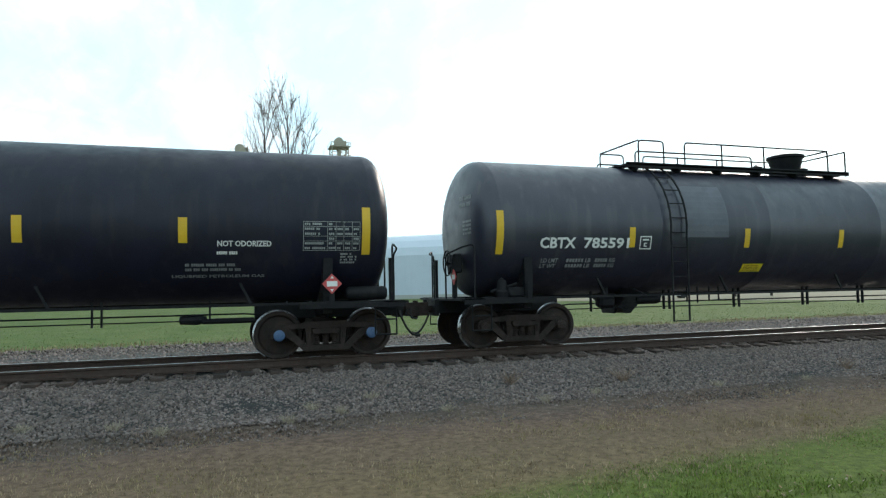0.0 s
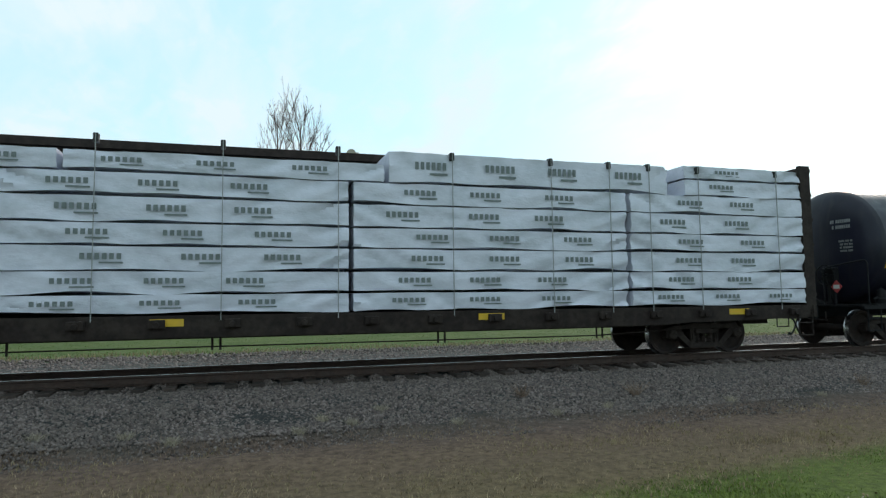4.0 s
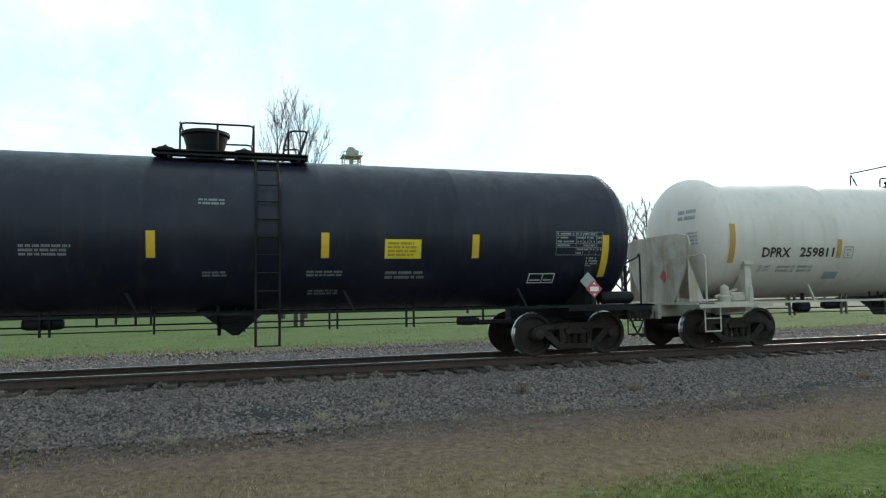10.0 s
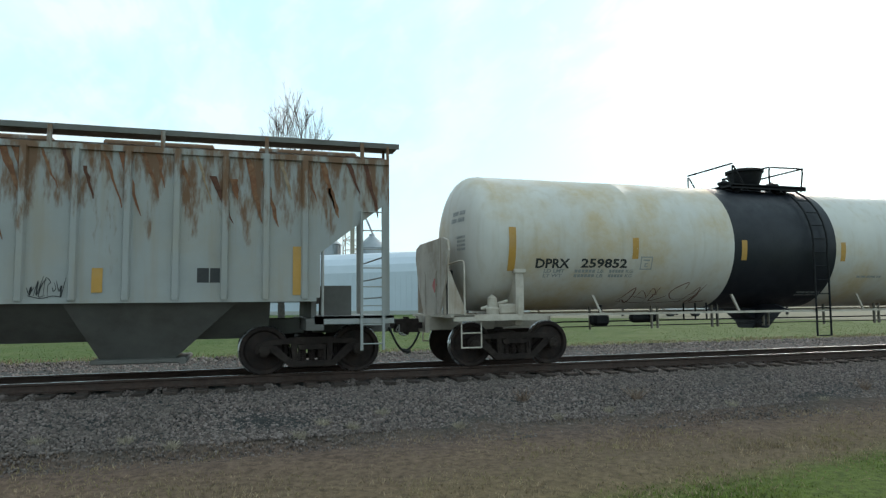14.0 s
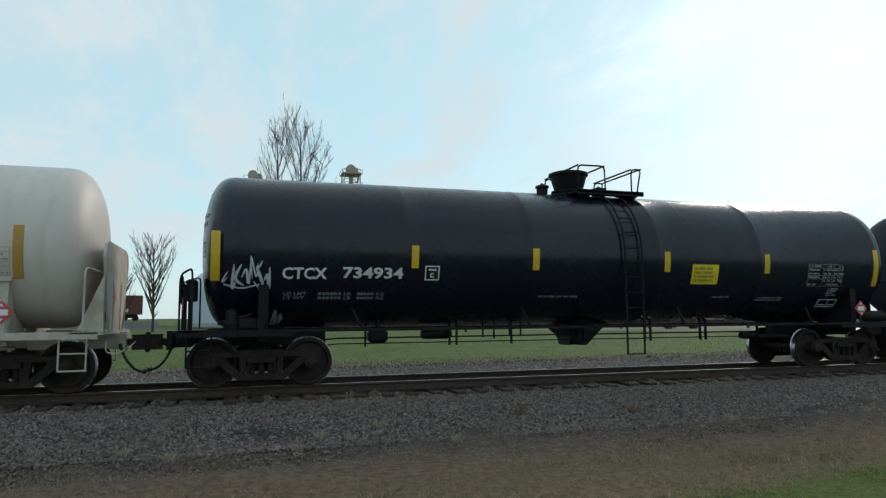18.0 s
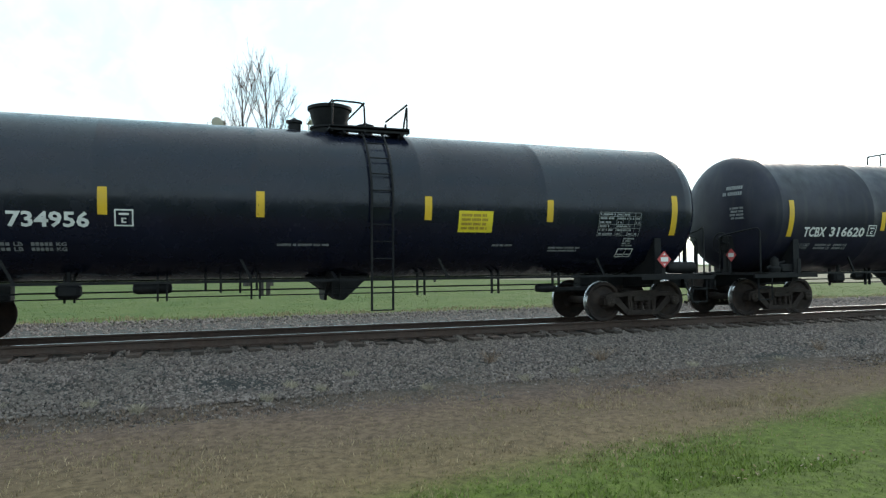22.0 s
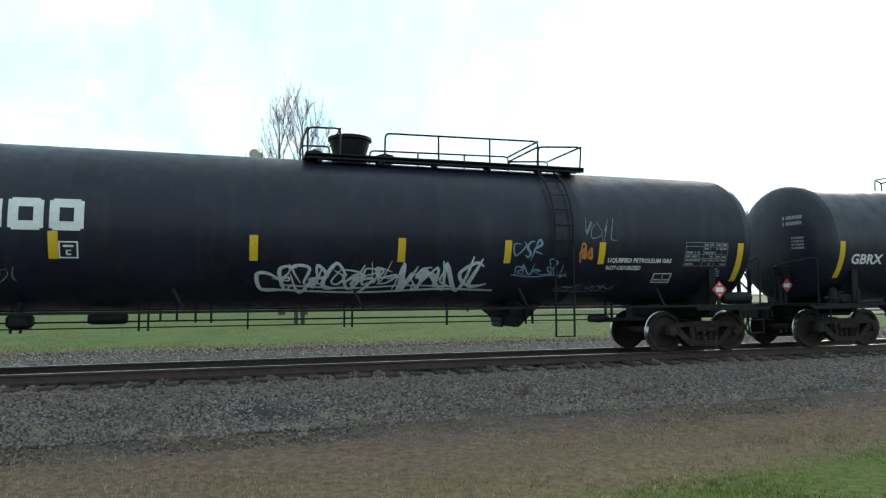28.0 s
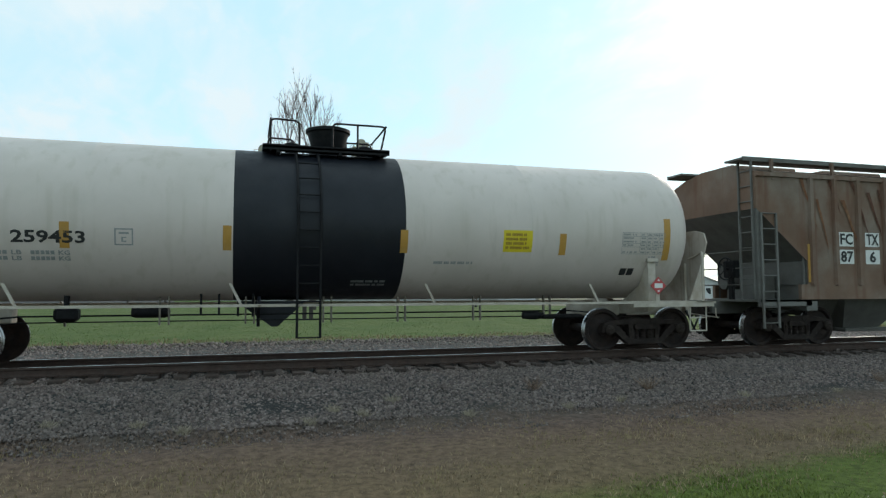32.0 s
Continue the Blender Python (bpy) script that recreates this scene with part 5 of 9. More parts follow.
    for u, z, w, h, n, mat, thick in spec.get("scrawls", ()):
        tagged(decal("spray_paint", scrawl(w, h, n, rng, thick), mat, car, wrap, u, arc(z, R, zc), "sprayed graffiti strokes"), "sprayed graffiti strokes", kind="stuff")
    if spec.get("wordmark"):
        u, z, w, h, mat = spec["wordmark"]
        wordmark(car, wrap, u, arc(z, R, zc), w, h, mat)
    def on_head(u, z):
        r = min(math.hypot(u, z - zc) / R, 0.999)
        return -th + inset + head * (1 - (1 - r ** 2.5) ** 0.4) - 0.007, u, z
    tagged(decal("small_lettering", line_bars(0.62, 0.30, 2, rng), spec.get("head_mat", dim_letter), car, on_head, -0.92, 3.02, curve=False), kind="stuff")
    tagged(decal("small_lettering", line_bars(0.40, 0.34, 4, rng), spec.get("head_mat", dim_letter), car, on_head, -0.98, 2.42, curve=False), kind="stuff")
    if not spec.get("shield"):
        bm = bmesh.new()
        prism(bm, [(-0.72, 1.36), (-0.55, 1.53), (-0.72, 1.70), (-0.89, 1.53)], -half + 0.655, -half + 0.665, "x")
        plate = part("placard", bm, red_placard, car, "red diamond hazard placard")
        bm = bmesh.new()
        box(bm, -half + 0.65, -half + 0.655, -0.81, -0.63, 1.48, 1.58)
        part("placard_panel", bm, placard_white, plate)
    for e in (-1, 1):
        placard(car, e * (half - spec.get("truck_in", 2.1) + 0.05), -1.545, spec.get("placard_z", 1.42), spec.get("placard_mat", red_placard), iron, e in spec.get("placards", (1,)), spec.get("holder", False))
    return car


def wordmark(car, wrap, u, z, w, h, mat):
    """A company's large name as a row of plain bold blocks, each with a slot."""
    n = 6
    step = w / n
    for k in range(n):
        bm = bmesh.new()
        b, t = step * 0.86, h * 0.28
        for r in ((0, t, 0.06 * h, h * 0.94), (b - t, b, 0.06 * h, h * 0.94), (t * 0.35, b - t * 0.35, h - t, h), (t * 0.35, b - t * 0.35, 0, t)):
            flat_rect(bm, *r)
        decal("wordmark_block", bm, mat, car, wrap, u + k * step, z)


def frame_sign():
    bm = bmesh.new()
    w = h = 0.30
    t = 0.025
    for a, b, c, d in ((0, w, 0, t), (0, w, h - t, h), (0, t, t, h - t), (w - t, w, t, h - t), (0.07, 0.23, 0.20, 0.235), (0.11, 0.19, 0.06, 0.085), (0.11, 0.14, 0.06, 0.15), (0.11, 0.19, 0.13, 0.15)):
        flat_rect(bm, a, b, c, d)
    return bm


def placard(car, u, y, z, mat, iron, shown=True, holder=False):
    bm = bmesh.new()
    box(bm, u - 0.05, u + 0.05, y + 0.03, y + 0.05, 1.05, z)
    part("placard_post", bm, iron, car)
    if shown:
        bm = bmesh.new()
        prism(bm, [(u, z - 0.19), (u + 0.19, z), (u, z + 0.19), (u - 0.19, z)], y, y + 0.02)
        bm2 = bmesh.new()
        if holder:
            prism(bm2, [(u - 0.13, z - 0.02), (u + 0.06, z + 0.17), (u - 0.13, z + 0.36), (u - 0.32, z + 0.17)], y + 0.022, y + 0.03)
            part("placard_holder", bm2, pale_letter, car, "grey diamond-shaped sign holder")
        pl = part("placard", bm, mat, car, "red diamond hazard placard")
        bm = bmesh.new()
        box(bm, u - 0.1, u + 0.1, y - 0.004, y, z - 0.05, z + 0.05)
        part("placard_panel", bm, placard_white, pl)
        for s in (-1, 1):
            bm = bmesh.new()
            prism(bm, [(u - 0.035, z + s * 0.10), (u + 0.035, z + s * 0.10), (u, z + s * 0.15)], y - 0.004, y)
            part("placard_symbol", bm, placard_white, pl)


# ---------------------------------------------------------------- covered hoppers
def chute(bm, u0, u1, b0, b1, z1=1.15, z0=0.36, y1=1.45, y0=0.55):
    """One pyramid-shaped discharge chute with its gate."""
    a = [bm.verts.new(p) for p in ((u0, -y1, z1), (u1, -y1, z1), (u1, y1, z1), (u0, y1, z1))]
    b = [bm.verts.new(p) for p in ((b0, -y0, z0), (b1, -y0, z0), (b1, y0, z0), (b0, y0, z0))]
    bm.faces.new(a)
    bm.faces.new(b[::-1])
    for i in range(4):
        j = (i + 1) % 4
        bm.faces.new((a[i], b[i], b[j], a[j]))


def end_ladder(car, x, y, z0, z1, iron, along=(1, 0)):
    """A ladder with a mesh for each upright and rung."""
    w = 0.42
    ax, ay = along
    for s in (0, 1):
        bm = bmesh.new()
        px, py = x + ax * w * s, y + ay * w * s
        box(bm, px - 0.025, px + 0.025, py - 0.02, py + 0.02, z0, z1)
        part("ladder_rail", bm, iron, car)
    k = z0 + 0.12
    while k < z1:
        bm = bmesh.new()
        rod(bm, (x, y, k), (x + ax * w, y + ay * w, k), 0.014)
        part("rung", bm, iron, car)
        k += 0.36


def hopper_car(spec):
    rng = random.Random(spec["seed"])
    L, half = spec["L"], spec["L"] / 2
    W, top = spec.get("W", 1.58), spec["top"]
    paint, low = spec["paint"], spec.get("low", grime)
    ep = spec.get("end_paint", paint)
    th, bh, knee_z, knee_z2 = spec["top_half"], spec["low_half"], spec["knee"], spec["knee2"]
    z0 = spec.get("bottom", 1.42)
    tc = spec["tc"]
    car = thing("hopper_car", spec["x"], 0, 0, spec["label"], "railway hopper car", "cars of the freight train")
    eave = spec.get("eave", top)
    poly = [(-bh, z0), (bh, z0), (bh, knee_z2)] + [(bh + (th - bh) * k, knee_z2 + (knee_z - knee_z2) * (k ** spec.get("bend", 1.0))) for k in (0.25, 0.5, 0.75, 1.0)]
    poly += [(th, eave), (-th, eave)] + [(-(bh + (th - bh) * k), knee_z2 + (knee_z - knee_z2) * (k ** spec.get("bend", 1.0))) for k in (1.0, 0.75, 0.5, 0.25)] + [(-bh, knee_z2)]
    bm = bmesh.new()
    prism(bm, poly, -W, W)
    bm.normal_update()
    for f in bm.faces:
        c = f.calc_center_median()
        if abs(f.normal.y) < 0.5 and c.z < knee_z + 0.01:
            f.material_index = 1
    part("body", bm, [paint, low], car, spec.get("body_label", ""))
    bm = bmesh.new()
    prism(bm, [(-W, eave), (-W + 0.42, top + 0.14), (-0.35, top + 0.28), (0.35, top + 0.28), (W - 0.42, top + 0.14), (W, eave)], -th, th, "x")
    part("roof", bm, paint, car)
    # running board along the roof edge
    for y in (-W + 0.20, W - 0.20):
        s = -1 if y < 0 else 1
        bm = bmesh.new()
        box(bm, -th - 0.25, th + 0.25, y - 0.2 * s - 0.30, y - 0.2 * s + 0.30, top + 0.30, top + 0.345)
        box(bm, -th - 0.25, th + 0.25, y + 0.1 * s - 0.015, y + 0.1 * s + 0.015, top + 0.26, top + 0.36)
        part("running_board", bm, spec.get("walk_paint", low), car, "steel grating roof walk")
        n = spec.get("brackets", 10)
        for k in range(n):
            u = -th + 0.5 + (2 * th - 1.0) * k / (n - 1)
            bm = bmesh.new()
            prism(bm, [(y + s * 0.13, top + 0.32), (y + s * 0.19, top + 0.32), (s * (W + 0.015), eave - 0.18), (s * (W - 0.05), eave - 0.18)], u - 0.035, u + 0.035, "x")
            part("walk_bracket", bm, paint, car)
    for k in range(spec.get("hatches", 6)):
        u = -th + 1.4 + (2 * th - 2.8) * k / (spec.get("hatches", 6) - 1)
        bm = bmesh.new()
        soft_box(bm, u - 1.0, u + 1.0, -0.3, 0.3, top + 0.26, top + 0.40, 0.03)
        part("roof_hatch", bm, paint, car)
    # side sill
    sill = spec.get("sill", (1.05, 1.45))
    sh = spec.get("sill_half", bh)
    for y in (-W - 0.02, W + 0.02):
        s = -1 if y < 0 else 1
        bm = bmesh.new()
        box(bm, -sh, sh, min(y, y - s * 0.1), max(y, y - s * 0.1), *sill)
        part("side_sill", bm, spec.get("sill_paint", paint), car)
    if spec.get("posts"):
        at = spec["posts"]
        for y in (-W, W):
            s = -1 if y < 0 else 1
            for u in at:
                bm = bmesh.new()
                prism(bm, [(u - 0.075, s * W), (u - 0.045, s * (W + 0.07)), (u + 0.045, s * (W + 0.07)), (u + 0.075, s * W)], z0 - 0.02, eave - 0.06, "z")
                part("side_post", bm, paint, car)
        bm = bmesh.new()
        for y in (-W, W):
            s = -1 if y < 0 else 1
            box(bm, -th, th, min(s * W, s * (W + 0.05)), max(s * W, s * (W + 0.05)), eave - 0.1, eave)
        part("top_chord", bm, paint, car)
    for z in spec.get("ridges", ()):
        bm = bmesh.new()
        prism(bm, [(-W - 0.03, z - 0.035), (-W, z - 0.06), (-W, z + 0.06), (-W - 0.03, z + 0.035)], -th, th, "x")
        prism(bm, [(W + 0.03, z - 0.035), (W, z - 0.06), (W, z + 0.06), (W + 0.03, z + 0.035)], -th, th, "x")
        part("side_ridge", bm, paint, car)
    for u in spec.get("seams", ()):
        bm = bmesh.new()
        box(bm, u - 0.006, u + 0.006, -W - 0.006, -W, z0, eave - 0.03)
        part("panel_seam", bm, grime, car)
    if spec.get("centre"):
        bm = bmesh.new()
        prism(bm, [(-1.45, z0 + 0.02), (-0.45, 0.68), (0.45, 0.68), (1.45, z0 + 0.02)], -tc + 0.8, tc - 0.8, "x")
        part("hopper_floor", bm, low, car, "dark sloping underside between the chutes")
    for c in spec["chutes"]:
        bm = bmesh.new()
        chute(bm, *c, z1=z0 + 0.03, y1=W - 0.05)
        ch = part("chute", bm, spec.get("chute_paint", low), car, "grimy discharge chute")
        bm = bmesh.new()
        soft_box(bm, c[2] - 0.12, c[3] + 0.22, -0.75, 0.75, 0.27, 0.36, 0.02)
        rod(bm, (c[3] + 0.15, -0.95, 0.33), (c[3] + 0.15, 0.95, 0.33), 0.035)
        lathe(bm, [(-1.0, 0.07), (-0.93, 0.07)], "y", 8, (c[3] + 0.15, 0, 0.33))
        part("gate", bm, low, ch)
    for e in (-1, 1):
        truck(car, e * tc, spec["x"], spec.get("cap", ""))
        turn = 0.0 if e > 0 else math.pi
        bm = bmesh.new()
        soft_box(bm, min(e * (half - 0.4), e * (tc - 1.5)), max(e * (half - 0.4), e * (tc - 1.5)), -0.18, 0.18, 0.74, 1.06, 0.02)
        box(bm, e * tc - 0.16, e * tc + 0.16, -W, W, 0.84, 1.06)
        prism(bm, [(-1.3, 1.0), (1.3, 1.0), (0.95, knee_z), (-0.95, knee_z)], e * tc - 0.05, e * tc + 0.05, "x")
        part("draft_sill", bm, low, car)
        bm = bmesh.new()
        a, b = sorted((e * (half - 0.62), e * (bh - 0.1)))
        box(bm, a, b, -W, W, 1.05, 1.10)
        for y in (-W, W - 0.06):
            box(bm, a, b, y, y + 0.06, 0.95, 1.22 if not spec.get("posts") else 1.10)
        part("end_platform", bm, ep, car)
        for y in (-W + 0.06, W - 0.06):
            bm = bmesh.new()
            x = e * (th - 0.06)
            box(bm, x - 0.045, x + 0.045, y - 0.05, y + 0.05, 1.05, eave)
            part("corner_post", bm, ep, car)
            bm = bmesh.new()
            rod(bm, (e * (bh + 0.05), y, 1.1), (e * (bh + 0.05), y, knee_z2 + 0.1), 0.03)
            part("end_stanchion", bm, ep, car)
        if spec.get("braces"):
            for y in (-W + 0.12, W - 0.12):
                bm = bmesh.new()
                prism(bm, [(e * (th - 0.75), knee_z + 0.2), (e * (th - 0.60), knee_z + 0.2), (e * (th - 0.05), 1.1), (e * (th - 0.20), 1.1)], y - 0.03, y + 0.03)
                part("end_brace", bm, ep, car)
        end_ladder(car, e * (th - 0.1) - (0.42 if e > 0 else 0), -W - 0.03, spec.get("ladder_low", 0.45), spec.get("ladder_top", 2.9), ep)
        end_ladder(car, e * (th + 0.02), -W + 0.1, 1.1, top + 0.3, ep, (0, 1))
        end_gear(car, half, e, low, brake=(e == spec.get("brake_end", -1)))
        for k in range(3):
            bm = bmesh.new()
            tube(bm, rounded([(e * (half - 0.75), -W + 0.2, 1.1 + k * 0.4), (e * (half - 0.75), -W + 0.2, 1.45 + k * 0.4), (e * (half - 0.75), W - 0.2, 1.45 + k * 0.4)], 0.05), 0.016)
            part("end_handrail", bm, ep, car)
        bm = bmesh.new()
        box(bm, e * (half - 1.6) - 0.3, e * (half - 1.6) + 0.3, -0.6, -0.1, 1.1, 1.7)
        part("brake_box", bm, low, car)
        bm = bmesh.new()
        lathe(bm, [(-0.4, 0.16), (0.4, 0.16)], "x", 12, (e * (half - 1.7), 0.5, 1.5))
        part("brake_cylinder", bm, low, car)
    wrap = side_wrap(W + 0.0, 0.016)
    post_wrap = side_wrap(W + (0.075 if spec.get("posts") else 0.0), 0.008)
    for u, za, zb, mat in spec.get("stripes", ()):
        bm = bmesh.new()
        flat_rect(bm, -0.085, 0.085, 0, zb - za)
        decal("reflective_stripe", bm, mat, car, wrap, u, za, curve=False)
    for text, u, z, w, h, mat in spec.get("marks", ()):
        lettering(text, u, z, w, h, mat, car, wrap, False)
    for u, z, w, h, rows, mat in spec.get("bars", ()):
        tagged(decal("small_lettering", line_bars(w, h, rows, rng), mat, car, wrap, u, z, curve=False), kind="stuff")
    for u, z, w, h, mat in spec.get("blocks", ()):
        bm = bmesh.new()
        flat_rect(bm, 0, w, 0, h)
        decal("painted_patch", bm, mat, car, side_wrap(spec.get("patch_W", W), 0.006), u, z, curve=False)
    for u, z, w, h, n, mat, thick in spec.get("scrawls", ()):
        tagged(decal("spray_paint", scrawl(w, h, n, rng, thick), mat, car, side_wrap(W, 0.012), u, z, "sprayed graffiti strokes", curve=False), "sprayed graffiti strokes", kind="stuff")
    if spec.get("rust"):
        n, a, b, lo = spec["rust"]
        for k in range(n):
            u = a + (b - a) * (k + 0.5) / n + rng.uniform(-0.1, 0.1)
            bm = bmesh.new()
            z = eave - 0.11 - rng.choice([0.0, 0.0, rng.uniform(0.05, 0.5)])
            length = rng.uniform(0.3, 1.0) * lo
            drift = length * rng.uniform(0.18, 0.4)
            w = rng.uniform(0.02, 0.075)
            left, right = [], []
            for j in range(7):
                f = j / 6
                ww = w * (1 - f) ** 0.6 * rng.uniform(0.6, 1.2) + 0.006
                x = drift * f + rng.uniform(-0.02, 0.02)
                left.append((x - ww, -length * f))
                right.append((x + ww, -length * f))
            flat_poly(bm, left + right[::-1])
            decal("rust_streak", bm, rng.choice([rust_flow, rust_flow, rust_dark, rust_pale]), car, wrap, u, z, curve=False)
    return car


def ring_path(cx, cy, rx, ry, a0, a1, n=8):
    return [(cx + rx * math.cos(radians(a0 + (a1 - a0) * k / n)), cy + ry * math.sin(radians(a0 + (a1 - a0) * k / n))) for k in range(n + 1)]


# ---------------------------------------------------------------- lumber flats
def lumber_car(spec):
    rng = random.Random(spec["seed"])
    half, dh = spec["L"] / 2, spec["deck_half"]
    paint = spec["paint"]
    car = thing("lumber_flatcar", spec["x"], 0, 0, spec["label"], "railway flatcar", "cars of the freight train")
    bm = bmesh.new()
    box(bm, -dh, dh, -1.40, 1.40, 0.98, 1.09)
    box(bm, -dh + 0.4, dh - 0.4, -0.35, 0.35, 0.62, 0.98)
    part("deck", bm, paint, car)
    for y in (-1.48, 1.40):
        bm = bmesh.new()
        prism(bm, [(-dh, 0.80), (-dh + 3.6, 0.74), (-dh + 4.4, 0.70), (dh - 4.4, 0.70), (dh - 3.6, 0.74), (dh, 0.80), (dh, 1.09), (-dh, 1.09)], y, y + 0.08)
        part("side_sill", bm, paint, car)
    for k in range(18):
        u = -dh + 0.7 + (2 * dh - 1.4) * k / 17
        bm = bmesh.new()
        soft_box(bm, u - 0.14, u + 0.14, -1.58, -1.48, 0.86, 1.02, 0.015)
        lathe(bm, [(-1.62, 0.05), (-1.56, 0.06)], "y", 8, (u, 0, 0.93))
        part("strap_winch", bm, paint, car)
    for e in (-1, 1):
        bm = bmesh.new()
        x0, x1 = sorted((e * dh, e * (dh - 0.10)))
        box(bm, x0, x1, -1.5, 1.5, 0.80, 4.45)
        for y in (-1.5, -0.78, 0.0, 0.78, 1.4):
            a, b = sorted((e * (dh - 0.10), e * (dh - 0.30)))
            box(bm, a, b, y, y + 0.1, 1.09, 4.45)
        for z in (1.3, 1.9, 2.5, 3.1, 3.7, 4.3):
            a, b = sorted((e * dh, e * (dh + 0.05)))
            box(bm, a, b, -1.48, 1.48, z, z + 0.08)
        part("bulkhead", bm, paint, car, "tall steel end bulkhead")
        truck(car, e * (dh - spec["truck_in"]), spec["x"], "")
        end_gear(car, half, e, paint, brake=(e < 0))
        bm = bmesh.new()
        soft_box(bm, min(e * (half - 0.4), e * (dh - 0.5)), max(e * (half - 0.4), e * (dh - 0.5)), -0.2, 0.2, 0.74, 1.0, 0.02)
        part("draft_sill", bm, paint, car)
        part("sill_step", shared(("step", paint.name), step_shape, paint), paint, car, at=(e * (dh - 0.35) - 0.21, -1.5, -0.05))
    bm = bmesh.new()
    for k in range(12):
        u = -dh + 1.0 + (2 * dh - 2.0) * k / 11
        box(bm, u - 0.1, u + 0.1, -0.12, 0.12, 1.09, 4.3)
    box(bm, -dh, dh, -0.2, 0.2, 4.3, 4.46)
    box(bm, -dh + 0.3, dh - 0.3, -0.03, 0.03, 1.09, 4.3)
    part("centre_beam", bm, paint, car)
    for u in (-dh + 5.8, -dh + 9.2, dh - 5.8, dh - 9.4):
        for d in (0, 0.14):
            bm = bmesh.new()
            rod(bm, (u + d, -1.2, 0.45), (u + d, -1.2, 0.85), 0.022)
            part("rod_hanger", bm, paint, car)
    bm = bmesh.new()
    tube(bm, [(-dh + 3.4, -1.2, 0.62), (-dh + 5.8, -1.2, 0.52), (dh - 5.8, -1.2, 0.50), (dh - 3.4, -1.2, 0.6)], 0.015)
    part("brake_rod", bm, paint, car)
    # wrapped bundles, layer on layer
    for za, zb, cuts in spec["layers"]:
        for a, b in cuts:
            for ys in ((-1.46, -0.22), (0.22, 1.46)):
                bm = bmesh.new()
                na, nz = max(6, int((b - a) / 0.14)), 6
                y0 = ys[0] if ys[0] < 0 else ys[1]
                s = -1 if y0 < 0 else 1
                h0, h1 = za + 0.035, zb - 0.012
                grid = []
                for i in range(na + 1):
                    u = a + (b - a) * i / na
                    row = []
                    for j in range(nz + 1):
                        f = j / nz
                        bulge = 0.02 * noise.noise((u * 1.3 + za, f * 2.0, za * 3.1)) + 0.012 * noise.noise((u * 5 + zb, f * 4, s))
                        sag = (0.014 + 0.05 * (1 - f) ** 2) * noise.noise((u * 0.8, za * 4.0, 0.3 * j)) - 0.03 * (1 - f) ** 2 * max(0, noise.noise((u * 0.35, za * 7.0, 5.0)))
                        near = math.exp(-min(u - a, b - u) / 0.9)
                        crease = noise.noise((u * 2.8 + f * 1.7 * (1 if u - a < b - u else -1), f * 0.6, za * 5.0))
                        bulge += (0.022 + 0.035 * near) * (1 - abs(crease) * 3.2)
                        row.append(bm.verts.new((u, y0 + s * bulge, h0 + (h1 - h0) * f + sag)))
                    grid.append(row)
                for g, h in zip(grid, grid[1:]):
                    for j in range(nz):
                        bm.faces.new((g[j], h[j], h[j + 1], g[j + 1]))
                inner = ys[1] if ys[0] < 0 else ys[0]
                back = [bm.verts.new((u, inner, z)) for u, z in ((a, h0), (b, h0), (b, h1), (a, h1))]
                bm.faces.new([r[nz] for r in grid] + [back[2], back[3]])
                bm.faces.new([r[0] for r in grid][::-1] + [back[0], back[1]])
                bm.faces.new(grid[0][::-1] + [back[0], back[3]][::1])
                bm.faces.new(grid[-1] + [back[2], back[1]])
                bm.faces.new(back)
                load = part("lumber_bundle", bm, wrap_white, car, "lumber bundle in white plastic wrap", smooth=True)
                if ys[0] < 0 and spec.get("printed"):
                    k = a + 0.5 + rng.uniform(0, 0.8)
                    while k < b - 1.0:
                        bm = bmesh.new()
                        hh = (zb - za) * 0.24
                        zz = (za + zb) / 2 - hh * 0.2
                        for q in range(6):
                            flat_rect(bm, q * 0.115, q * 0.115 + 0.075, 0, hh)
                        flat_rect(bm, 0.3, 0.68, -hh * 0.7, -hh * 0.4)
                        for v in bm.verts:
                            v.co = (v.co.x + k, -1.497, v.co.y + zz)
                        part("printed_bars", bm, dim_print, load)
                        k += rng.uniform(1.35, 1.75)
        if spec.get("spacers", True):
            # one dark sheet along each gap stands in for the shade between layers
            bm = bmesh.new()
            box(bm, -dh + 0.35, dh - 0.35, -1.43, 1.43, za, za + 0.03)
            part("spacer_gap", bm, spacer_shade, car)
    for u in spec["straps"]:
        bm = bmesh.new()
        box(bm, u - 0.008, u + 0.008, -1.525, -1.512, 1.0, spec["layers"][-1][1] + 0.01)
        part("strap", bm, pale_letter, car)
        bm = bmesh.new()
        soft_box(bm, u - 0.045, u + 0.045, -1.52, -1.38, spec["layers"][-1][1] - 0.14, spec["layers"][-1][1] + 0.02, 0.01)
        part("corner_guard", bm, rubber, car)
    wrap = side_wrap(1.48, 0.01)
    for u in spec["stripes"]:
        bm = bmesh.new()
        flat_rect(bm, -0.28, 0.28, 0, 0.13)
        decal("reflective_stripe", bm, yellow_tape, car, wrap, u, 0.90, curve=False)
    for text, u, z, w, h, mat in spec.get("marks", ()):
        lettering(text, u, z, w, h, mat, car, wrap, False)
    for u, z, w, h, rows, mat in spec.get("bars", ()):
        tagged(decal("small_lettering", line_bars(w, h, rows, rng), mat, car, wrap, u, z, curve=False), kind="stuff")
    return car


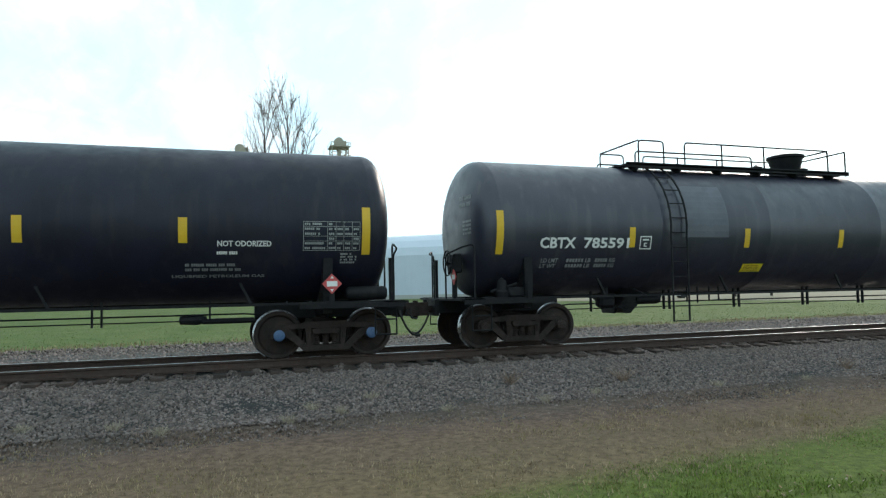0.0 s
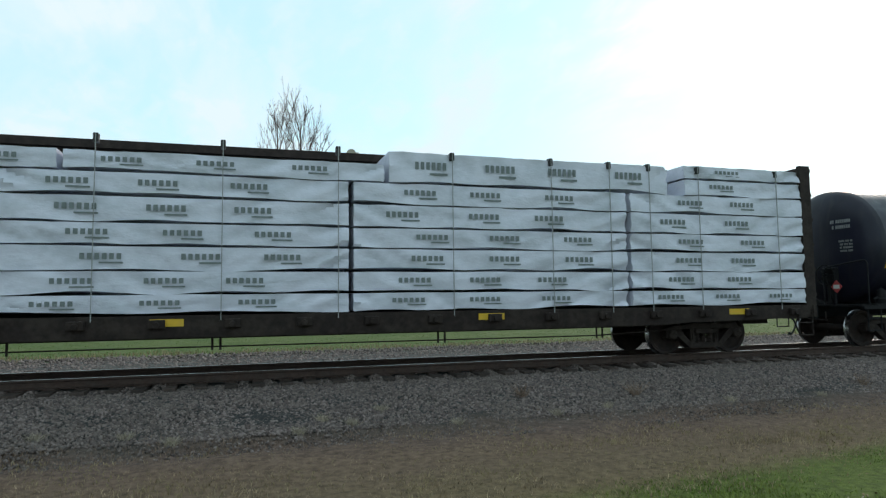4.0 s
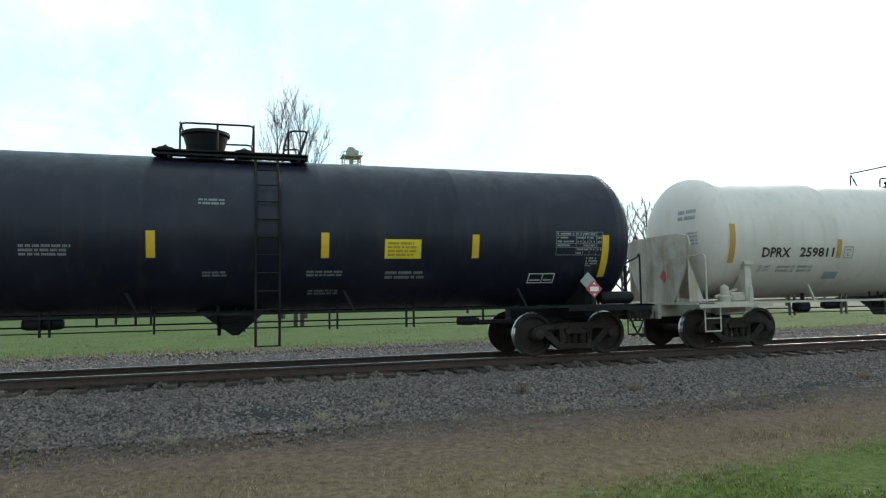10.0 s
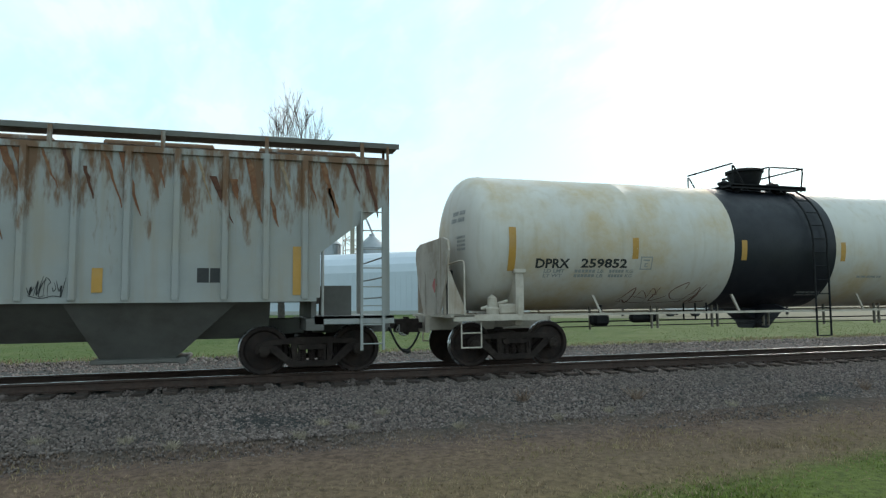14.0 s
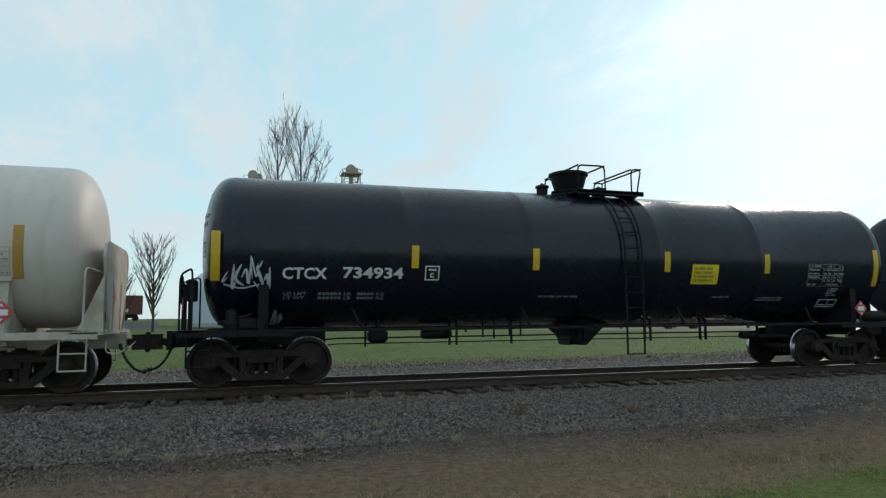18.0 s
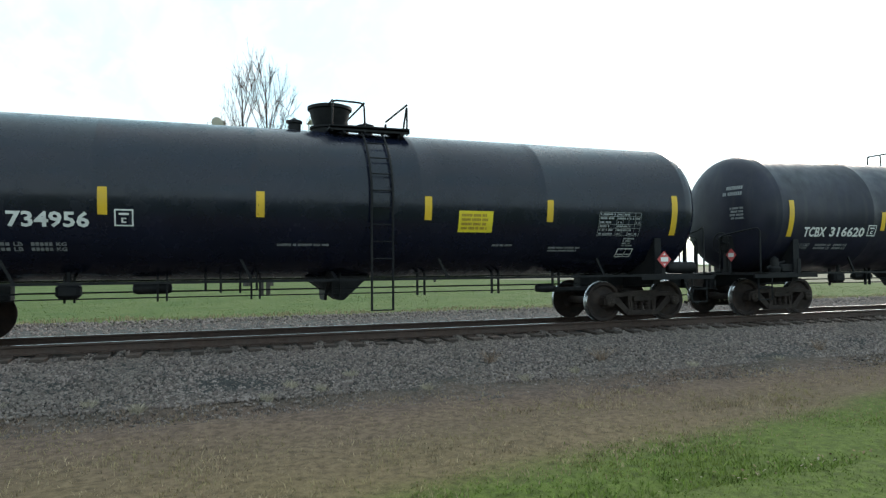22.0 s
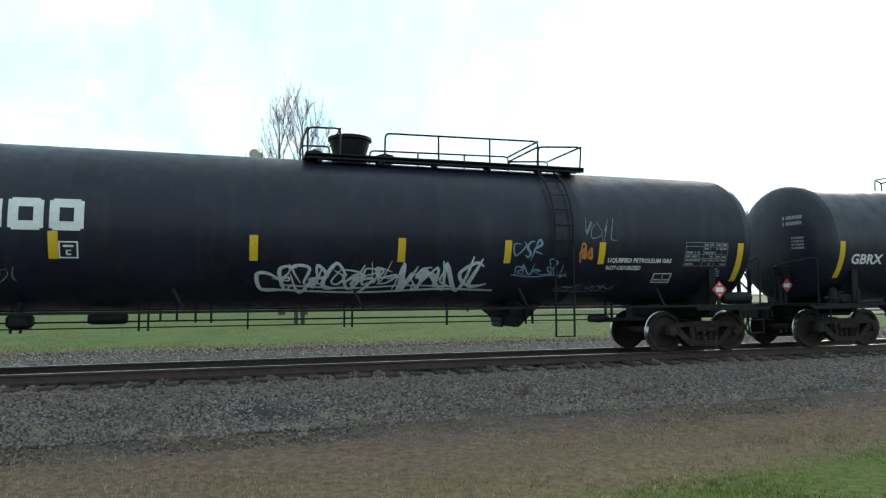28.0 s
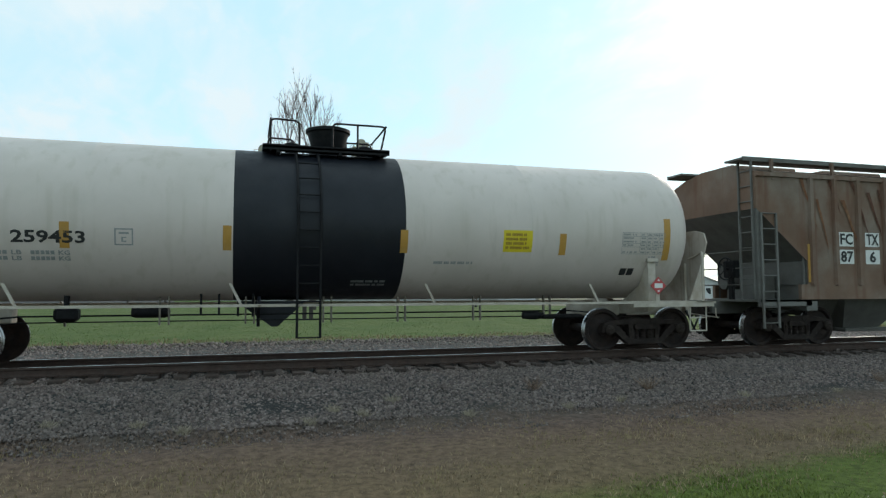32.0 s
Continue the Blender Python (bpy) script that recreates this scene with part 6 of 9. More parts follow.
dim_print = surface("grey_green_print", (0.16, 0.19, 0.19), 0.6, vary=0.3, scale=10)
# spacer wood with the shade of the gaps put into its colour
spacer_shade = surface("shadowed_spacer_wood", (0.10, 0.075, 0.05), 0.9, vary=0.3, scale=5)
pale_blue = surface("pale_blue_primer", (0.42, 0.47, 0.55), 0.6, vary=0.12, scale=4)
logo_slate = surface("slate_logo_paint", (0.075, 0.10, 0.13), 0.6, vary=0.2, scale=4, dirt=(0.25, 0.26, 0.26), dirt_amount=0.4, dirt_scale=2)
logo_pale = surface("faded_logo_paint", (0.26, 0.30, 0.32), 0.6, vary=0.2, scale=4, dirt=(0.36, 0.36, 0.35), dirt_amount=0.6, dirt_scale=2)
old_patch = surface("pale_repainted_patch", (0.36, 0.34, 0.29), 0.6, vary=0.15, scale=4, dirt=(0.24, 0.19, 0.13), dirt_amount=0.5, dirt_scale=2)
spray_white = surface("white_spray", (0.52, 0.55, 0.58), 0.7, vary=0.35, scale=16)
spray_dim = surface("thin_grey_spray", (0.16, 0.18, 0.20), 0.75, vary=0.4, scale=16)
spray_pink = surface("magenta_spray", (0.50, 0.07, 0.17), 0.7, vary=0.25, scale=12)
spray_rose = surface("pale_pink_spray", (0.50, 0.24, 0.30), 0.75, vary=0.3, scale=12)
spray_red = surface("dull_red_spray", (0.19, 0.085, 0.07), 0.75, vary=0.3, scale=12)
spray_violet = surface("violet_spray", (0.26, 0.22, 0.52), 0.65, vary=0.25, scale=6, dirt=(0.42, 0.24, 0.50), dirt_amount=0.6, dirt_scale=2)
spray_crimson = surface("crimson_spray", (0.52, 0.10, 0.20), 0.65, vary=0.2, scale=6, dirt=(0.62, 0.22, 0.34), dirt_amount=0.5, dirt_scale=2)
spray_green = surface("lime_spray", (0.20, 0.42, 0.06), 0.65, vary=0.3, scale=6, dirt=(0.45, 0.50, 0.08), dirt_amount=0.6, dirt_scale=2)
spray_soot = surface("thin_red_and_black_spray", (0.21, 0.125, 0.105), 0.8, vary=0.5, scale=5, dirt=(0.10, 0.09, 0.085), dirt_amount=0.8, dirt_scale=2.5)
spray_rust = surface("faded_rust_red_spray", (0.22, 0.09, 0.065), 0.8, vary=0.5, scale=6, dirt=(0.25, 0.2, 0.17), dirt_amount=0.5, dirt_scale=3)
spray_teal = surface("dark_teal_spray", (0.03, 0.17, 0.14), 0.65, vary=0.3, scale=8)
spray_black = surface("black_spray", (0.015, 0.015, 0.02), 0.6, vary=0.2)
spray_blue = surface("pale_blue_spray", (0.16, 0.26, 0.36), 0.65, vary=0.3, scale=8)
spray_orange = surface("orange_spray", (0.55, 0.17, 0.03), 0.65, vary=0.3, scale=8)
logo_black = surface("faded_black_logo", (0.035, 0.035, 0.037), 0.65, vary=0.3, scale=6)
logo_blue = surface("dark_blue_panel", (0.035, 0.045, 0.09), 0.65, vary=0.3, scale=5, dirt=(0.12, 0.10, 0.10), dirt_amount=0.5, dirt_scale=2)

# ---------------------------------------------------------------- the train
# places of the couplings along the train, metres from the camera's foot at the clip's start
JOIN = [-16.4, 3.96, 24.64, 42.64, 67.24, 91.84, 112.2, 132.33, 145.39, 165.86, 186.62, 205.04, 223.16, 241.76, 259.78, 278.39, 296.93, 315.02, 333.7,
        352.43, 370.77, 389.25, 407.79, 426.23, 444.81, 463.11, 481.33, 500.05, 520.8, 541.6, 562.07, 582.32, 600.64, 618.64, 636.71, 654.9]
CARS = []


# small moves of the two trucks of some cars, rear and front
TRUCKS = {12: (-0.12, -0.12), 2: (-0.13, -0.13), 5: (0.1, 0.1), 10: (-0.1, -0.15), 11: (-0.1, 0.06), 20: (0.14, -0.12), 21: (0.15, -0.13), 22: (0.0, -0.08), 23: (-0.15, -0.2), 24: (-0.18, -0.08), 25: (-0.09, 0.15), 27: (-0.2, 0.0), 30: (0.05, -0.08), 31: (-0.1, -0.1)}


def middle(i, shift=0.0):
    return (JOIN[i] + JOIN[i + 1]) / 2 + shift


LONG_RAILS = [[(-4.9, -0.12), (-4.9, 0.55), (-4.2, 0.55), (-4.2, -0.05)], [(-5.0, 0.0), (-5.0, 0.28), (-1.6, 0.28), (-1.6, 0.0)], [(-3.6, -0.05), (-3.6, 0.55), (0.9, 0.55), (0.9, -0.1)], [(-2.5, -0.05), (-2.5, 0.55)], [(-1.2, 0.0), (-1.2, 0.55)],
              [(1.5, -0.1), (1.5, 0.55)]]
LONG_CROSS = [(-4.9, 0.55), (1.5, 0.55), (0.9, 0.55)]
SHORT_RAILS = [[(-1.45, -0.12), (-1.45, 0.56), (-1.12, 0.56), (-1.12, -0.1)], [(-0.46, -0.1), (-0.46, 0.56), (1.10, 0.56), (0.95, -0.12)], [(0.35, -0.1), (0.35, 0.56)]]
SHORT_CROSS = [(-1.45, 0.56), (1.10, 0.56)]
B_RAILS = [[(-1.2, -0.12), (-1.2, 0.52), (-0.65, 0.5), (-0.65, -0.1)], [(0.0, -0.1), (0.0, 0.5), (1.08, 0.5), (0.95, -0.12)], [(0.5, -0.1), (0.5, 0.5)]]
BAND_RAILS = [[(-0.75, -0.1), (-0.75, 0.55), (0.4, 0.55), (0.4, -0.1)], [(0.95, -0.1), (0.95, 0.52), (1.6, 0.55), (1.5, -0.12)]]
BAND_CROSS = [(-0.75, 0.55), (1.6, 0.55)]

def flipped(rails):
    return [[(-a, h) for a, h in line] for line in rails]


def long_tank(i, shift=0.0, flip=False, **more):
    """A 20 metre pressure tank car with a long valve platform."""
    s = -1 if flip else 1
    du = more.pop("du", 0.35 * s)
    spec = dict(seed=100 + i, x=middle(i, shift), L=JOIN[i + 1] - JOIN[i], paint=black_paint, end_gap=0.75, head=0.66, dome=du,
                platform=tuple(sorted((du - 5.25 * s, du + 1.6 * s))), rails=flipped(LONG_RAILS) if flip else LONG_RAILS, crossbars=flipped([LONG_CROSS])[0] if flip else LONG_CROSS, ladder=du - 4.75 * s,
                stripes=[(u, 2.14, 2.58) for u in (-5.7, -2.7, 0.4, 3.4, 6.1)], struts=5,
                tables=[(7.5, 2.08, 1.1, 0.5)], bars=[(-7.95, 1.84, 2.1, 0.2, 2, dim_letter)], frames=[(-5.55, 2.08)], consol=[(6.9, 1.62, 0.42)],
                label="black tank car with a long railed platform, in a moving train", group="tank cars")
    spec.update(more)
    spec["trucks"] = TRUCKS.get(i, (0, 0))
    CARS.append(tank_car(spec))


def short_tank(i, shift=0.0, **more):
    """An 18 metre pressure tank car with a short valve platform."""
    du = more.pop("du", 0.43)
    spec = dict(seed=100 + i, x=middle(i, shift), L=JOIN[i + 1] - JOIN[i], paint=black_paint, end_gap=0.80, head=0.76, dome=du, platform=(du - 1.65, du + 1.05), rails=SHORT_RAILS, crossbars=SHORT_CROSS,
                ladder=du - 1.0, stripes=[(u, 2.13, 2.57) for u in (-4.59, -1.54, 1.47, 4.48)],
                tables=[(6.4, 2.2, 1.05, 0.48)], yellow=[(2.72, 2.12, 0.67, 0.36)], bars=[(-6.86, 1.84, 1.9, 0.22, 2, dim_letter), (-3.48, 2.16, 0.8, 0.16, 3, dim_letter), (0.6, 1.62, 0.9, 0.14, 2, dim_letter)],
                frames=[(-4.17, 2.10)], consol=[(5.7, 1.68, 0.42)], label="black tank car with a short top platform, in a moving train")
    spec.update(more)
    spec["trucks"] = TRUCKS.get(i, (0, 0))
    CARS.append(tank_car(spec))


def band_tank(i, text="", shift=0.0, **more):
    """A white tank car with a black middle band, in a moving train."""
    du = more.pop("du", 0.05)
    spec = dict(seed=100 + i, x=middle(i, shift), L=JOIN[i + 1] - JOIN[i], paint=white_paint, iron=white_iron, hanger_iron=tan_iron, end_gap=0.80, head=0.80, dome=du, platform=(du - 0.7, du + 2.3), rails=BAND_RAILS, crossbars=BAND_CROSS,
                R=1.51, zc=2.65, ladder=0.1, band=(-1.62, 1.62), stripe=faded_tape, stripes=[(u, 2.14, 2.57) for u in (-3.94, -1.85, 1.92, 4.9)], shield=True,
                tables=[(6.2, 2.12, 1.05, 0.5)], yellow=[(3.5, 2.12, 0.67, 0.42)], bars=[(-6.6, 1.84, 2.2, 0.22, 2, pale_letter), (0.4, 1.42, 0.8, 0.2, 2, dim_letter), (2.0, 1.84, 0.9, 0.1, 1, pale_letter)],
                marks=[("DPRX", -6.53, 2.14, 0.80, 0.22, black_letter), (text, -5.32, 2.14, 1.12, 0.22, black_letter)],
                blocks=[(6.2, 1.68, 0.19, 0.2, black_letter), (6.42, 1.68, 0.19, 0.2, black_letter)], frames=[(-3.75, 2.12)], frame_mat=pale_letter, head_mat=pale_letter,
                label="white tank car with a black middle band, in a moving train", group="tank cars")
    spec.update(more)
    spec["trucks"] = TRUCKS.get(i, (0, 0))
    CARS.append(tank_car(spec))


long_tank(0, stripes=[(u, 2.19, 2.64) for u in (-5.7, -2.7, 0.1, 2.94, 5.5)], end_stripes=(-8.8, 8.8), tables=[(7.61, 2.06, 1.07, 0.55)], consol=[], marks=[("NOT ODORIZED", 6.08, 2.13, 0.95, 0.11, white_letter), ("LIQUEFIED PETROLEUM GAS", 5.3, 1.57, 1.62, 0.08, dim_letter)], cap="blue", bars=[(5.53, 1.68, 1.0, 0.2, 2, dim_letter), (6.07, 1.97, 0.42, 0.1, 1, white_letter), (-7.95, 1.84, 2.1, 0.2, 2, dim_letter)])
long_tank(1, end_stripes=(-8.92, 8.92), stripes=[(u, 2.12, 2.56) for u in (-5.75, -2.6, 0.3, 3.07, 5.67)], tables=[(7.72, 2.03, 0.99, 0.43)], consol=[], bars=[(5.97, 1.94, 1.22, 0.29, 2, dim_letter), (-7.92, 1.68, 1.85, 0.27, 2, dim_letter)], paint=slate_paint, du=-0.15, dome_shift=0.35, ladder=-4.6, blocks=[(-4.45, 2.35, 1.3, 1.3, slate_patch)], marks=[("CBTX", -8.0, 2.10, 0.85, 0.24, white_letter), ("785591", -6.95, 2.10, 1.13, 0.24, white_letter)], yellow=[(-2.54, 1.56, 0.6, 0.24)], frames=[(-5.55, 2.08)])
short_tank(2, end_stripes=(-7.69, 7.4), stripes=[(u, 2.04, 2.49) for u in (-4.6, -1.51, 1.61, 4.47)], du=-0.73, ladder=0.55, crossbars=[(-0.59, 0.45), (1.04, 0.46), (2.48, 0.46)], rails=[[(-0.59, -0.12), (-0.59, 0.45), (1.04, 0.46), (1.11, -0.12)], [(0.22, -0.12), (0.22, 0.46)], [(1.12, -0.12), (1.76, 0.44), (2.48, 0.46), (2.44, -0.12)]], platform=(-1.37, 1.8), marks=[("PROX", -6.73, 2.06, 0.68, 0.21, dim_letter), ("44394", -5.99, 2.06, 0.86, 0.21, dim_letter)], wordmark=(-6.73, 2.57, 3.6, 0.52, white_letter), yellow=[(1.68, 2.25, 0.78, 0.29)], tables=[(5.99, 2.06, 1.07, 0.55)], frames=[(-4.49, 2.04)], consol=[], bars=[(-6.75, 1.65, 1.41, 0.21, 2, dim_letter)], scrawls=[(-5.23, 1.39, 3.64, 0.84, 9, spray_white, 0.03), (1.24, 1.57, 0.7, 0.45, 3, spray_dim, 0.03), (2.64, 1.53, 0.99, 0.49, 4, spray_white, 0.03), (4.98, 1.6, 0.94, 0.48, 4, spray_dim, 0.03), (6.16, 1.56, 1.44, 0.38, 6, spray_white, 0.03), (5.91, 1.61, 1.35, 0.34, 7, spray_white, 0.03)], paint=slate_paint, cap="blue")
LOW_CUTS, HIGH_CUTS, GAP_CUTS = [(-11.2, -3.2), (-3.15, 5.8), (5.85, 11.2)], [(-11.2, -3.35), (-3.3, 4.05), (4.1, 11.2)], [(-11.2, -2.83), (-2.44, 5.99), (6.54, 11.2)]
LAYERS_A = [(1.11, 1.66, LOW_CUTS), (1.66, 2.2, LOW_CUTS), (2.2, 2.78, GAP_CUTS), (2.78, 3.36, HIGH_CUTS), (3.36, 3.91, HIGH_CUTS), (3.91, 4.46, HIGH_CUTS)]
CARS.append(lumber_car(dict(seed=1, x=middle(3), L=24.6, deck_half=11.5, paint=flat_brown, truck_in=2.18, layers=LAYERS_A, straps=[-10.45, -9.23, -8.0, -6.9, -5.71, -4.58, -3.6, -2.26, -1.2, 0.14, 1.4, 2.51, 3.58, 4.76, 5.7, 6.8, 8.0, 9.2, 10.4],
                            stripes=[-11.1, -10.05, -6.74, -4.82, -1.79, 1.01, 4.21, 5.81, 8.4, 11.0], marks=[("ATW", -7.7, 0.84, 0.55, 0.2, white_letter), ("300", -6.42, 0.86, 0.44, 0.2, white_letter), ("775", -5.6, 0.86, 0.42, 0.2, white_letter)],
                            label="oxide-brown centre-beam flatcar loaded with lumber in white wrap")))
HB = [1.11, 1.47, 1.88, 2.32, 2.73, 3.19, 3.62]
LAYERS_B = [(a, b, [(-11.1, -5.8), (-5.7, 0.2), (0.3, 6.3), (6.42, 11.15)]) for a, b in zip(HB, HB[1:])] + [(3.62, 3.99, [(-11.1, -4.8), (-4.7, 0.9), (7.85, 11.15)]), (3.99, 4.31, [(7.85, 11.15)]), (3.62, 4.26, [(1.0, 7.4)])]
CARS.append(lumber_car(dict(seed=2, x=middle(4), L=24.6, deck_half=11.45, paint=steel_dark, truck_in=2.88, layers=LAYERS_B, straps=[-10.2, -8.0, -6.4, -4.2, -2.1, 0.0, 2.3, 4.5, 5.9, 6.9, 8.2, 10.4], printed=True, spacers=False,
                            stripes=[-9.2, -3.0, 3.1, 9.2], label="grimy centre-beam flatcar stacked with printed white lumber packs")))
long_tank(5, end_stripes=(-8.6, 8.97), stripes=[(u, 1.96, 2.39) for u in (-5.68, -2.62, 0.01, 2.91, 5.48)], du=0.15, ladder=-4.08, crossbars=[(-4.83, 0.54), (1.37, 0.53)], rails=[[(-4.83, -0.12), (-4.83, 0.54), (-4.4, 0.54), (-4.4, -0.12)], [(-3.76, -0.12), (-3.76, 0.54), (1.37, 0.53), (1.35, -0.12)], [(-2.15, -0.12), (-2.15, 0.54)], [(-0.65, -0.12), (-0.65, 0.54)], [(-4.75, 0.2), (-0.65, 0.2)]], platform=(-4.75, 1.6), marks=[("PROX", -7.79, 2.01, 0.63, 0.24, white_letter), ("32544", -6.98, 2.02, 0.87, 0.24, white_letter)], wordmark=(-7.82, 2.39, 3.57, 0.52, white_letter), tables=[], frames=[(-5.26, 2)], consol=[(6.59, 1.66, 0.48)], bars=[(-7.76, 1.69, 1.67, 0.23, 2, dim_letter), (5.75, 2.22, 1.6, 0.15, 1, pale_letter)], blocks=[(2.03, 1.79, 0.8, 0.29, pale_letter), (6.55, 2.03, 0.68, 0.13, dim_letter), (7.74, 2.09, 1.02, 0.5, pale_letter), (6.75, 2.42, 0.92, 0.40, slate_patch), (7.70, 2.64, 1.05, 0.16, slate_patch)], scrawls=[(-2.68, 1.44, 0.74, 0.54, 4, spray_white, 0.04), (-1.51, 1.25, 1.76, 0.88, 8, spray_dim, 0.03), (0.51, 1.33, 1.71, 0.86, 8, spray_dim, 0.03), (3.31, 1.58, 2.07, 0.63, 7, spray_dim, 0.03)])
long_tank(6, shift=0.13, du=0.4, platform=(-0.75, 1.9), rails=[[(-1.36, -0.1), (-1.36, 0.58), (-0.39, 0.58), (-0.39, -0.1)], [(0.18, -0.1), (0.18, 0.55), (1.13, 0.58), (1.1, -0.1)]], crossbars=[(-1.36, 0.58), (1.13, 0.58)], long_rail=(-8.6, 7.9), ladder=None,
          R=1.55, zc=2.59, stripes=[(u, 2.14, 2.58) for u in (-5.74, -3.43, -1.31, 1.49, 4.0, 6.87)], marks=[("GATX", -7.69, 2.37, 0.92, 0.27, white_letter), ("58811", -6.65, 2.37, 0.76, 0.27, white_letter)], yellow=[(4.45, 1.99, 0.75, 0.28)], frames=[(-5.64, 2.36)],
          tables=[(7.6, 1.98, 0.95, 0.62)], bars=[(-7.6, 1.86, 2.6, 0.24, 2, dim_letter), (2.9, 2.55, 0.45, 0.14, 2, white_letter), (2.4, 1.62, 1.0, 0.2, 3, dim_letter)])
car_old = tank_car(dict(seed=7, x=middle(7, 0.1), L=JOIN[8] - JOIN[7], paint=old_white, band_paint=band_white, band=(-1.92, 1.43), iron=dirty_white, end_paint=tan_iron, hanger_iron=steel_dark, R=1.47, zc=2.58, end_gap=0.68, head=0.6, inset=0.36, truck_in=2.2, dome=0.15, dome_r=0.33, dome_paint=old_white,
                        platform=(-1.55, 1.3), rails=[[(-1.6, 0), (-1.6, 0.6), (-1.4, 0.66), (-0.25, 0.62), (-0.25, 0)], [(-1.2, 0), (-1.2, 0.62)], [(0.4, 0.0), (0.4, 0.6), (1.3, 0.62), (0.95, 0.1)]], rail_iron=white_iron, valves=((-1.2, 0.1), (-0.8, 0.13), (0.6, 0.1)),
                        ladder=0.0, ladder_iron=white_iron, seams=[-3.65, 3.27], stripe=faded_tape, end_stripes=(-5.1, 5.07), end_z=(1.70, 2.44), stripes=[(u, 1.99, 2.42) for u in (-3.24, -2.05, 1.24)], struts=3,
                        blocks=[(-4.25, 2.07, 0.93, 0.27, old_patch), (-2.83, 2.61, 0.28, 0.21, placard_white), (2.76, 2.61, 0.26, 0.2, placard_white), (-1.89, 2.1, 0.24, 0.24, pale_letter), (3.39, 1.64, 0.39, 0.2, black_letter), (4.0, 1.77, 0.5, 0.13, placard_white), (3.86, 2.02, 1.12, 0.54, pale_letter)],
                        marks=[("UNVX", -4.11, 2.10, 0.76, 0.22, grime), ("70684", -3.13, 2.09, 0.98, 0.23, black_letter)],
                        bars=[(-4.1, 1.73, 1.63, 0.22, 2, grime), (-1.39, 1.78, 1.02, 0.38, 5, pale_letter), (-1.39, 1.5, 0.7, 0.3, 4, pale_letter), (3.83, 2.62, 1.22, 0.13, 1, grime)], tables=[(3.90, 2.06, 1.05, 0.46)], table_mat=black_letter, yellow=[(2.08, 2.1, 0.70, 0.36)],
                        placard_mat=placard_white, label="weathered white short tank car with rust-brown stains"))
CARS.append(car_old)
for outline in (ring_path(1.85, 1.75, 0.27, 0.42, -60, 280, 12), ring_path(2.45, 1.6, 0.3, 0.28, 0, 360, 12), ring_path(2.95, 1.62, 0.28, 0.26, -40, 320, 12), ring_path(2.85, 1.85, 0.2, 0.16, 0, 360, 10), ring_path(3.25, 1.5, 0.24, 0.2, -90, 200, 10), ring_path(2.6, 1.42, 0.2, 0.13, 0, 360, 10), [(3.0, 2.0), (3.1, 2.15), (3.3, 2.25)], [(1.6, 2.1), (1.9, 2.15), (2.1, 2.22)], [(1.65, 1.75), (2.0, 1.8), (1.85, 1.65), (1.65, 1.72)]):
    bm = bmesh.new()
    stroke(bm, outline, 0.035)
    decal("spray_paint", bm, spray_black, car_old, tank_wrap(1.47, 2.58), -0.1, arc(1.75, 1.47, 2.58) - 1.75, "black sprayed outline")
long_tank(8, end_stripes=(-8.78, 8.63), stripes=[(u, 1.98, 2.42) for u in (-5.51, -2.44, 0.82, 4.41)], du=0.07, ladder=-4.29, crossbars=[(-5.37, 0.48), (1.23, 0.52)], rails=[[(-5.37, -0.12), (-5.37, 0.48), (-4.53, 0.48), (-4.53, -0.12)], [(-3.82, -0.12), (-3.82, 0.52), (1.23, 0.52), (1.23, -0.12)], [(-2.27, -0.12), (-2.27, 0.52)], [(-0.77, -0.12), (-0.77, 0.52)], [(-5.27, 0.2), (-0.77, 0.2)]], platform=(-5.35, 1.4), marks=[("GATX", -7.88, 1.99, 0.85, 0.22, white_letter), ("203287", -6.91, 1.98, 1.12, 0.23, white_letter)], yellow=[(2.38, 1.96, 0.76, 0.27)], tables=[(6.08, 1.63, 1.13, 0.52)], frames=[(-5.26, 1.94)], consol=[], bars=[(-7.84, 1.68, 1.97, 0.23, 2, dim_letter), (-3.2, 1.77, 0.88, 0.12, 1, dim_letter), (-0.69, 1.79, 1.28, 0.1, 1, dim_letter), (-0.39, 2.66, 0.89, 0.09, 1, dim_letter)], scrawls=[(-2.43, 1.3, 1.55, 0.87, 6, spray_dim, 0.03), (4.95, 1.44, 1.22, 0.61, 5, spray_white, 0.03)])
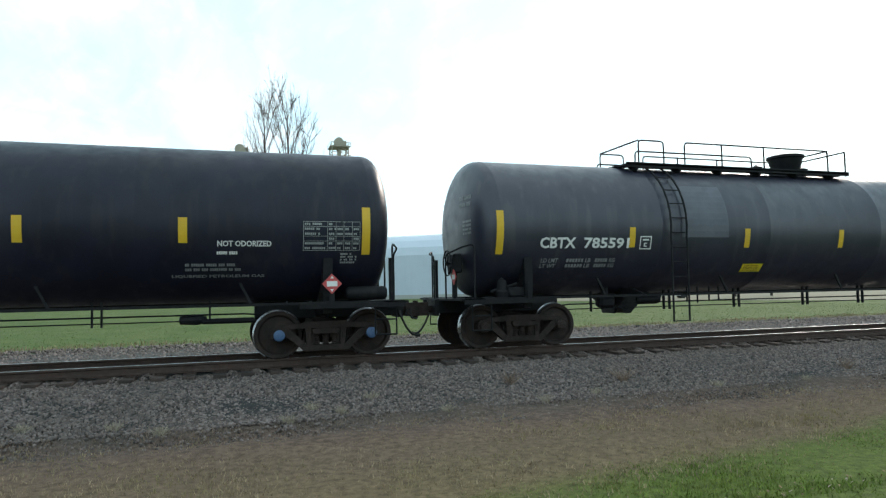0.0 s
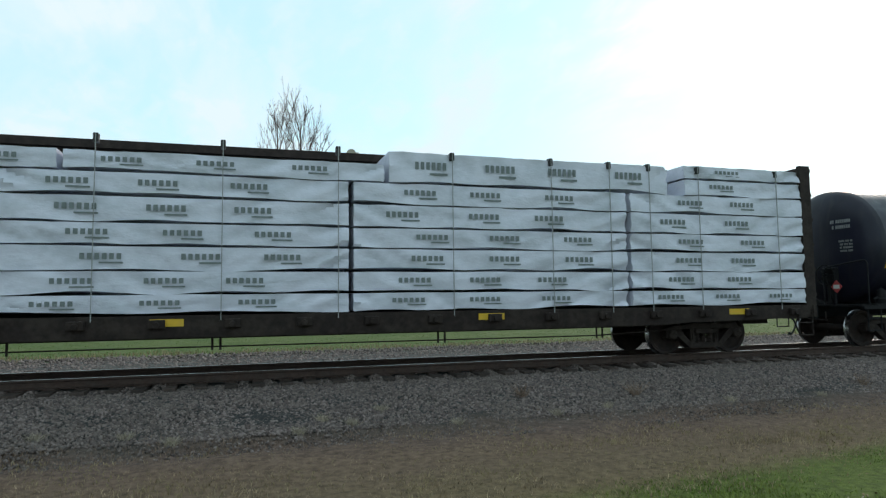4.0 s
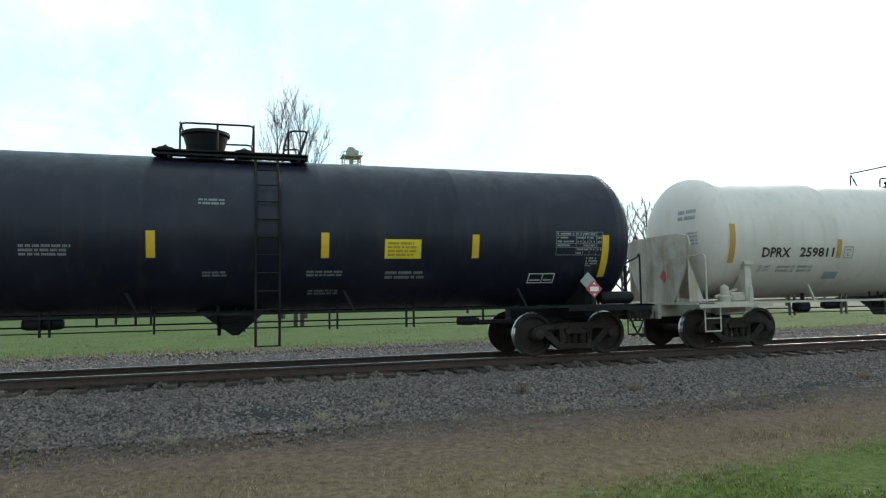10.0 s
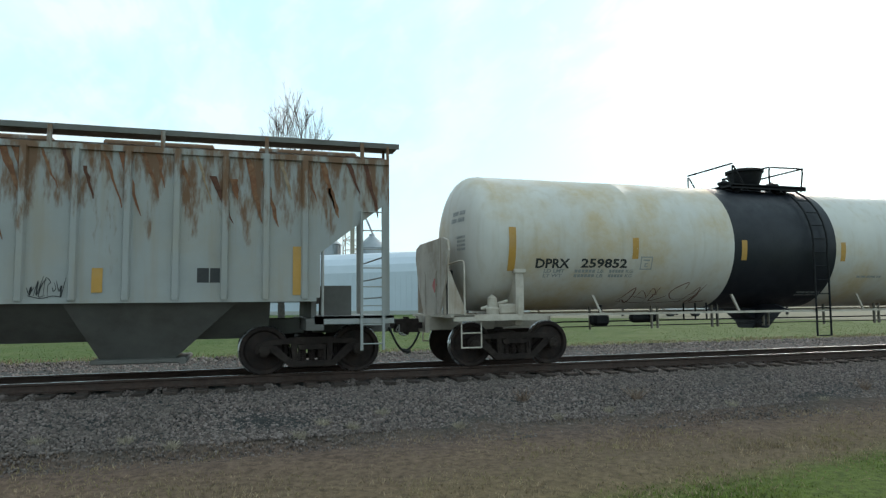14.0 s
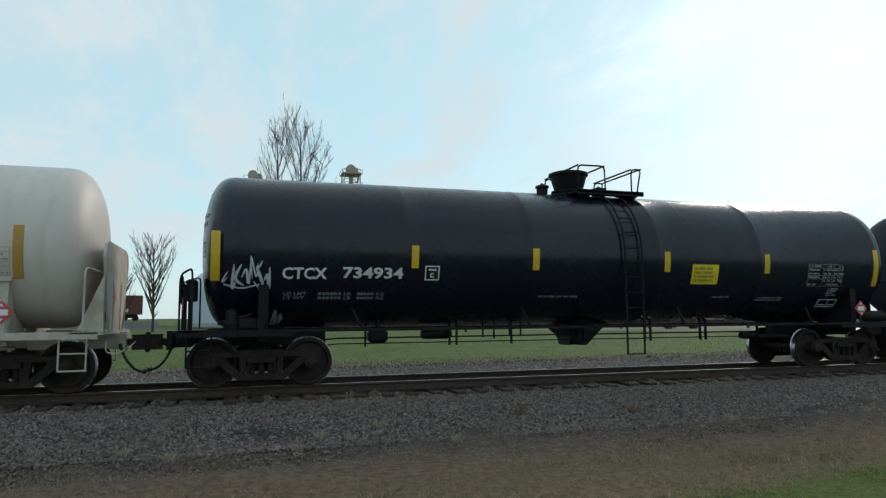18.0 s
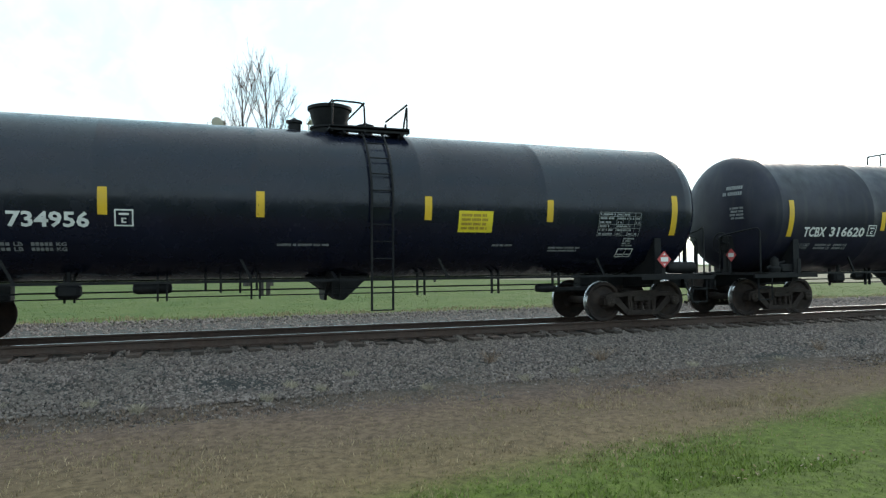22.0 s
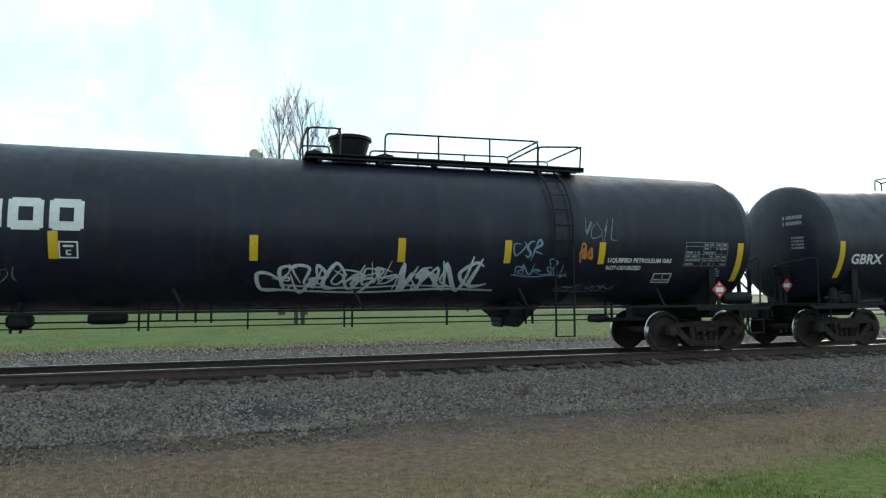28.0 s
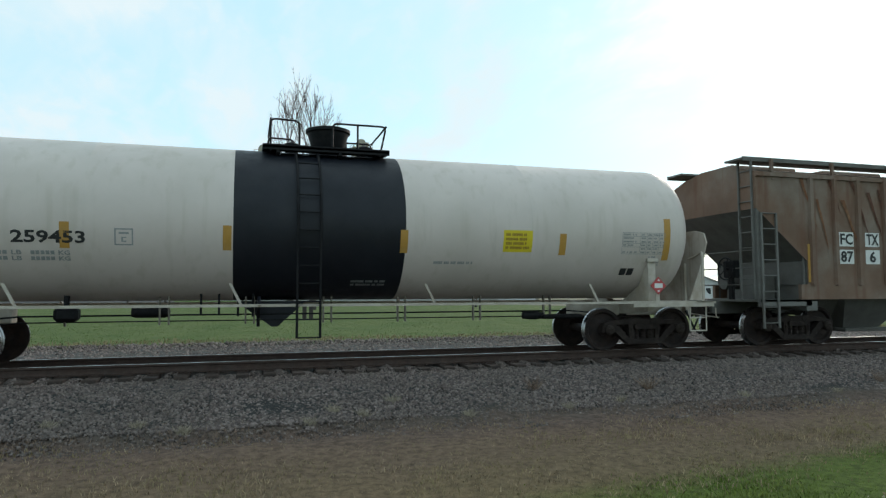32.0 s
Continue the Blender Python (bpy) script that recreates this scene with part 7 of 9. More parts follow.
long_tank(9, end_stripes=(-8.66, 8.88), stripes=[(u, 2.1, 2.53) for u in (-5.14, -2.26, 0.54, 2.92, 5.23)], du=-0.01, ladder=4.37, crossbars=[(-0.93, 0.58), (3.59, 0.52), (5.17, 0.55)], rails=[[(-0.92, -0.12), (-0.93, 0.58), (3.59, 0.52), (3.61, -0.12)], [(0.56, -0.12), (0.56, 0.57)], [(2.01, -0.12), (2.01, 0.55)], [(4.13, -0.12), (4.13, 0.14)], [(5.15, -0.12), (5.17, 0.55)], [(0.61, 0.2), (3.61, 0.16)]], platform=(-1.0, 5.2), marks=[("PROX", -7.81, 2.06, 0.61, 0.24, white_letter), ("36366", -7.04, 2.06, 0.83, 0.24, white_letter), ("LIQUEFIED PETROLEUM GAS", 5.51, 2.01, 1.49, 0.11, white_letter), ("NOT-ODORIZED", 5.51, 1.87, 0.87, 0.1, white_letter)], wordmark=(-8.25, 2.6, 3.52, 0.5, white_letter), tables=[(7.38, 2.02, 1.11, 0.57)], frames=[(-4.87, 2.03)], consol=[(6.83, 1.52, 0.42)], yellow=[], bars=[(-7.82, 1.74, 1.59, 0.23, 2, dim_letter), (6.94, 1.86, 0.94, 0.1, 1, dim_letter), (5.83, 1.46, 0.72, 0.36, 3, dim_letter)], end_z=(1.68, 2.53))
short_tank(10, end_z=(1.69, 2.57), end_stripes=(-7.65, 7.49), stripes=[(u, 2.08, 2.55) for u in (-4.58, -1.54, 1.5, 4.52)], du=-0.71, ladder=0.45, crossbars=[(-0.42, 0.53), (0.92, 0.54), (1.58, 0.48), (1.96, 0.5)], rails=[[(-0.42, -0.12), (-0.42, 0.53), (0.92, 0.54), (0.92, -0.12)], [(0.25, -0.12), (0.25, 0.54)], [(1.58, -0.12), (1.58, 0.48), (1.96, 0.5), (1.77, -0.12)]], platform=(-1.62, 1.25), marks=[("NATX", -7.44, 2.07, 0.97, 0.24, white_letter), ("290154", -6.25, 2.07, 1.37, 0.25, white_letter)], yellow=[(2.65, 2.07, 0.73, 0.38)], tables=[(6.32, 2.15, 1.1, 0.49)], frames=[(-4.22, 2.03)], consol=[(5.78, 1.57, 0.61)], bars=[(-6.82, 1.76, 1.91, 0.24, 2, dim_letter), (-3.57, 2.1, 0.81, 0.22, 3, dim_letter), (-0.76, 3.03, 0.49, 0.14, 2, dim_letter), (-0.69, 1.74, 0.46, 0.13, 2, dim_letter), (1.17, 1.73, 0.81, 0.15, 2, dim_letter), (1.22, 1.39, 0.7, 0.17, 2, dim_letter), (2.69, 1.67, 0.8, 0.21, 2, dim_letter)], holder=True)
band_tank(11, end_stripes=(-7.45, 7.46), stripes=[(u, 2.1, 2.55) for u in (-4.28, -1.75, 1.49, 4.15)], du=0.01, ladder=-0.38, crossbars=[(-1.12, 0.57), (1.11, 0.5)], rails=[[(-1.12, -0.12), (-1.12, 0.57), (-0.66, -0.12)], [(0.01, -0.12), (0.02, 0.48), (1.11, 0.5), (0.94, -0.12)]], platform=(-1.16, 1.17), band=(-1.57, 1.27), marks=[("DPRX", -6.58, 2.11, 0.83, 0.24, black_letter), ("259811", -5.47, 2.12, 1.04, 0.24, black_letter)], yellow=[(4.24, 1.99, 0.73, 0.4)], tables=[(6.14, 2.13, 1.24, 0.47)], frames=[(-4.12, 2.09)], bars=[(-6.6, 1.76, 1.65, 0.21, 2, pale_letter)], blocks=[(-4.53, 1.6, 0.45, 0.22, pale_letter), (5.08, 1.65, 0.19, 0.24, black_letter), (5.3, 1.65, 0.19, 0.24, black_letter)])
band_tank(12, shift=0.12, end_gap=0.92, end_stripes=(-7.21, 7.33), stripes=[(u, 2.22, 2.69) for u in (-4.33, -1.37, 1.58, 4.47)], du=0.14, ladder=0.48, crossbars=[(-0.93, 0.56), (0.23, 0.57), (1.5, 0.54)], rails=[[(-0.93, -0.12), (-0.93, 0.56), (0.23, 0.57), (0.22, -0.12)], [(0.86, -0.12), (0.88, 0.48), (1.5, 0.54), (1.33, -0.12)]], platform=(-0.84, 1.69), band=(-1.07, 1.93), marks=[("DPRX", -6.67, 2.1, 0.84, 0.24, black_letter), ("259036", -5.64, 2.1, 1.2, 0.25, black_letter)], yellow=[(2.61, 1.9, 0.69, 0.4)], tables=[(6.27, 2.45, 0.98, 0.47)], frames=[(-4.21, 2.09)], bars=[(-6.63, 1.78, 1.6, 0.21, 2, pale_letter)], blocks=[(5.8, 1.74, 0.18, 0.21, black_letter), (6.02, 1.74, 0.18, 0.21, black_letter)])

POSTS = (-6.95, -6.24, -5.53, -4.7, -3.84, -3.07, -2.22, -1.31, -0.44, 0.50, 1.45, 2.33, 3.12, 3.94, 4.74, 5.56, 6.28, 6.98)
CN_MARKS = [("CN", -5.50, 2.54, 0.48, 0.27, black_letter), ("389044", -5.50, 2.03, 1.30, 0.26, black_letter)]
HOPPER_CN = dict(seed=13, x=middle(13, -0.02), L=18.02, W=1.6, top=4.2, eave=3.84, top_half=8.15, low_half=7.05, knee=2.95, knee2=1.62, bend=0.75, bottom=1.1, tc=7.07, paint=hopper_grey, end_paint=hopper_end_grey, braces=True, sill=(1.10, 1.58), sill_half=7.3,
                 ridges=(3.33, 3.46, 3.61, 3.77), seams=(-5.9, -3.55, -1.15, 1.25, 3.65, 5.6), chutes=[(-5.75, -3.2, -5.2, -3.8), (-2.0, 1.2, -1.0, 0.32), (1.95, 5.3, 2.7, 4.6)], ladder_top=2.4, ladder_low=1.0,
                 stripes=[(u, a, b, yellow_tape) for u, a, b in ((-6.93, 1.63, 2.54), (-3.57, 1.61, 2.07), (-1.15, 1.6, 2.06), (1.26, 1.6, 2.05), (3.66, 1.6, 2.04), (6.85, 1.6, 2.5))], marks=CN_MARKS,
                 bars=[(-3.35, 2.34, 0.32, 0.17, 1, grime), (-2.85, 2.36, 0.75, 0.14, 1, grime), (-5.5, 1.18, 1.1, 0.25, 2, pale_letter), (0.4, 1.15, 0.9, 0.32, 3, pale_letter), (5.2, 1.7, 0.5, 0.3, 2, placard_white)], blocks=[(u - 0.1, 1.18, 0.2, 0.4, pale_blue) for u in (-3.57, -1.15, 1.26, 3.66)] + [(-0.1, 2.0, 0.2, 0.08, grime), (4.0, 1.75, 0.12, 0.1, grime)], patch_W=1.62, label="grey covered hopper car with ribbed upper sides")
car_cn = hopper_car(HOPPER_CN)
CARS.append(car_cn)


def meander(car, u, z, w, h, W):
    """A railway's emblem as one thick winding band."""
    t = h * 0.17
    path = [(w * 0.52, h * 0.88), (w * 0.12, h * 0.88), (0.03, h * 0.78), (0.0, h * 0.5), (0.0, h * 0.22), (w * 0.04, h * 0.1), (w * 0.36, h * 0.08), (w * 0.46, h * 0.2), (w * 0.47, h * 0.6), (w * 0.52, h * 0.82), (w * 0.6, h * 0.85), (w * 0.66, h * 0.7), (w * 0.8, h * 0.25), (w * 0.9, h * 0.05), (w * 0.97, h * 0.15), (w, h * 0.4), (w, h * 0.86)]
    bm = bmesh.new()
    stroke(bm, curved(path, 4), t)
    decal("emblem_band", bm, logo_black, car, side_wrap(W, 0.01), u, z, "winding black railway emblem", curve=False)


meander(car_cn, 4.64, 2.34, 2.22, 0.86, 1.6)
car_rust = hopper_car(dict(seed=14, x=middle(14, 0.02), L=18.61, W=1.52, top=4.12, top_half=8.57, low_half=7.27, knee=3.29, knee2=2.29, bottom=1.45, tc=7.18, paint=hopper_rust, sill=(1.38, 1.46), sill_half=7.2, posts=POSTS, rust=(54, -8.4, 8.3, 1.25),
                           chutes=[(-5.9, -3.0, -5.06, -3.9), (-1.5, 1.6, -0.76, 0.47), (2.9, 5.9, 3.4, 4.7)], low=hopper_low, centre=True, ladder_top=3.1, stripes=[(-6.75, 1.63, 2.47, faded_tape), (-3.22, 1.58, 1.99, faded_tape), (0.33, 1.56, 2.0, faded_tape), (3.5, 1.56, 1.98, faded_tape), (6.85, 1.5, 2.4, faded_tape)],
                           marks=[("NA", -6.07, 2.5, 0.42, 0.26, black_letter), ("HX", -5.31, 2.5, 0.42, 0.25, black_letter), ("100", -6.1, 2.08, 0.46, 0.24, black_letter), ("785", -5.32, 2.06, 0.48, 0.25, black_letter)],
                           bars=[(-6.1, 1.55, 0.46, 0.36, 3, pale_letter), (-5.32, 1.65, 0.45, 0.22, 2, pale_letter), (-6.72, 1.55, 0.3, 0.34, 4, black_letter)], blocks=[(5.1, 1.73, 0.2, 0.26, black_letter), (5.32, 1.73, 0.2, 0.26, black_letter), (-1.25, 2.24, 0.71, 1.1, logo_slate), (-0.36, 2.24, 0.77, 1.1, logo_blue), (0.58, 2.24, 0.66, 1.1, logo_pale)],
                           scrawls=[(-1.15, 1.5, 0.55, 0.65, 6, black_letter, 0.018), (2.46, 1.48, 0.5, 0.34, 4, black_letter, 0.02)], label="pale grey ribbed hopper car streaked with rust"))
CARS.append(car_rust)
for u, w, h, tilt, mat, z in ((-1.12, 0.16, 0.5, 0.1, placard_white, 2.6), (-0.86, 0.30, 0.5, 0.12, placard_white, 2.58), (-0.30, 0.26, 0.52, 0.12, placard_white, 2.6), (0.02, 0.30, 0.5, 0.12, placard_white, 2.62), (0.62, 0.42, 0.5, 0.1, placard_white, 2.64),
                              (-0.32, 0.7, 0.13, 0.03, placard_white, 2.40), (0.60, 0.6, 0.13, 0.03, placard_white, 2.40), (-1.25, 0.71, 0.06, 0.0, red_placard, 2.26), (-0.36, 0.77, 0.06, 0.0, red_placard, 2.26), (0.58, 0.66, 0.06, 0.0, red_placard, 2.26)):
    bm = bmesh.new()
    flat_poly(bm, [(0, 0), (w, 0), (w + tilt, h), (tilt, h)])
    decal("logo_block", bm, mat, car_rust, side_wrap(1.52, 0.012), u, z, curve=False)
band_tank(15, end_stripes=(-7.36, 7.56), stripes=[(u, 2.25, 2.71) for u in (-4.44, -1.54, 1.41, 4.59)], du=-0.09, ladder=0.6, crossbars=[(-1.11, 0.52), (0, 0.48), (1.07, 0.49)], rails=[[(-1.11, -0.12), (-1.11, 0.52), (-0.7, -0.12)], [(0, -0.12), (0, 0.48), (1.07, 0.49), (0.97, -0.12)]], platform=(-1.25, 1.03), band=(-1.82, 1.19), marks=[("DPRX", -6.81, 2.04, 0.79, 0.21, black_letter), ("259852", -5.75, 2.05, 1.13, 0.21, black_letter)], yellow=[(3.67, 2.07, 0.68, 0.42)], tables=[(6.34, 2.06, 1.07, 0.48)], frames=[(-4.29, 2.02)], blocks=[(5.46, 1.66, 0.18, 0.22, black_letter), (5.67, 1.66, 0.18, 0.22, black_letter)], scrawls=[(-4.59, 1.3, 2.42, 0.66, 5, spray_red, 0.03)], paint=stained_white)
band_tank(16, "259644", du=-0.2, band=(-1.25, 1.71), end_stripes=(-7.14, 7.28), scrawls=[(-4.4, 1.74, 1.35, 0.52, 6, spray_pink, 0.055), (-2.85, 1.78, 1.6, 0.48, 7, spray_pink, 0.055)])
band_tank(17, "259034", du=0.0)
band_tank(18, "259128", end_stripes=(-7.49, 7.49), stripes=[(u, 2.26, 2.72) for u in (-4.2, -1.33, 1.64, 4.54)], du=0.19, ladder=0.12, crossbars=[(0.1, 0.6), (1.63, 0.6)], rails=[[(-1.02, -0.12), (-1.04, 0.57), (0.1, 0.6), (0.11, -0.12)], [(0.78, -0.12), (0.77, 0.6), (1.63, 0.6), (1.59, -0.12)]], platform=(-0.9, 1.87), band=(-1.18, 1.92), yellow=[(3.59, 2.03, 0.69, 0.42)], tables=[(6.3, 2.04, 1.07, 0.48)], blocks=[(5.47, 1.65, 0.18, 0.21, black_letter), (5.68, 1.65, 0.18, 0.21, black_letter)], scrawls=[(0.93, 1.61, 0.74, 1.45, 7, spray_white, 0.03)])
short_tank(19, end_stripes=(-7.93, 7.73), stripes=[(u, 2.25, 2.7) for u in (-4.2, -1.59, 1.62, 4.37)], du=0.02, ladder=0.69, crossbars=[(-0.2, 0.57), (0.48, 0.58), (1.19, 0.54), (1.45, 0.56)], rails=[[(-0.2, -0.12), (-0.2, 0.57), (0.48, 0.58), (0.5, -0.12)], [(1.19, -0.12), (1.19, 0.54), (1.45, 0.56), (1.31, -0.12)]], platform=(-0.23, 1.52), marks=[("CTCX", -6.75, 2.02, 0.84, 0.23, white_letter), ("734934", -5.62, 2.04, 1.19, 0.23, white_letter)], yellow=[(2.28, 1.99, 0.72, 0.46)], tables=[(5.61, 1.97, 1.07, 0.54)], frames=[(-3.99, 2.02)], consol=[(6.2, 1.47, 0.59)], bars=[(-6.71, 1.64, 1.97, 0.19, 2, dim_letter), (-1.42, 1.68, 1.1, 0.08, 1, dim_letter), (2.97, 1.68, 0.54, 0.07, 1, dim_letter), (4.26, 1.61, 0.92, 0.14, 2, dim_letter)], scrawls=[(-7.8, 1.87, 0.83, 0.57, 5, spray_white, 0.05), (-6.89, 1.17, 0.16, 0.53, 3, spray_white, 0.04)], paint=gloss_black)
short_tank(20, end_stripes=(-7.58, 7.75), end_z=(1.74, 2.62), tables=[(6.5, 2.2, 1.06, 0.5)], yellow=[(2.85, 2.12, 0.66, 0.4)], consol=[(6.06, 1.62, 0.4)], bars=[(-6.75, 1.8, 1.81, 0.24, 2, dim_letter), (-3.34, 2.16, 0.8, 0.22, 3, dim_letter), (-1.88, 1.8, 0.8, 0.13, 2, dim_letter), (-1.8, 1.42, 0.6, 0.2, 3, dim_letter), (2.85, 1.8, 0.75, 0.2, 3, dim_letter)], marks=[("PROX", -7.05, 2.11, 0.57, 0.24, dim_letter), ("290384", -6.15, 2.09, 1.44, 0.25, white_letter)], blocks=[(0.6, 1.14, 0.65, 0.2, yellow_sign)], brake_end=1)
short_tank(21, end_stripes=(-7.59, 7.8), stripes=[(u, 2.12, 2.58) for u in (-4.52, -1.45, 1.6, 4.62)], du=0.72, ladder=-0.52, crossbars=[(-1.79, 0.56), (-1.5, 0.54), (0.64, 0.55)], rails=[[(-1.79, -0.12), (-1.79, 0.56), (-1.5, 0.54), (-1.48, -0.12)], [(-0.87, -0.12), (-0.8, 0.55), (0.64, 0.55), (0.49, -0.12)], [(-0.08, -0.12), (-0.08, 0.55)]], platform=(-1.12, 1.41), marks=[("PROX", -6.99, 2.07, 0.59, 0.27, dim_letter), ("290229", -6.09, 2.08, 1.44, 0.28, white_letter)], yellow=[(2.9, 2.14, 0.71, 0.42)], tables=[(6.62, 2.2, 1.08, 0.52)], frames=[(-4.09, 1.99)], consol=[(6.11, 1.65, 0.46)], load=(("197400 LB", "89500 KG"), ("88600 LB", "40200 KG")), bars=[(-6.75, 1.8, 1.81, 0.24, 2, dim_letter), (-3.45, 2.1, 0.85, 0.24, 3, dim_letter), (-1.75, 1.75, 0.8, 0.14, 2, dim_letter), (-1.8, 1.38, 0.65, 0.16, 2, dim_letter), (2.9, 1.77, 0.77, 0.2, 3, dim_letter), (5.28, 1.64, 0.3, 0.09, 1, dim_letter)], blocks=[(0.66, 0.88, 0.96, 0.47, yellow_sign)], brake_end=1)
short_tank(22, end_stripes=(-7.7, 7.7), stripes=[(u, 2.18, 2.65) for u in (-4.43, -1.55, 1.4, 4.51)], du=0.62, ladder=-0.62, crossbars=[(-1.76, 0.54), (-1.34, 0.48), (0.42, 0.51)], rails=[[(-1.76, -0.12), (-1.76, 0.54), (-1.34, 0.48), (-1.34, -0.12)], [(-0.75, -0.12), (-0.69, 0.5), (0.42, 0.51), (0.3, -0.12)]], platform=(-1.19, 1.09), marks=[("NATX", -6.75, 2.09, 0.68, 0.26, gold_letter), ("364357", -5.9, 2.11, 1.01, 0.26, gold_letter)], tables=[(6.28, 2.07, 1.06, 0.47)], yellow=[], frames=[], consol=[], paint=grey_paint, stripe=gold_letter, cap="blue", table_mat=dim_letter, ladder_iron=grey_paint)
short_tank(23, end_stripes=(-7.73, 7.56), stripes=[(u, 2.23, 2.7) for u in (-4.25, -1.66, 1.58, 4.33)], du=-0.11, ladder=0.61, crossbars=[(-0.1, 0.51), (0.55, 0.49), (1.46, 0.52)], rails=[[(-0.1, -0.12), (-0.1, 0.51), (0.55, 0.49), (0.57, -0.12)], [(1.46, -0.12), (1.46, 0.52), (1.36, -0.12)]], platform=(-0.26, 1.4), marks=[("CTCX", -6.81, 2, 0.81, 0.26, white_letter), ("734956", -5.66, 2.01, 1.21, 0.28, white_letter)], yellow=[(2.24, 2, 0.76, 0.45)], tables=[(5.56, 1.96, 1.09, 0.53)], frames=[(-4.07, 2.04)], consol=[(6.22, 1.49, 0.42)], bars=[(-1.34, 1.70, 1.1, 0.09, 1, dim_letter), (3.08, 1.71, 0.52, 0.08, 1, dim_letter), (4.43, 1.6, 0.86, 0.16, 2, dim_letter), (-6.73, 1.61, 1.95, 0.21, 2, dim_letter)], paint=gloss_black)
short_tank(24, end_stripes=(-7.32, 7.2), stripes=[(u, 2.16, 2.64) for u in (-4.11, -1.63, 1.58, 4.09)], du=0.2, ladder=-0.85, crossbars=[(-1.74, 0.46), (-1.17, 0.56), (0.85, 0.55)], rails=[[(-1.74, -0.12), (-1.74, 0.46), (-1.17, 0.56), (-1.15, -0.12)], [(-0.51, -0.12), (-0.46, 0.52), (0.85, 0.55), (0.73, -0.12)], [(0.2, -0.12), (0.2, 0.54)]], platform=(-1.59, 1.1), marks=[("TCBX", -6.85, 1.98, 0.75, 0.26, white_letter), ("316620", -5.96, 1.99, 1.22, 0.26, white_letter)], yellow=[(3.18, 1.84, 0.75, 0.36)], tables=[(6.2, 2.13, 1.06, 0.54)], frames=[(-4.63, 2.01)], consol=[(6.24, 1.71, 0.42)], bars=[(5.08, 1.7, 0.9, 0.17, 2, dim_letter), (1.64, 1.55, 0.8, 0.08, 1, dim_letter), (-6.86, 1.66, 1.7, 0.2, 2, dim_letter)], end_gap=0.55, head=1.0)
short_tank(25, end_stripes=(-7.18, 7.33), stripes=[(u, 2.18, 2.64) for u in (-3.82, -1.35, 1.66, 4.38)], du=0.02, ladder=0.81, crossbars=[(-0.74, 0.54), (0.56, 0.54), (1.32, 0.54), (1.67, 0.52)], rails=[[(-0.74, -0.12), (-0.74, 0.54), (0.56, 0.54), (0.57, -0.12)], [(-0.09, -0.12), (-0.09, 0.54)], [(1.32, -0.12), (1.32, 0.54), (1.67, 0.52), (1.33, -0.12)]], platform=(-0.77, 1.74), marks=[("TCBX", -6.63, 1.97, 0.76, 0.25, white_letter), ("316554", -5.79, 1.97, 1.19, 0.26, white_letter)], yellow=[(3.45, 1.88, 0.75, 0.38)], tables=[(6.4, 2.18, 1.08, 0.54)], frames=[(-4.47, 1.97)], consol=[(6.5, 1.72, 0.47)], bars=[(5.28, 1.74, 0.95, 0.18, 2, dim_letter), (-6.59, 1.57, 1.65, 0.19, 2, dim_letter)], scrawls=[(-3.81, 1.58, 2.35, 0.63, 7, spray_white, 0.03), (1.5, 1.75, 1.28, 0.34, 6, spray_white, 0.03)], end_gap=0.55, head=1.0, cap="blue")
car_piece = hopper_car(dict(seed=26, x=middle(26, -0.02), L=18.72, W=1.58, top=4.14, eave=3.80, top_half=8.3, low_half=7.1, knee=2.75, knee2=1.99, bottom=1.2, tc=7.08, paint=hopper_tan, sill=(1.0, 1.31), sill_half=8.2, seams=(-5.9, -3.55, -1.15, 1.23, 3.58, 5.92),
                            chutes=[(-5.6, -3.3, -5.0, -3.85), (-1.6, 1.25, -0.85, 0.35), (2.6, 5.4, 3.4, 4.7)], ladder_top=2.9, stripes=[], ridges=(3.74,), marks=[("SMW", -6.95, 2.36, 0.93, 0.29, black_letter), ("840620", -6.97, 1.83, 1.36, 0.27, black_letter)],
                            scrawls=[(-8.0, 3.35, 1.2, 0.4, 4, spray_rose, 0.035), (-7.8, 2.95, 1.0, 0.35, 4, spray_rose, 0.035), ], label="tan covered hopper car with a large graffiti piece"))
CARS.append(car_piece)


PIECE = [  # strokes of each big letter in its own box
    (-5.60, 1.62, [[(0.02, 0.03), (0.12, 0.10), (0.30, 0.96)], [(0.26, 0.94), (0.46, 0.5), (0.70, 0.06)], [(0.66, 0.05), (0.84, 0.55), (0.98, 0.92)]]),
    (-4.25, 1.38, [[(0.98, 0.93), (0.50, 0.88), (0.16, 0.60), (0.20, 0.18), (0.60, 0.06), (1.0, 0.10)], [(0.22, 0.50), (0.80, 0.54)]]),
    (-3.15, 1.12, [[(1.0, 0.82), (0.62, 0.95), (0.20, 0.78), (0.42, 0.55), (0.86, 0.40), (0.80, 0.10), (0.05, 0.05)]]),
    (-2.25, 1.30, [[(0.0, 0.02), (0.26, 0.52), (0.50, 0.95), (0.62, 0.94), (0.80, 0.50), (0.96, 0.03)], [(0.24, 0.36), (0.82, 0.36)]]),
    (-1.15, 1.80, [[(0.10, 0.02), (0.16, 0.5), (0.22, 0.94)], [(0.10, 0.90), (0.62, 0.95), (0.74, 0.70), (0.52, 0.50), (0.26, 0.46)], [(0.34, 0.48), (0.60, 0.10), (0.98, 0.52)], [(0.60, 0.06), (1.0, 0.03)]]),
]
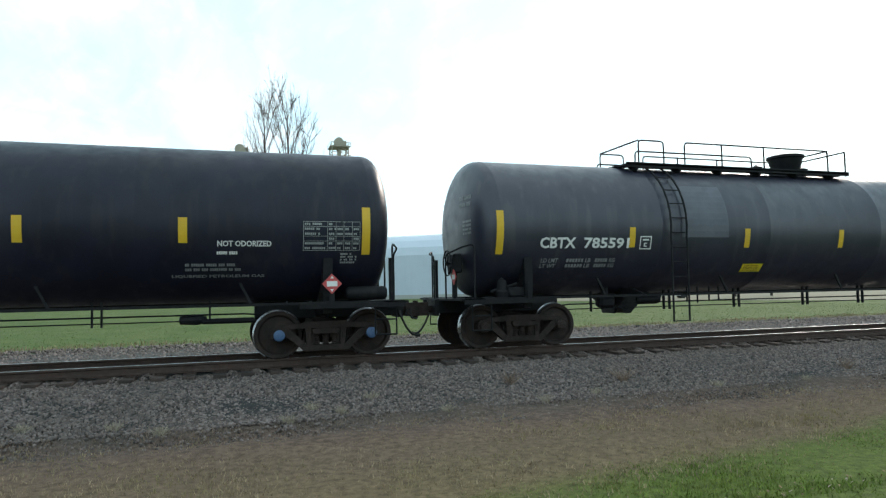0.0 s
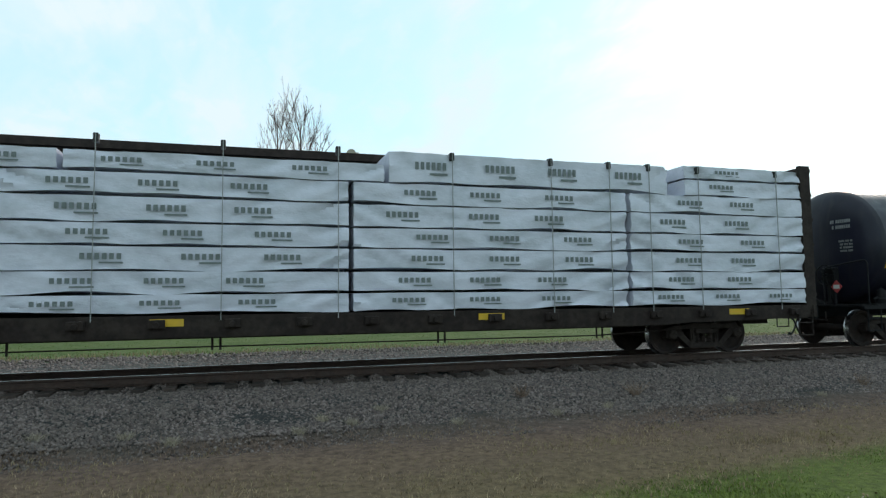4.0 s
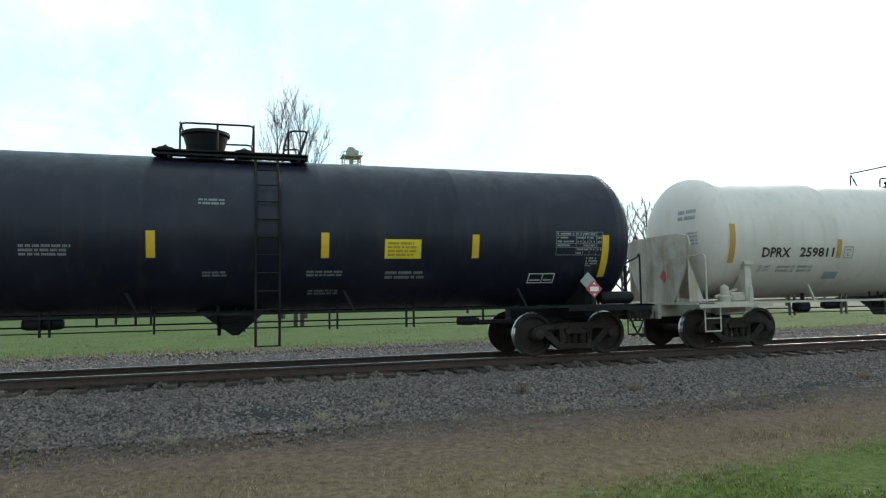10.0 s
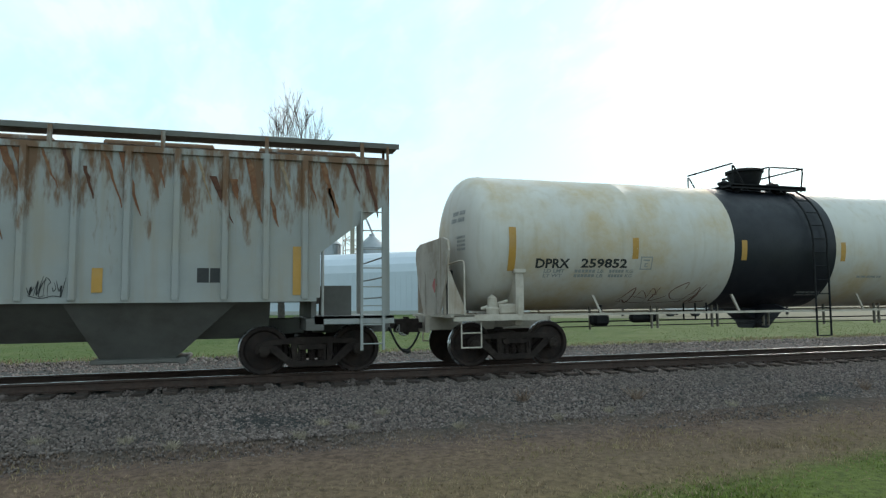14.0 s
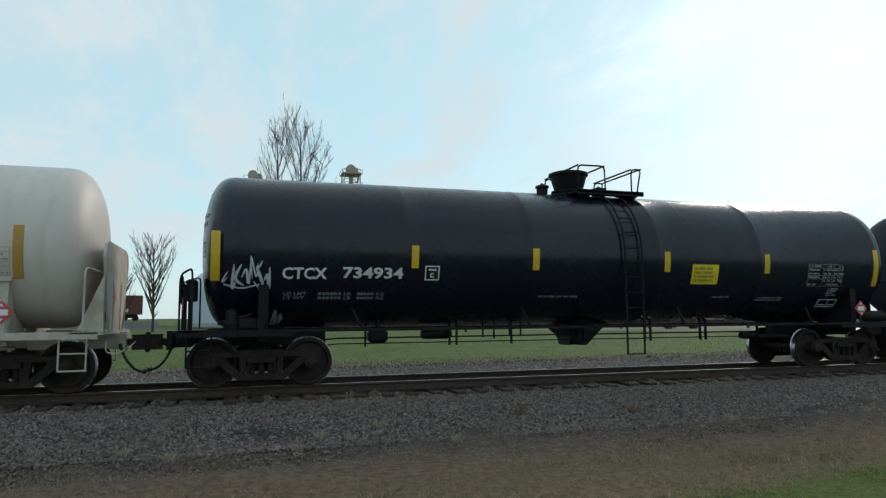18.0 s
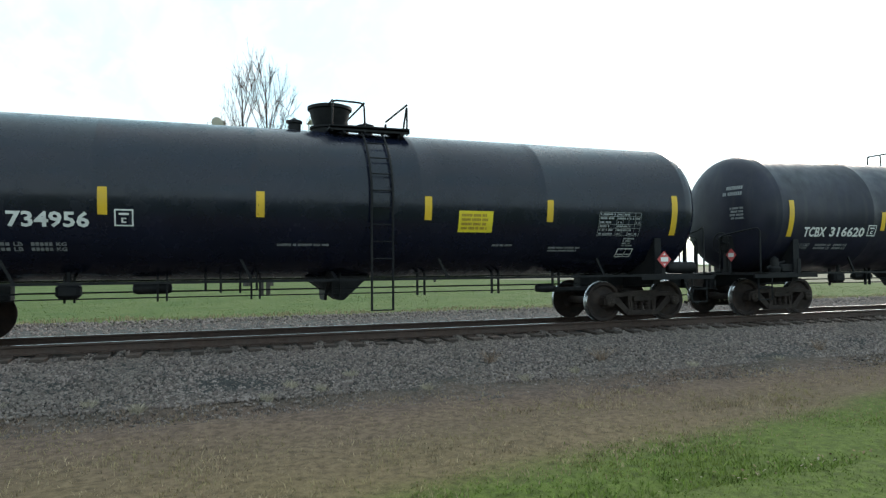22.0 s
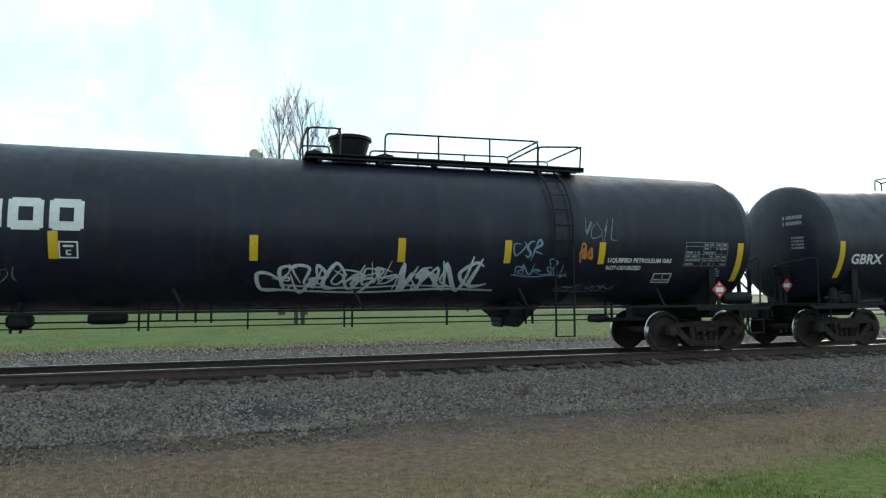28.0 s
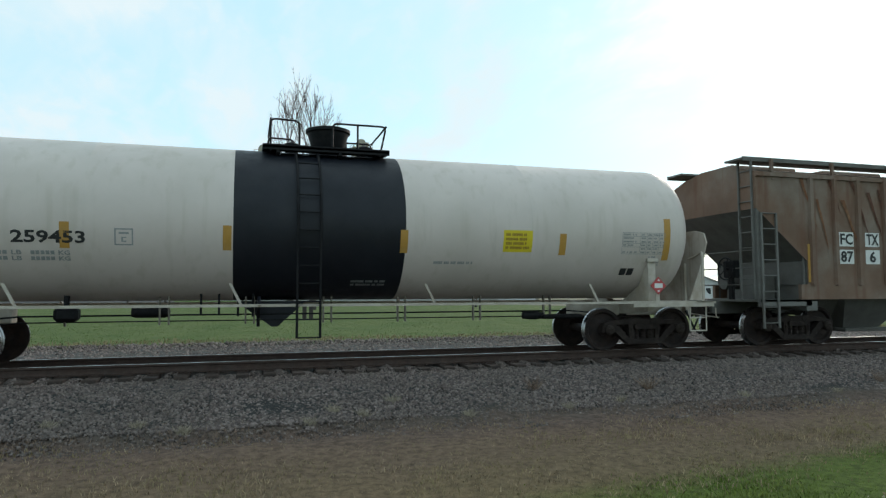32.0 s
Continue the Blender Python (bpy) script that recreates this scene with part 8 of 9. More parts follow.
FADED = [  # a second, rubbed-out piece
    (1.55, 0.75, [[(0.9, 0.9), (0.2, 0.7), (0.15, 0.3), (0.8, 0.2)], [(0.2, 0.5), (0.9, 0.55)]]),
    (2.15, 0.8, [[(0.0, 0.75), (0.6, 1.0), (0.95, 0.9)], [(0.5, 0.95), (0.4, 0.1)]]),
    (2.85, 0.7, [[(0.9, 0.9), (0.3, 0.8), (0.5, 0.5), (0.9, 0.3), (0.2, 0.05)]]),
    (3.45, 0.65, [[(0.1, 0.1), (0.3, 0.9), (0.8, 0.85), (0.9, 0.1)], [(0.2, 0.4), (0.85, 0.45)]]),
    (4.15, 0.55, [[(0.5, 0.95), (0.1, 0.5), (0.5, 0.08), (0.95, 0.5), (0.5, 0.95)]]),
]


def graffiti_piece(car, W):
    """Big sprayed letters: green cloud, black outline, pale edge, violet above and crimson below."""
    rng = random.Random(77)

    def lay(name, strokes, u, width, z, height, thick, mats, lift, dx=0.0, dz=0.0, split=None):
        for k, line in enumerate(strokes):
            g = bmesh.new()
            pts = curved([(u + dx + a * width, z + dz + b * height) for a, b in line], 5)
            stroke(g, pts, thick)
            for end in (pts[0], pts[-1]):
                cap = [g.verts.new((a, b, 0.0006)) for a, b in ring_path(end[0], end[1], thick * 0.5, thick * 0.5, 0, 330, 11)]
                g.faces.new(cap)
            if split:
                bmesh.ops.bisect_plane(g, geom=g.verts[:] + g.edges[:] + g.faces[:], plane_co=(0, split, 0), plane_no=(0, 1, 0.0))
                for f in g.faces:
                    f.material_index = 1 if f.calc_center_median().y < split else 0
            for v in g.verts:
                v.co = side_wrap(W + 0.02, lift + 0.0012 * k + v.co.z)(v.co.x, max(1.015, v.co.y))
            part(name, g, mats, car)

    for i, (u, width, strokes) in enumerate(PIECE):
        z, h = 1.16, 1.14
        step = 0.0002 * i
        lay("graffiti_halo", strokes, u, width, z, h, 0.60, [spray_green], 0.006 + step)
        lay("graffiti_outline", strokes, u, width, z, h, 0.46, [spray_black], 0.011 + step, 0.05, -0.03)
        lay("graffiti_outline", strokes, u, width, z, h, 0.40, [spray_black], 0.016 + step)
        lay("graffiti_edge", strokes, u, width, z, h, 0.305, [spray_rose], 0.021 + step)
        lay("graffiti_letter", strokes, u, width, z, h, 0.27, [spray_violet, spray_crimson], 0.026 + step, split=1.78 + rng.uniform(-0.06, 0.06))
    for k in range(20):
        bm = bmesh.new()
        stroke(bm, ring_path(rng.uniform(-5.4, 0.4), rng.uniform(1.25, 1.7), 0.06, 0.06, 0, 330, 9), 0.018)
        for v in bm.verts:
            v.co = side_wrap(W + 0.02, 0.034)(v.co.x, v.co.y)
        part("graffiti_ring", bm, spray_crimson if k % 2 else spray_rose, car)
    for k in range(44):
        bm = bmesh.new()
        r = rng.uniform(0.03, 0.11)
        cx, cz = rng.uniform(-6.0, 0.95), rng.choice([rng.uniform(1.15, 1.4), rng.uniform(2.42, 2.66), rng.uniform(2.42, 2.66)])
        if k < 14:
            cx, cz = rng.uniform(0.1, 0.95), rng.uniform(1.4, 2.55)
        flat_poly(bm, ring_path(cx, cz, r, r, 0, 330, 9))
        for v in bm.verts:
            v.co = side_wrap(W, 0.006 + 0.0004 * k)(v.co.x, v.co.y)
        part("graffiti_dot", bm, rng.choice([spray_green, spray_green, spray_teal]), car)
    for i, (u, width, strokes) in enumerate(FADED):
        lay("faded_outline", strokes, u - 0.3, width * 1.1, 1.42, 0.60, 0.20, [spray_rust], -0.012 + 0.0003 * i)
        lay("faded_letter", strokes, u - 0.3, width * 1.1, 1.42, 0.60, 0.11, [spray_soot], -0.003 + 0.0003 * i)
    for u0, u1 in ((1.0, 1.35), (1.5, 3.4), (3.6, 5.2)):
        bm = bmesh.new()
        flat_rect(bm, u0, u1, 1.08, 1.27)
        for v in bm.verts:
            v.co = side_wrap(W + 0.02, 0.005)(v.co.x, v.co.y)
        part("overspray", bm, spray_blue, car)
    for u, w in ((-7.2, 0.42), (-4.15, 0.27), (-1.45, 0.27), (1.52, 0.27), (3.83, 0.27), (7.2, 0.45)):
        bm = bmesh.new()
        flat_rect(bm, u - w, u + w, 1.10, 1.22)
        for v in bm.verts:
            v.co = side_wrap(W + 0.02, 0.038)(v.co.x, v.co.y)
        part("reflective_stripe", bm, yellow_tape, car)


graffiti_piece(car_piece, 1.58)
long_tank(27, end_stripes=(-9.07, 9.07), stripes=[(u, 2.2, 2.66) for u in (-5.79, -3.29, -0.48, 2.51, 5.5)], du=-0.02, ladder=4.05, crossbars=[(-0.87, 0.51), (-0.34, 0.48), (4.65, 0.53)], rails=[[(-0.87, -0.12), (-0.87, 0.51), (-0.34, 0.48), (-0.35, -0.12)], [(0.62, -0.12), (0.64, 0.46), (4.65, 0.53), (4.61, -0.12)], [(1.64, -0.12), (1.64, 0.48)], [(2.65, -0.12), (2.65, 0.5)], [(3.65, -0.12), (3.65, 0.51)], [(2.51, -0.12), (2.54, -0.12)]], platform=(-0.94, 4.68), marks=[("CGTX", -8.04, 2.1, 0.86, 0.24, white_letter), ("64943", -7, 2.11, 1.03, 0.25, white_letter)], yellow=[(-1.91, 1.69, 0.76, 0.26)], frames=[(-5.51, 2.09)], bars=[(-8.07, 1.75, 1.78, 0.22, 2, dim_letter)], scrawls=[(-4.3, 1.42, 2.33, 0.95, 7, spray_white, 0.04), (-1.07, 1.41, 1.76, 0.66, 7, spray_dim, 0.04), (2.67, 1.66, 0.99, 0.47, 5, spray_dim, 0.04), (-5.84, 1.53, 0.69, 0.38, 4, spray_blue, 0.04)])
long_tank(28, end_stripes=(-9, 9), tables=[(7.83, 1.97, 1.09, 0.57)], frames=[], consol=[], bars=[(6.96, 1.84, 0.35, 0.11, 2, dim_letter)])
long_tank(29, end_stripes=(-8.73, 8.83), stripes=[(u, 1.98, 2.44) for u in (-5.16, -1.92, 0.85, 3.08, 5.25)], du=0.06, ladder=4.29, crossbars=[(-0.97, 0.52), (-0.32, 0.54), (4.03, 0.43), (4.03, 0.55), (5.09, 0.49)], rails=[[(-0.97, -0.12), (-0.97, 0.52), (-0.32, 0.54), (-0.34, -0.12)], [(0.58, -0.12), (0.6, 0.5), (4.03, 0.55), (4, -0.12)], [(1.74, -0.12), (1.74, 0.52)], [(2.89, -0.12), (2.89, 0.53)], [(4.03, -0.12), (4.03, 0.43), (5.09, 0.49), (5.04, -0.12)]], platform=(-0.96, 5.2), marks=[("PROX", -7.79, 1.99, 0.68, 0.24, white_letter), ("92758", -7.01, 1.99, 0.84, 0.25, white_letter), ("LIQUEFIED PETROLEUM GAS", 5.42, 2.0, 1.6, 0.12, white_letter), ("NOT-ODORIZED", 5.41, 1.86, 0.86, 0.1, white_letter)], wordmark=(-8.24, 2.45, 3.63, 0.54, white_letter), tables=[(7.36, 1.96, 1.12, 0.54)], frames=[(-5.08, 1.99)], consol=[(6.65, 1.59, 0.47)], bars=[(-7.78, 1.66, 1.53, 0.24, 2, dim_letter)], end_z=(1.62, 2.48), scrawls=[(-7.18, 1.33, 0.29, 0.37, 4, spray_orange, 0.05), (-1.84, 1.42, 4.66, 0.80, 10, spray_white, 0.085), (-1.5, 1.5, 3.4, 0.62, 8, spray_white, 0.06), (3.2, 2.1, 0.65, 0.42, 2, spray_blue, 0.045), (3.2, 1.72, 1.3, 0.36, 4, spray_blue, 0.04), (4.7, 2.5, 0.9, 0.5, 3, spray_dim, 0.035), (4.7, 2.0, 0.3, 0.42, 2, spray_orange, 0.05), (4.3, 1.4, 1.3, 0.3, 5, spray_dim, 0.03), (-6.4, 1.6, 0.7, 0.35, 3, spray_dim, 0.03)])
long_tank(30, end_z=(1.71, 2.59), end_stripes=(-8.51, 8.57), stripes=[(u, 2.08, 2.55) for u in (-5.34, -2.68, 0.06, 2.75, 5.44)], du=0.02, ladder=-4.08, crossbars=[(-4.53, 0.52), (-4.27, 0.44), (-0.2, 0.57), (0.76, 0.62)], rails=[[(-4.53, -0.12), (-4.53, 0.52), (-4.27, 0.44), (-4.28, -0.12)], [(-3.67, -0.12), (-3.66, 0.48), (-0.2, 0.57), (-0.22, -0.12)], [(-2.51, -0.12), (-2.51, 0.51)], [(-1.35, -0.12), (-1.35, 0.54)], [(-2.13, -0.12), (-2.12, -0.12)], [(-0.01, -0.12), (0.34, 0.59), (0.76, 0.62), (0.72, -0.12)]], platform=(-4.56, 0.83), marks=[("GBRX", -8.2, 2.04, 1.01, 0.26, white_letter), ("703955", -6.93, 2.06, 1.4, 0.27, white_letter)], yellow=[(1.03, 2.17, 0.66, 0.36)], tables=[(7.25, 2.17, 1.08, 0.5)], frames=[(-5.06, 2.05)], consol=[(7.1, 1.64, 0.55)], bars=[(5.67, 1.63, 1.27, 0.44, 3, dim_letter)], scrawls=[(-5.19, 1.45, 0.94, 0.95, 5, spray_blue, 0.04)])
short_tank(31, end_stripes=(-7.71, 7.6), stripes=[(u, 2.09, 2.54) for u in (-4.54, -1.65, 1.73, 4.6)], du=0.62, ladder=-0.49, crossbars=[(-1.41, 0.55), (-1.25, 0.41), (0.46, 0.5)], rails=[[(-1.41, -0.12), (-1.41, 0.55), (-1.25, 0.41), (-1.25, -0.12)], [(-0.76, -0.12), (-0.69, 0.49), (0.46, 0.5), (0.31, -0.12)]], platform=(-0.84, 1.13), marks=[("GBRX", -7.24, 2.04, 0.9, 0.25, white_letter), ("714626", -6.1, 2.06, 1.13, 0.27, white_letter)], tables=[(6.39, 1.93, 1.06, 0.82)], yellow=[], frames=[], consol=[], load=(("196100", "88900KG"), ("89900", "40800KG")), bars=[(-6.76, 1.77, 1.8, 0.26, 2, dim_letter), (-3.01, 2.1, 0.85, 0.23, 3, dim_letter), (-3, 1.85, 0.69, 0.09, 1, dim_letter), (0.69, 2.02, 0.63, 0.28, 3, dim_letter), (0.69, 2.7, 0.49, 0.12, 2, dim_letter), (3.32, 1.66, 0.44, 0.63, 7, dim_letter)], cap="blue")
band_tank(32, end_stripes=(-7.24, 7.28), stripes=[(u, 2.01, 2.44) for u in (-4.37, -1.77, 1.52, 4.87)], du=0.05, ladder=-0.37, crossbars=[(-1.24, 0.38), (1.07, 0.36)], rails=[[(-1.24, -0.12), (-1.24, 0.38), (-0.68, -0.12)], [(0.02, -0.12), (0.02, 0.33), (1.07, 0.36), (0.98, -0.12)]], platform=(-1.24, 1.17), band=(-1.65, 1.4), marks=[("DPRX", -6.65, 2.11, 0.81, 0.25, black_letter), ("259464", -5.69, 2.13, 1.2, 0.25, black_letter)], yellow=[(3.17, 2.09, 0.72, 0.44)], tables=[(6.16, 2.17, 0.95, 0.42)], frames=[(-4.27, 2.11)], bars=[(-6.67, 1.77, 1.73, 0.21, 2, pale_letter)], blocks=[(6.28, 1.61, 0.22, 0.2, black_letter), (6.52, 1.61, 0.22, 0.2, black_letter)])
band_tank(33, "259453", end_gap=0.9, du=0.05, rails=B_RAILS, crossbars=[(-1.2, 0.52), (1.08, 0.5)], platform=(-1.3, 1.2), ladder=-0.45, band=(-1.8, 1.4), end_stripes=(-7.18, 7.26), stripes=[(u, 2.06, 2.5) for u in (-4.52, -1.9, 1.37, 4.76)], yellow=[(3.43, 2.11, 0.64, 0.45)], tables=[(6.16, 2.11, 1.05, 0.46)], blocks=[(6.24, 1.66, 0.15, 0.18, black_letter), (6.42, 1.66, 0.15, 0.18, black_letter)])
CARS.append(hopper_car(dict(seed=34, x=middle(34, 0.0), L=18.19, W=1.52, top=4.05, top_half=8.5, low_half=7.1, knee=3.2, knee2=2.0, bottom=1.45, tc=7.0, paint=hopper_brown, sill=(1.1, 1.45), sill_half=7.3, posts=POSTS, rust=(40, -7.4, 8.3, 1.3),
                            chutes=[(-5.9, -3.0, -5.06, -3.9), (-1.5, 1.6, -0.76, 0.47), (2.9, 5.9, 3.4, 4.7)], centre=True, ladder_top=3.1, stripes=[(-7.0, 1.5, 2.4, faded_tape)],
                            low=hopper_low, end_paint=hopper_low, blocks=[(-6.13, 2.36, 0.44, 0.34, placard_white), (-5.33, 2.36, 0.44, 0.34, placard_white), (-6.13, 1.94, 0.44, 0.34, placard_white), (-5.33, 1.94, 0.44, 0.34, placard_white)], marks=[("FC", -6.1, 2.4, 0.38, 0.27, black_letter), ("TX", -5.3, 2.4, 0.38, 0.27, black_letter), ("87", -6.1, 1.98, 0.38, 0.27, black_letter), ("6", -5.22, 1.98, 0.2, 0.27, black_letter)], label="rusty brown ribbed hopper car with pale grey ends")))

# ---------------------------------------------------------------- the distance
def at_bearing(deg, dist):
    """A place on the ground as seen from the camera: degrees to the right of straight across, metres."""
    return math.sin(radians(deg)) * dist, -14.0 + math.cos(radians(deg)) * dist


GROUND = -0.60


def bare_tree(x, y, height, width, seed, trunks=((0.0, 0.0),), label="", r0=0.28, low=0.28, limbs=26, stout=1.0):
    """A leafless tree: leaders that run to the top, rising limbs, fans of fine twigs."""
    rng = random.Random(seed)
    tree = thing("bare_tree", x, y, GROUND, label, "tree", "bare trees")
    wood, twig = bmesh.new(), bmesh.new()

    def bent(p, way, length, n, wob, lift):
        pts, w = [p], way.normalized()
        for k in range(n):
            w = (w + Vector((rng.uniform(-1, 1), rng.uniform(-1, 1), rng.uniform(-0.6, 0.6))) * wob + Vector((0, 0, lift))).normalized()
            pts.append(pts[-1] + w * length / n)
        return pts

    def along(pts, s):
        k = min(int(s * (len(pts) - 1)), len(pts) - 2)
        f = s * (len(pts) - 1) - k
        return pts[k].lerp(pts[k + 1], f), (pts[k + 1] - pts[k]).normalized()

    def fork(way, spread, rise):
        a = rng.uniform(0, 6.283)
        side = way.cross(Vector((math.cos(a), math.sin(a), 0.3)))
        return (way + side.normalized() * spread + Vector((0, 0, rise))).normalized()

    twin = len(trunks) > 1

    def inside(p):
        """Within the rounded outline of the crown."""
        k = p.z / height - (0.72 if twin else 0.60)
        k2 = 1 - (k / ((0.29 if k > 0 else 0.5) if twin else 0.41)) ** 2
        return k2 > 0 and math.hypot(p.x - (0.35 if twin else 0), p.y) < width * 0.5 * math.sqrt(k2)

    def dress(limb, reach, count):
        for j in range(count):
            q, v = along(limb, rng.uniform(0.15, 0.98))
            n = rng.uniform(0.2, 0.45) * reach + 0.35
            bough = bent(q, fork(v, rng.uniform(0.3, 0.6), 0.3), n, 4, 0.09, 0.04)
            tube(twig, bough, 0.019 * stout, 3, 0.010)
            for i in range(3 if twin else 4):
                o, u = along(bough, rng.uniform(0.15, 1.0))
                tube(twig, bent(o, fork(u, rng.uniform(0.3, 0.6), 0.3), rng.uniform(0.4, 1.0), 3, 0.12, 0.05), 0.014 * stout, 3, 0.009)

    for dx, lean in trunks:
        lead = bent(Vector((dx, rng.uniform(-0.3, 0.3), -0.1)), Vector((lean, 0, 1)), height * rng.uniform(0.95, 0.98), 12, 0.014, 0.01)
        tube(wood, lead, r0, 7, 0.014)
        for k in range(limbs):
            s = low + (0.94 - low) * (k + rng.random()) / limbs
            p, w = along(lead, s)
            # limbs go round the stem, steeper towards the top
            a = k * 2.4 + rng.uniform(-0.5, 0.5)
            rise = rng.uniform(0.75, 1.3) + 2.2 * max(0.0, s - 0.55) / 0.45 if twin else rng.uniform(0.9, 1.9)
            flat = Vector((math.cos(a), math.sin(a), rise)).normalized()
            n = 0.5
            while n < height * 0.5 and inside(p + flat * (n + 0.3)):
                n += 0.3
            reach = n * rng.uniform(0.8, 1.05)
            limb = bent(p, flat, reach, 6, 0.06, 0.04)
            tube(wood, limb, (0.06 * (1 - s) + 0.03) * stout, 5, 0.013)
            dress(limb, reach, 6 if reach > 3 else 3)
        if twin and dx > 0:
            # one long slanting limb
            p, w = along(lead, 0.44)
            limb = bent(p, Vector((0.27, 0.05, 1)), height * 0.47, 8, 0.03, 0.0)
            tube(wood, limb, 0.085, 6, 0.014)
            for k in range(12):
                q, v = along(limb, 0.35 + 0.06 * k * 0.9)
                a = k * 2.4
                arm = bent(q, Vector((math.cos(a), math.sin(a), 0.9)), rng.uniform(1.3, 2.6) * (1.2 - k / 16), 5, 0.07, 0.03)
                tube(wood, arm, 0.035, 4, 0.012)
                dress(arm, 2.0, 4)
    part("trunk", wood, bark, tree, smooth=True)
    part("crown", twig, bark, tree)
    return tree


x, y = at_bearing(4.35, 72)
bare_tree(x, y, 23.5, 10.0, 4, ((-1.15, -0.022), (1.15, 0.0)), "tall leafless twin-trunked tree on the grass", 0.40, 0.46, 23, 0.95)
for deg, dist, h, seed in ((-6.3, 105, 13.5, 31), (-9.0, 112, 9, 32), (32.2, 95, 14, 21), (34.6, 98, 14.5, 22), (36.6, 102, 13, 23), (42.0, 100, 13, 24), (44.5, 104, 13.5, 25), (-13.0, 150, 9, 26)):
    x, y = at_bearing(deg, dist)
    bare_tree(x, y, h, h * 0.75, seed, ((0.0, 0.02),), "leafless grey tree in the distance", 0.2, 0.14, 26, 2.0)


def long_shed():
    """A long storage shed with a rounded roof, standing a little aslant to the track."""
    ax, ay = at_bearing(-3.5, 160)
    bx, by = at_bearing(21.5, 126)
    length = math.hypot(bx - ax, by - ay)
    shed = thing("storage_shed", ax, ay, GROUND, "long pale blue-white sheet-steel storage shed with a rounded roof", "building")
    shed.rotation_euler = (0, 0, math.atan2(by - ay, bx - ax))
    bm = bmesh.new()
    top, depth = 13.4, 26.0
    prof = [(0, 0), (0, 8.6), (0.5, 10.2), (1.8, 11.6), (4.0, 12.6), (8.0, 13.2), (13.0, top), (18, 13.2), (22, 12.6), (24.2, 11.6), (25.5, 10.2), (26, 8.6), (26, 0)]
    prism(bm, prof, 0, length, "x")
    part("shell", bm, metal_sheet, shed)
    n = int(length / 1.2)
    for k in range(n):
        u = 0.6 + k * 1.2
        bm = bmesh.new()
        box(bm, u - 0.03, u + 0.03, -0.04, 0.0, 0, 8.6)
        part("wall_rib", bm, metal_sheet, shed)
    bm = bmesh.new()
    box(bm, 0, length, -0.12, -0.02, 0, 0.8)
    part("plinth", bm, concrete, shed)


long_shed()


def lattice(bm, x0, x1, y0, y1, z0, z1, step, r):
    for a in (x0, x1):
        for b in (y0, y1):
            rod(bm, (a, b, z0), (a, b, z1), r, 4)
    z = z0
    flip = False
    while z < z1 - step * 0.5:
        for b in (y0, y1):
            rod(bm, (x0, b, z), (x1, b, z), r * 0.7, 4)
            rod(bm, (x0 if flip else x1, b, z), (x1 if flip else x0, b, z + step), r * 0.55, 4)
        for a in (x0, x1):
            rod(bm, (a, y0, z), (a, y1, z), r * 0.7, 4)
            rod(bm, (a, y0 if flip else y1, z), (a, y1 if flip else y0, z + step), r * 0.55, 4)
        flip = not flip
        z += step


def leg_tower(deg, dist, top, width, label):
    x, y = at_bearing(deg, dist)
    tower = thing("elevator_leg_tower", x, y, GROUND, label, "tower")
    h = width / 2
    bm = bmesh.new()
    lattice(bm, -h, h, -h, h, 0, top - 3.0, 2.8, 0.13)
    part("lattice", bm, tower_steel, tower)
    for z in (top - 15, top - 10.5, top - 6.5, top - 3.0):
        bm = bmesh.new()
        box(bm, -h - 0.5, h + 0.5, -h - 0.5, h + 0.5, z, z + 0.25)
        for s in (-1, 1):
            rod(bm, (-h - 0.5, s * (h + 0.5), z + 1.1), (h + 0.5, s * (h + 0.5), z + 1.1), 0.06, 4)
            rod(bm, (s * (h + 0.5), -h - 0.5, z + 1.1), (s * (h + 0.5), h + 0.5, z + 1.1), 0.06, 4)
            for t in (-1, 0, 1):
                rod(bm, (t * (h + 0.5), s * (h + 0.5), z), (t * (h + 0.5), s * (h + 0.5), z + 1.1), 0.05, 4)
        part("walkway", bm, tower_steel, tower)
    bm = bmesh.new()
    soft_box(bm, -0.5, 0.5, -0.6, 0.6, 0, top - 1.5, 0.05)
    part("elevator_leg", bm, tower_steel, tower)
    bm = bmesh.new()
    lathe(bm, [(-0.7, 0.0), (-0.7, 1.3), (0.7, 1.3), (0.7, 0.0)], "y", 18, (-0.1, 0, top - 1.4))
    soft_box(bm, 0.4, 2.0, -0.5, 0.5, top - 2.2, top - 0.9, 0.1)
    part("head_drum", bm, tower_steel, tower, smooth=True)
    return tower


leg_tower(1.1, 180, 41.0, 3.8, "sand-coloured grain leg tower with a covered drum on top")
tower = leg_tower(9.32, 180, 43.6, 4.4, "tall sand-coloured grain leg tower with lattice frame and walkways")
for dx, dz, sx, sz in ((-1.5, 34, -9.5, 23.5), (-1.5, 33, -7.0, 20), (1.5, 30.5, 5.5, 21.3)):
    bm = bmesh.new()
    rod(bm, (dx, -0.5, dz), (sx, -0.8, sz), 0.28, 8)
    part("spout", bm, galvanised, tower)


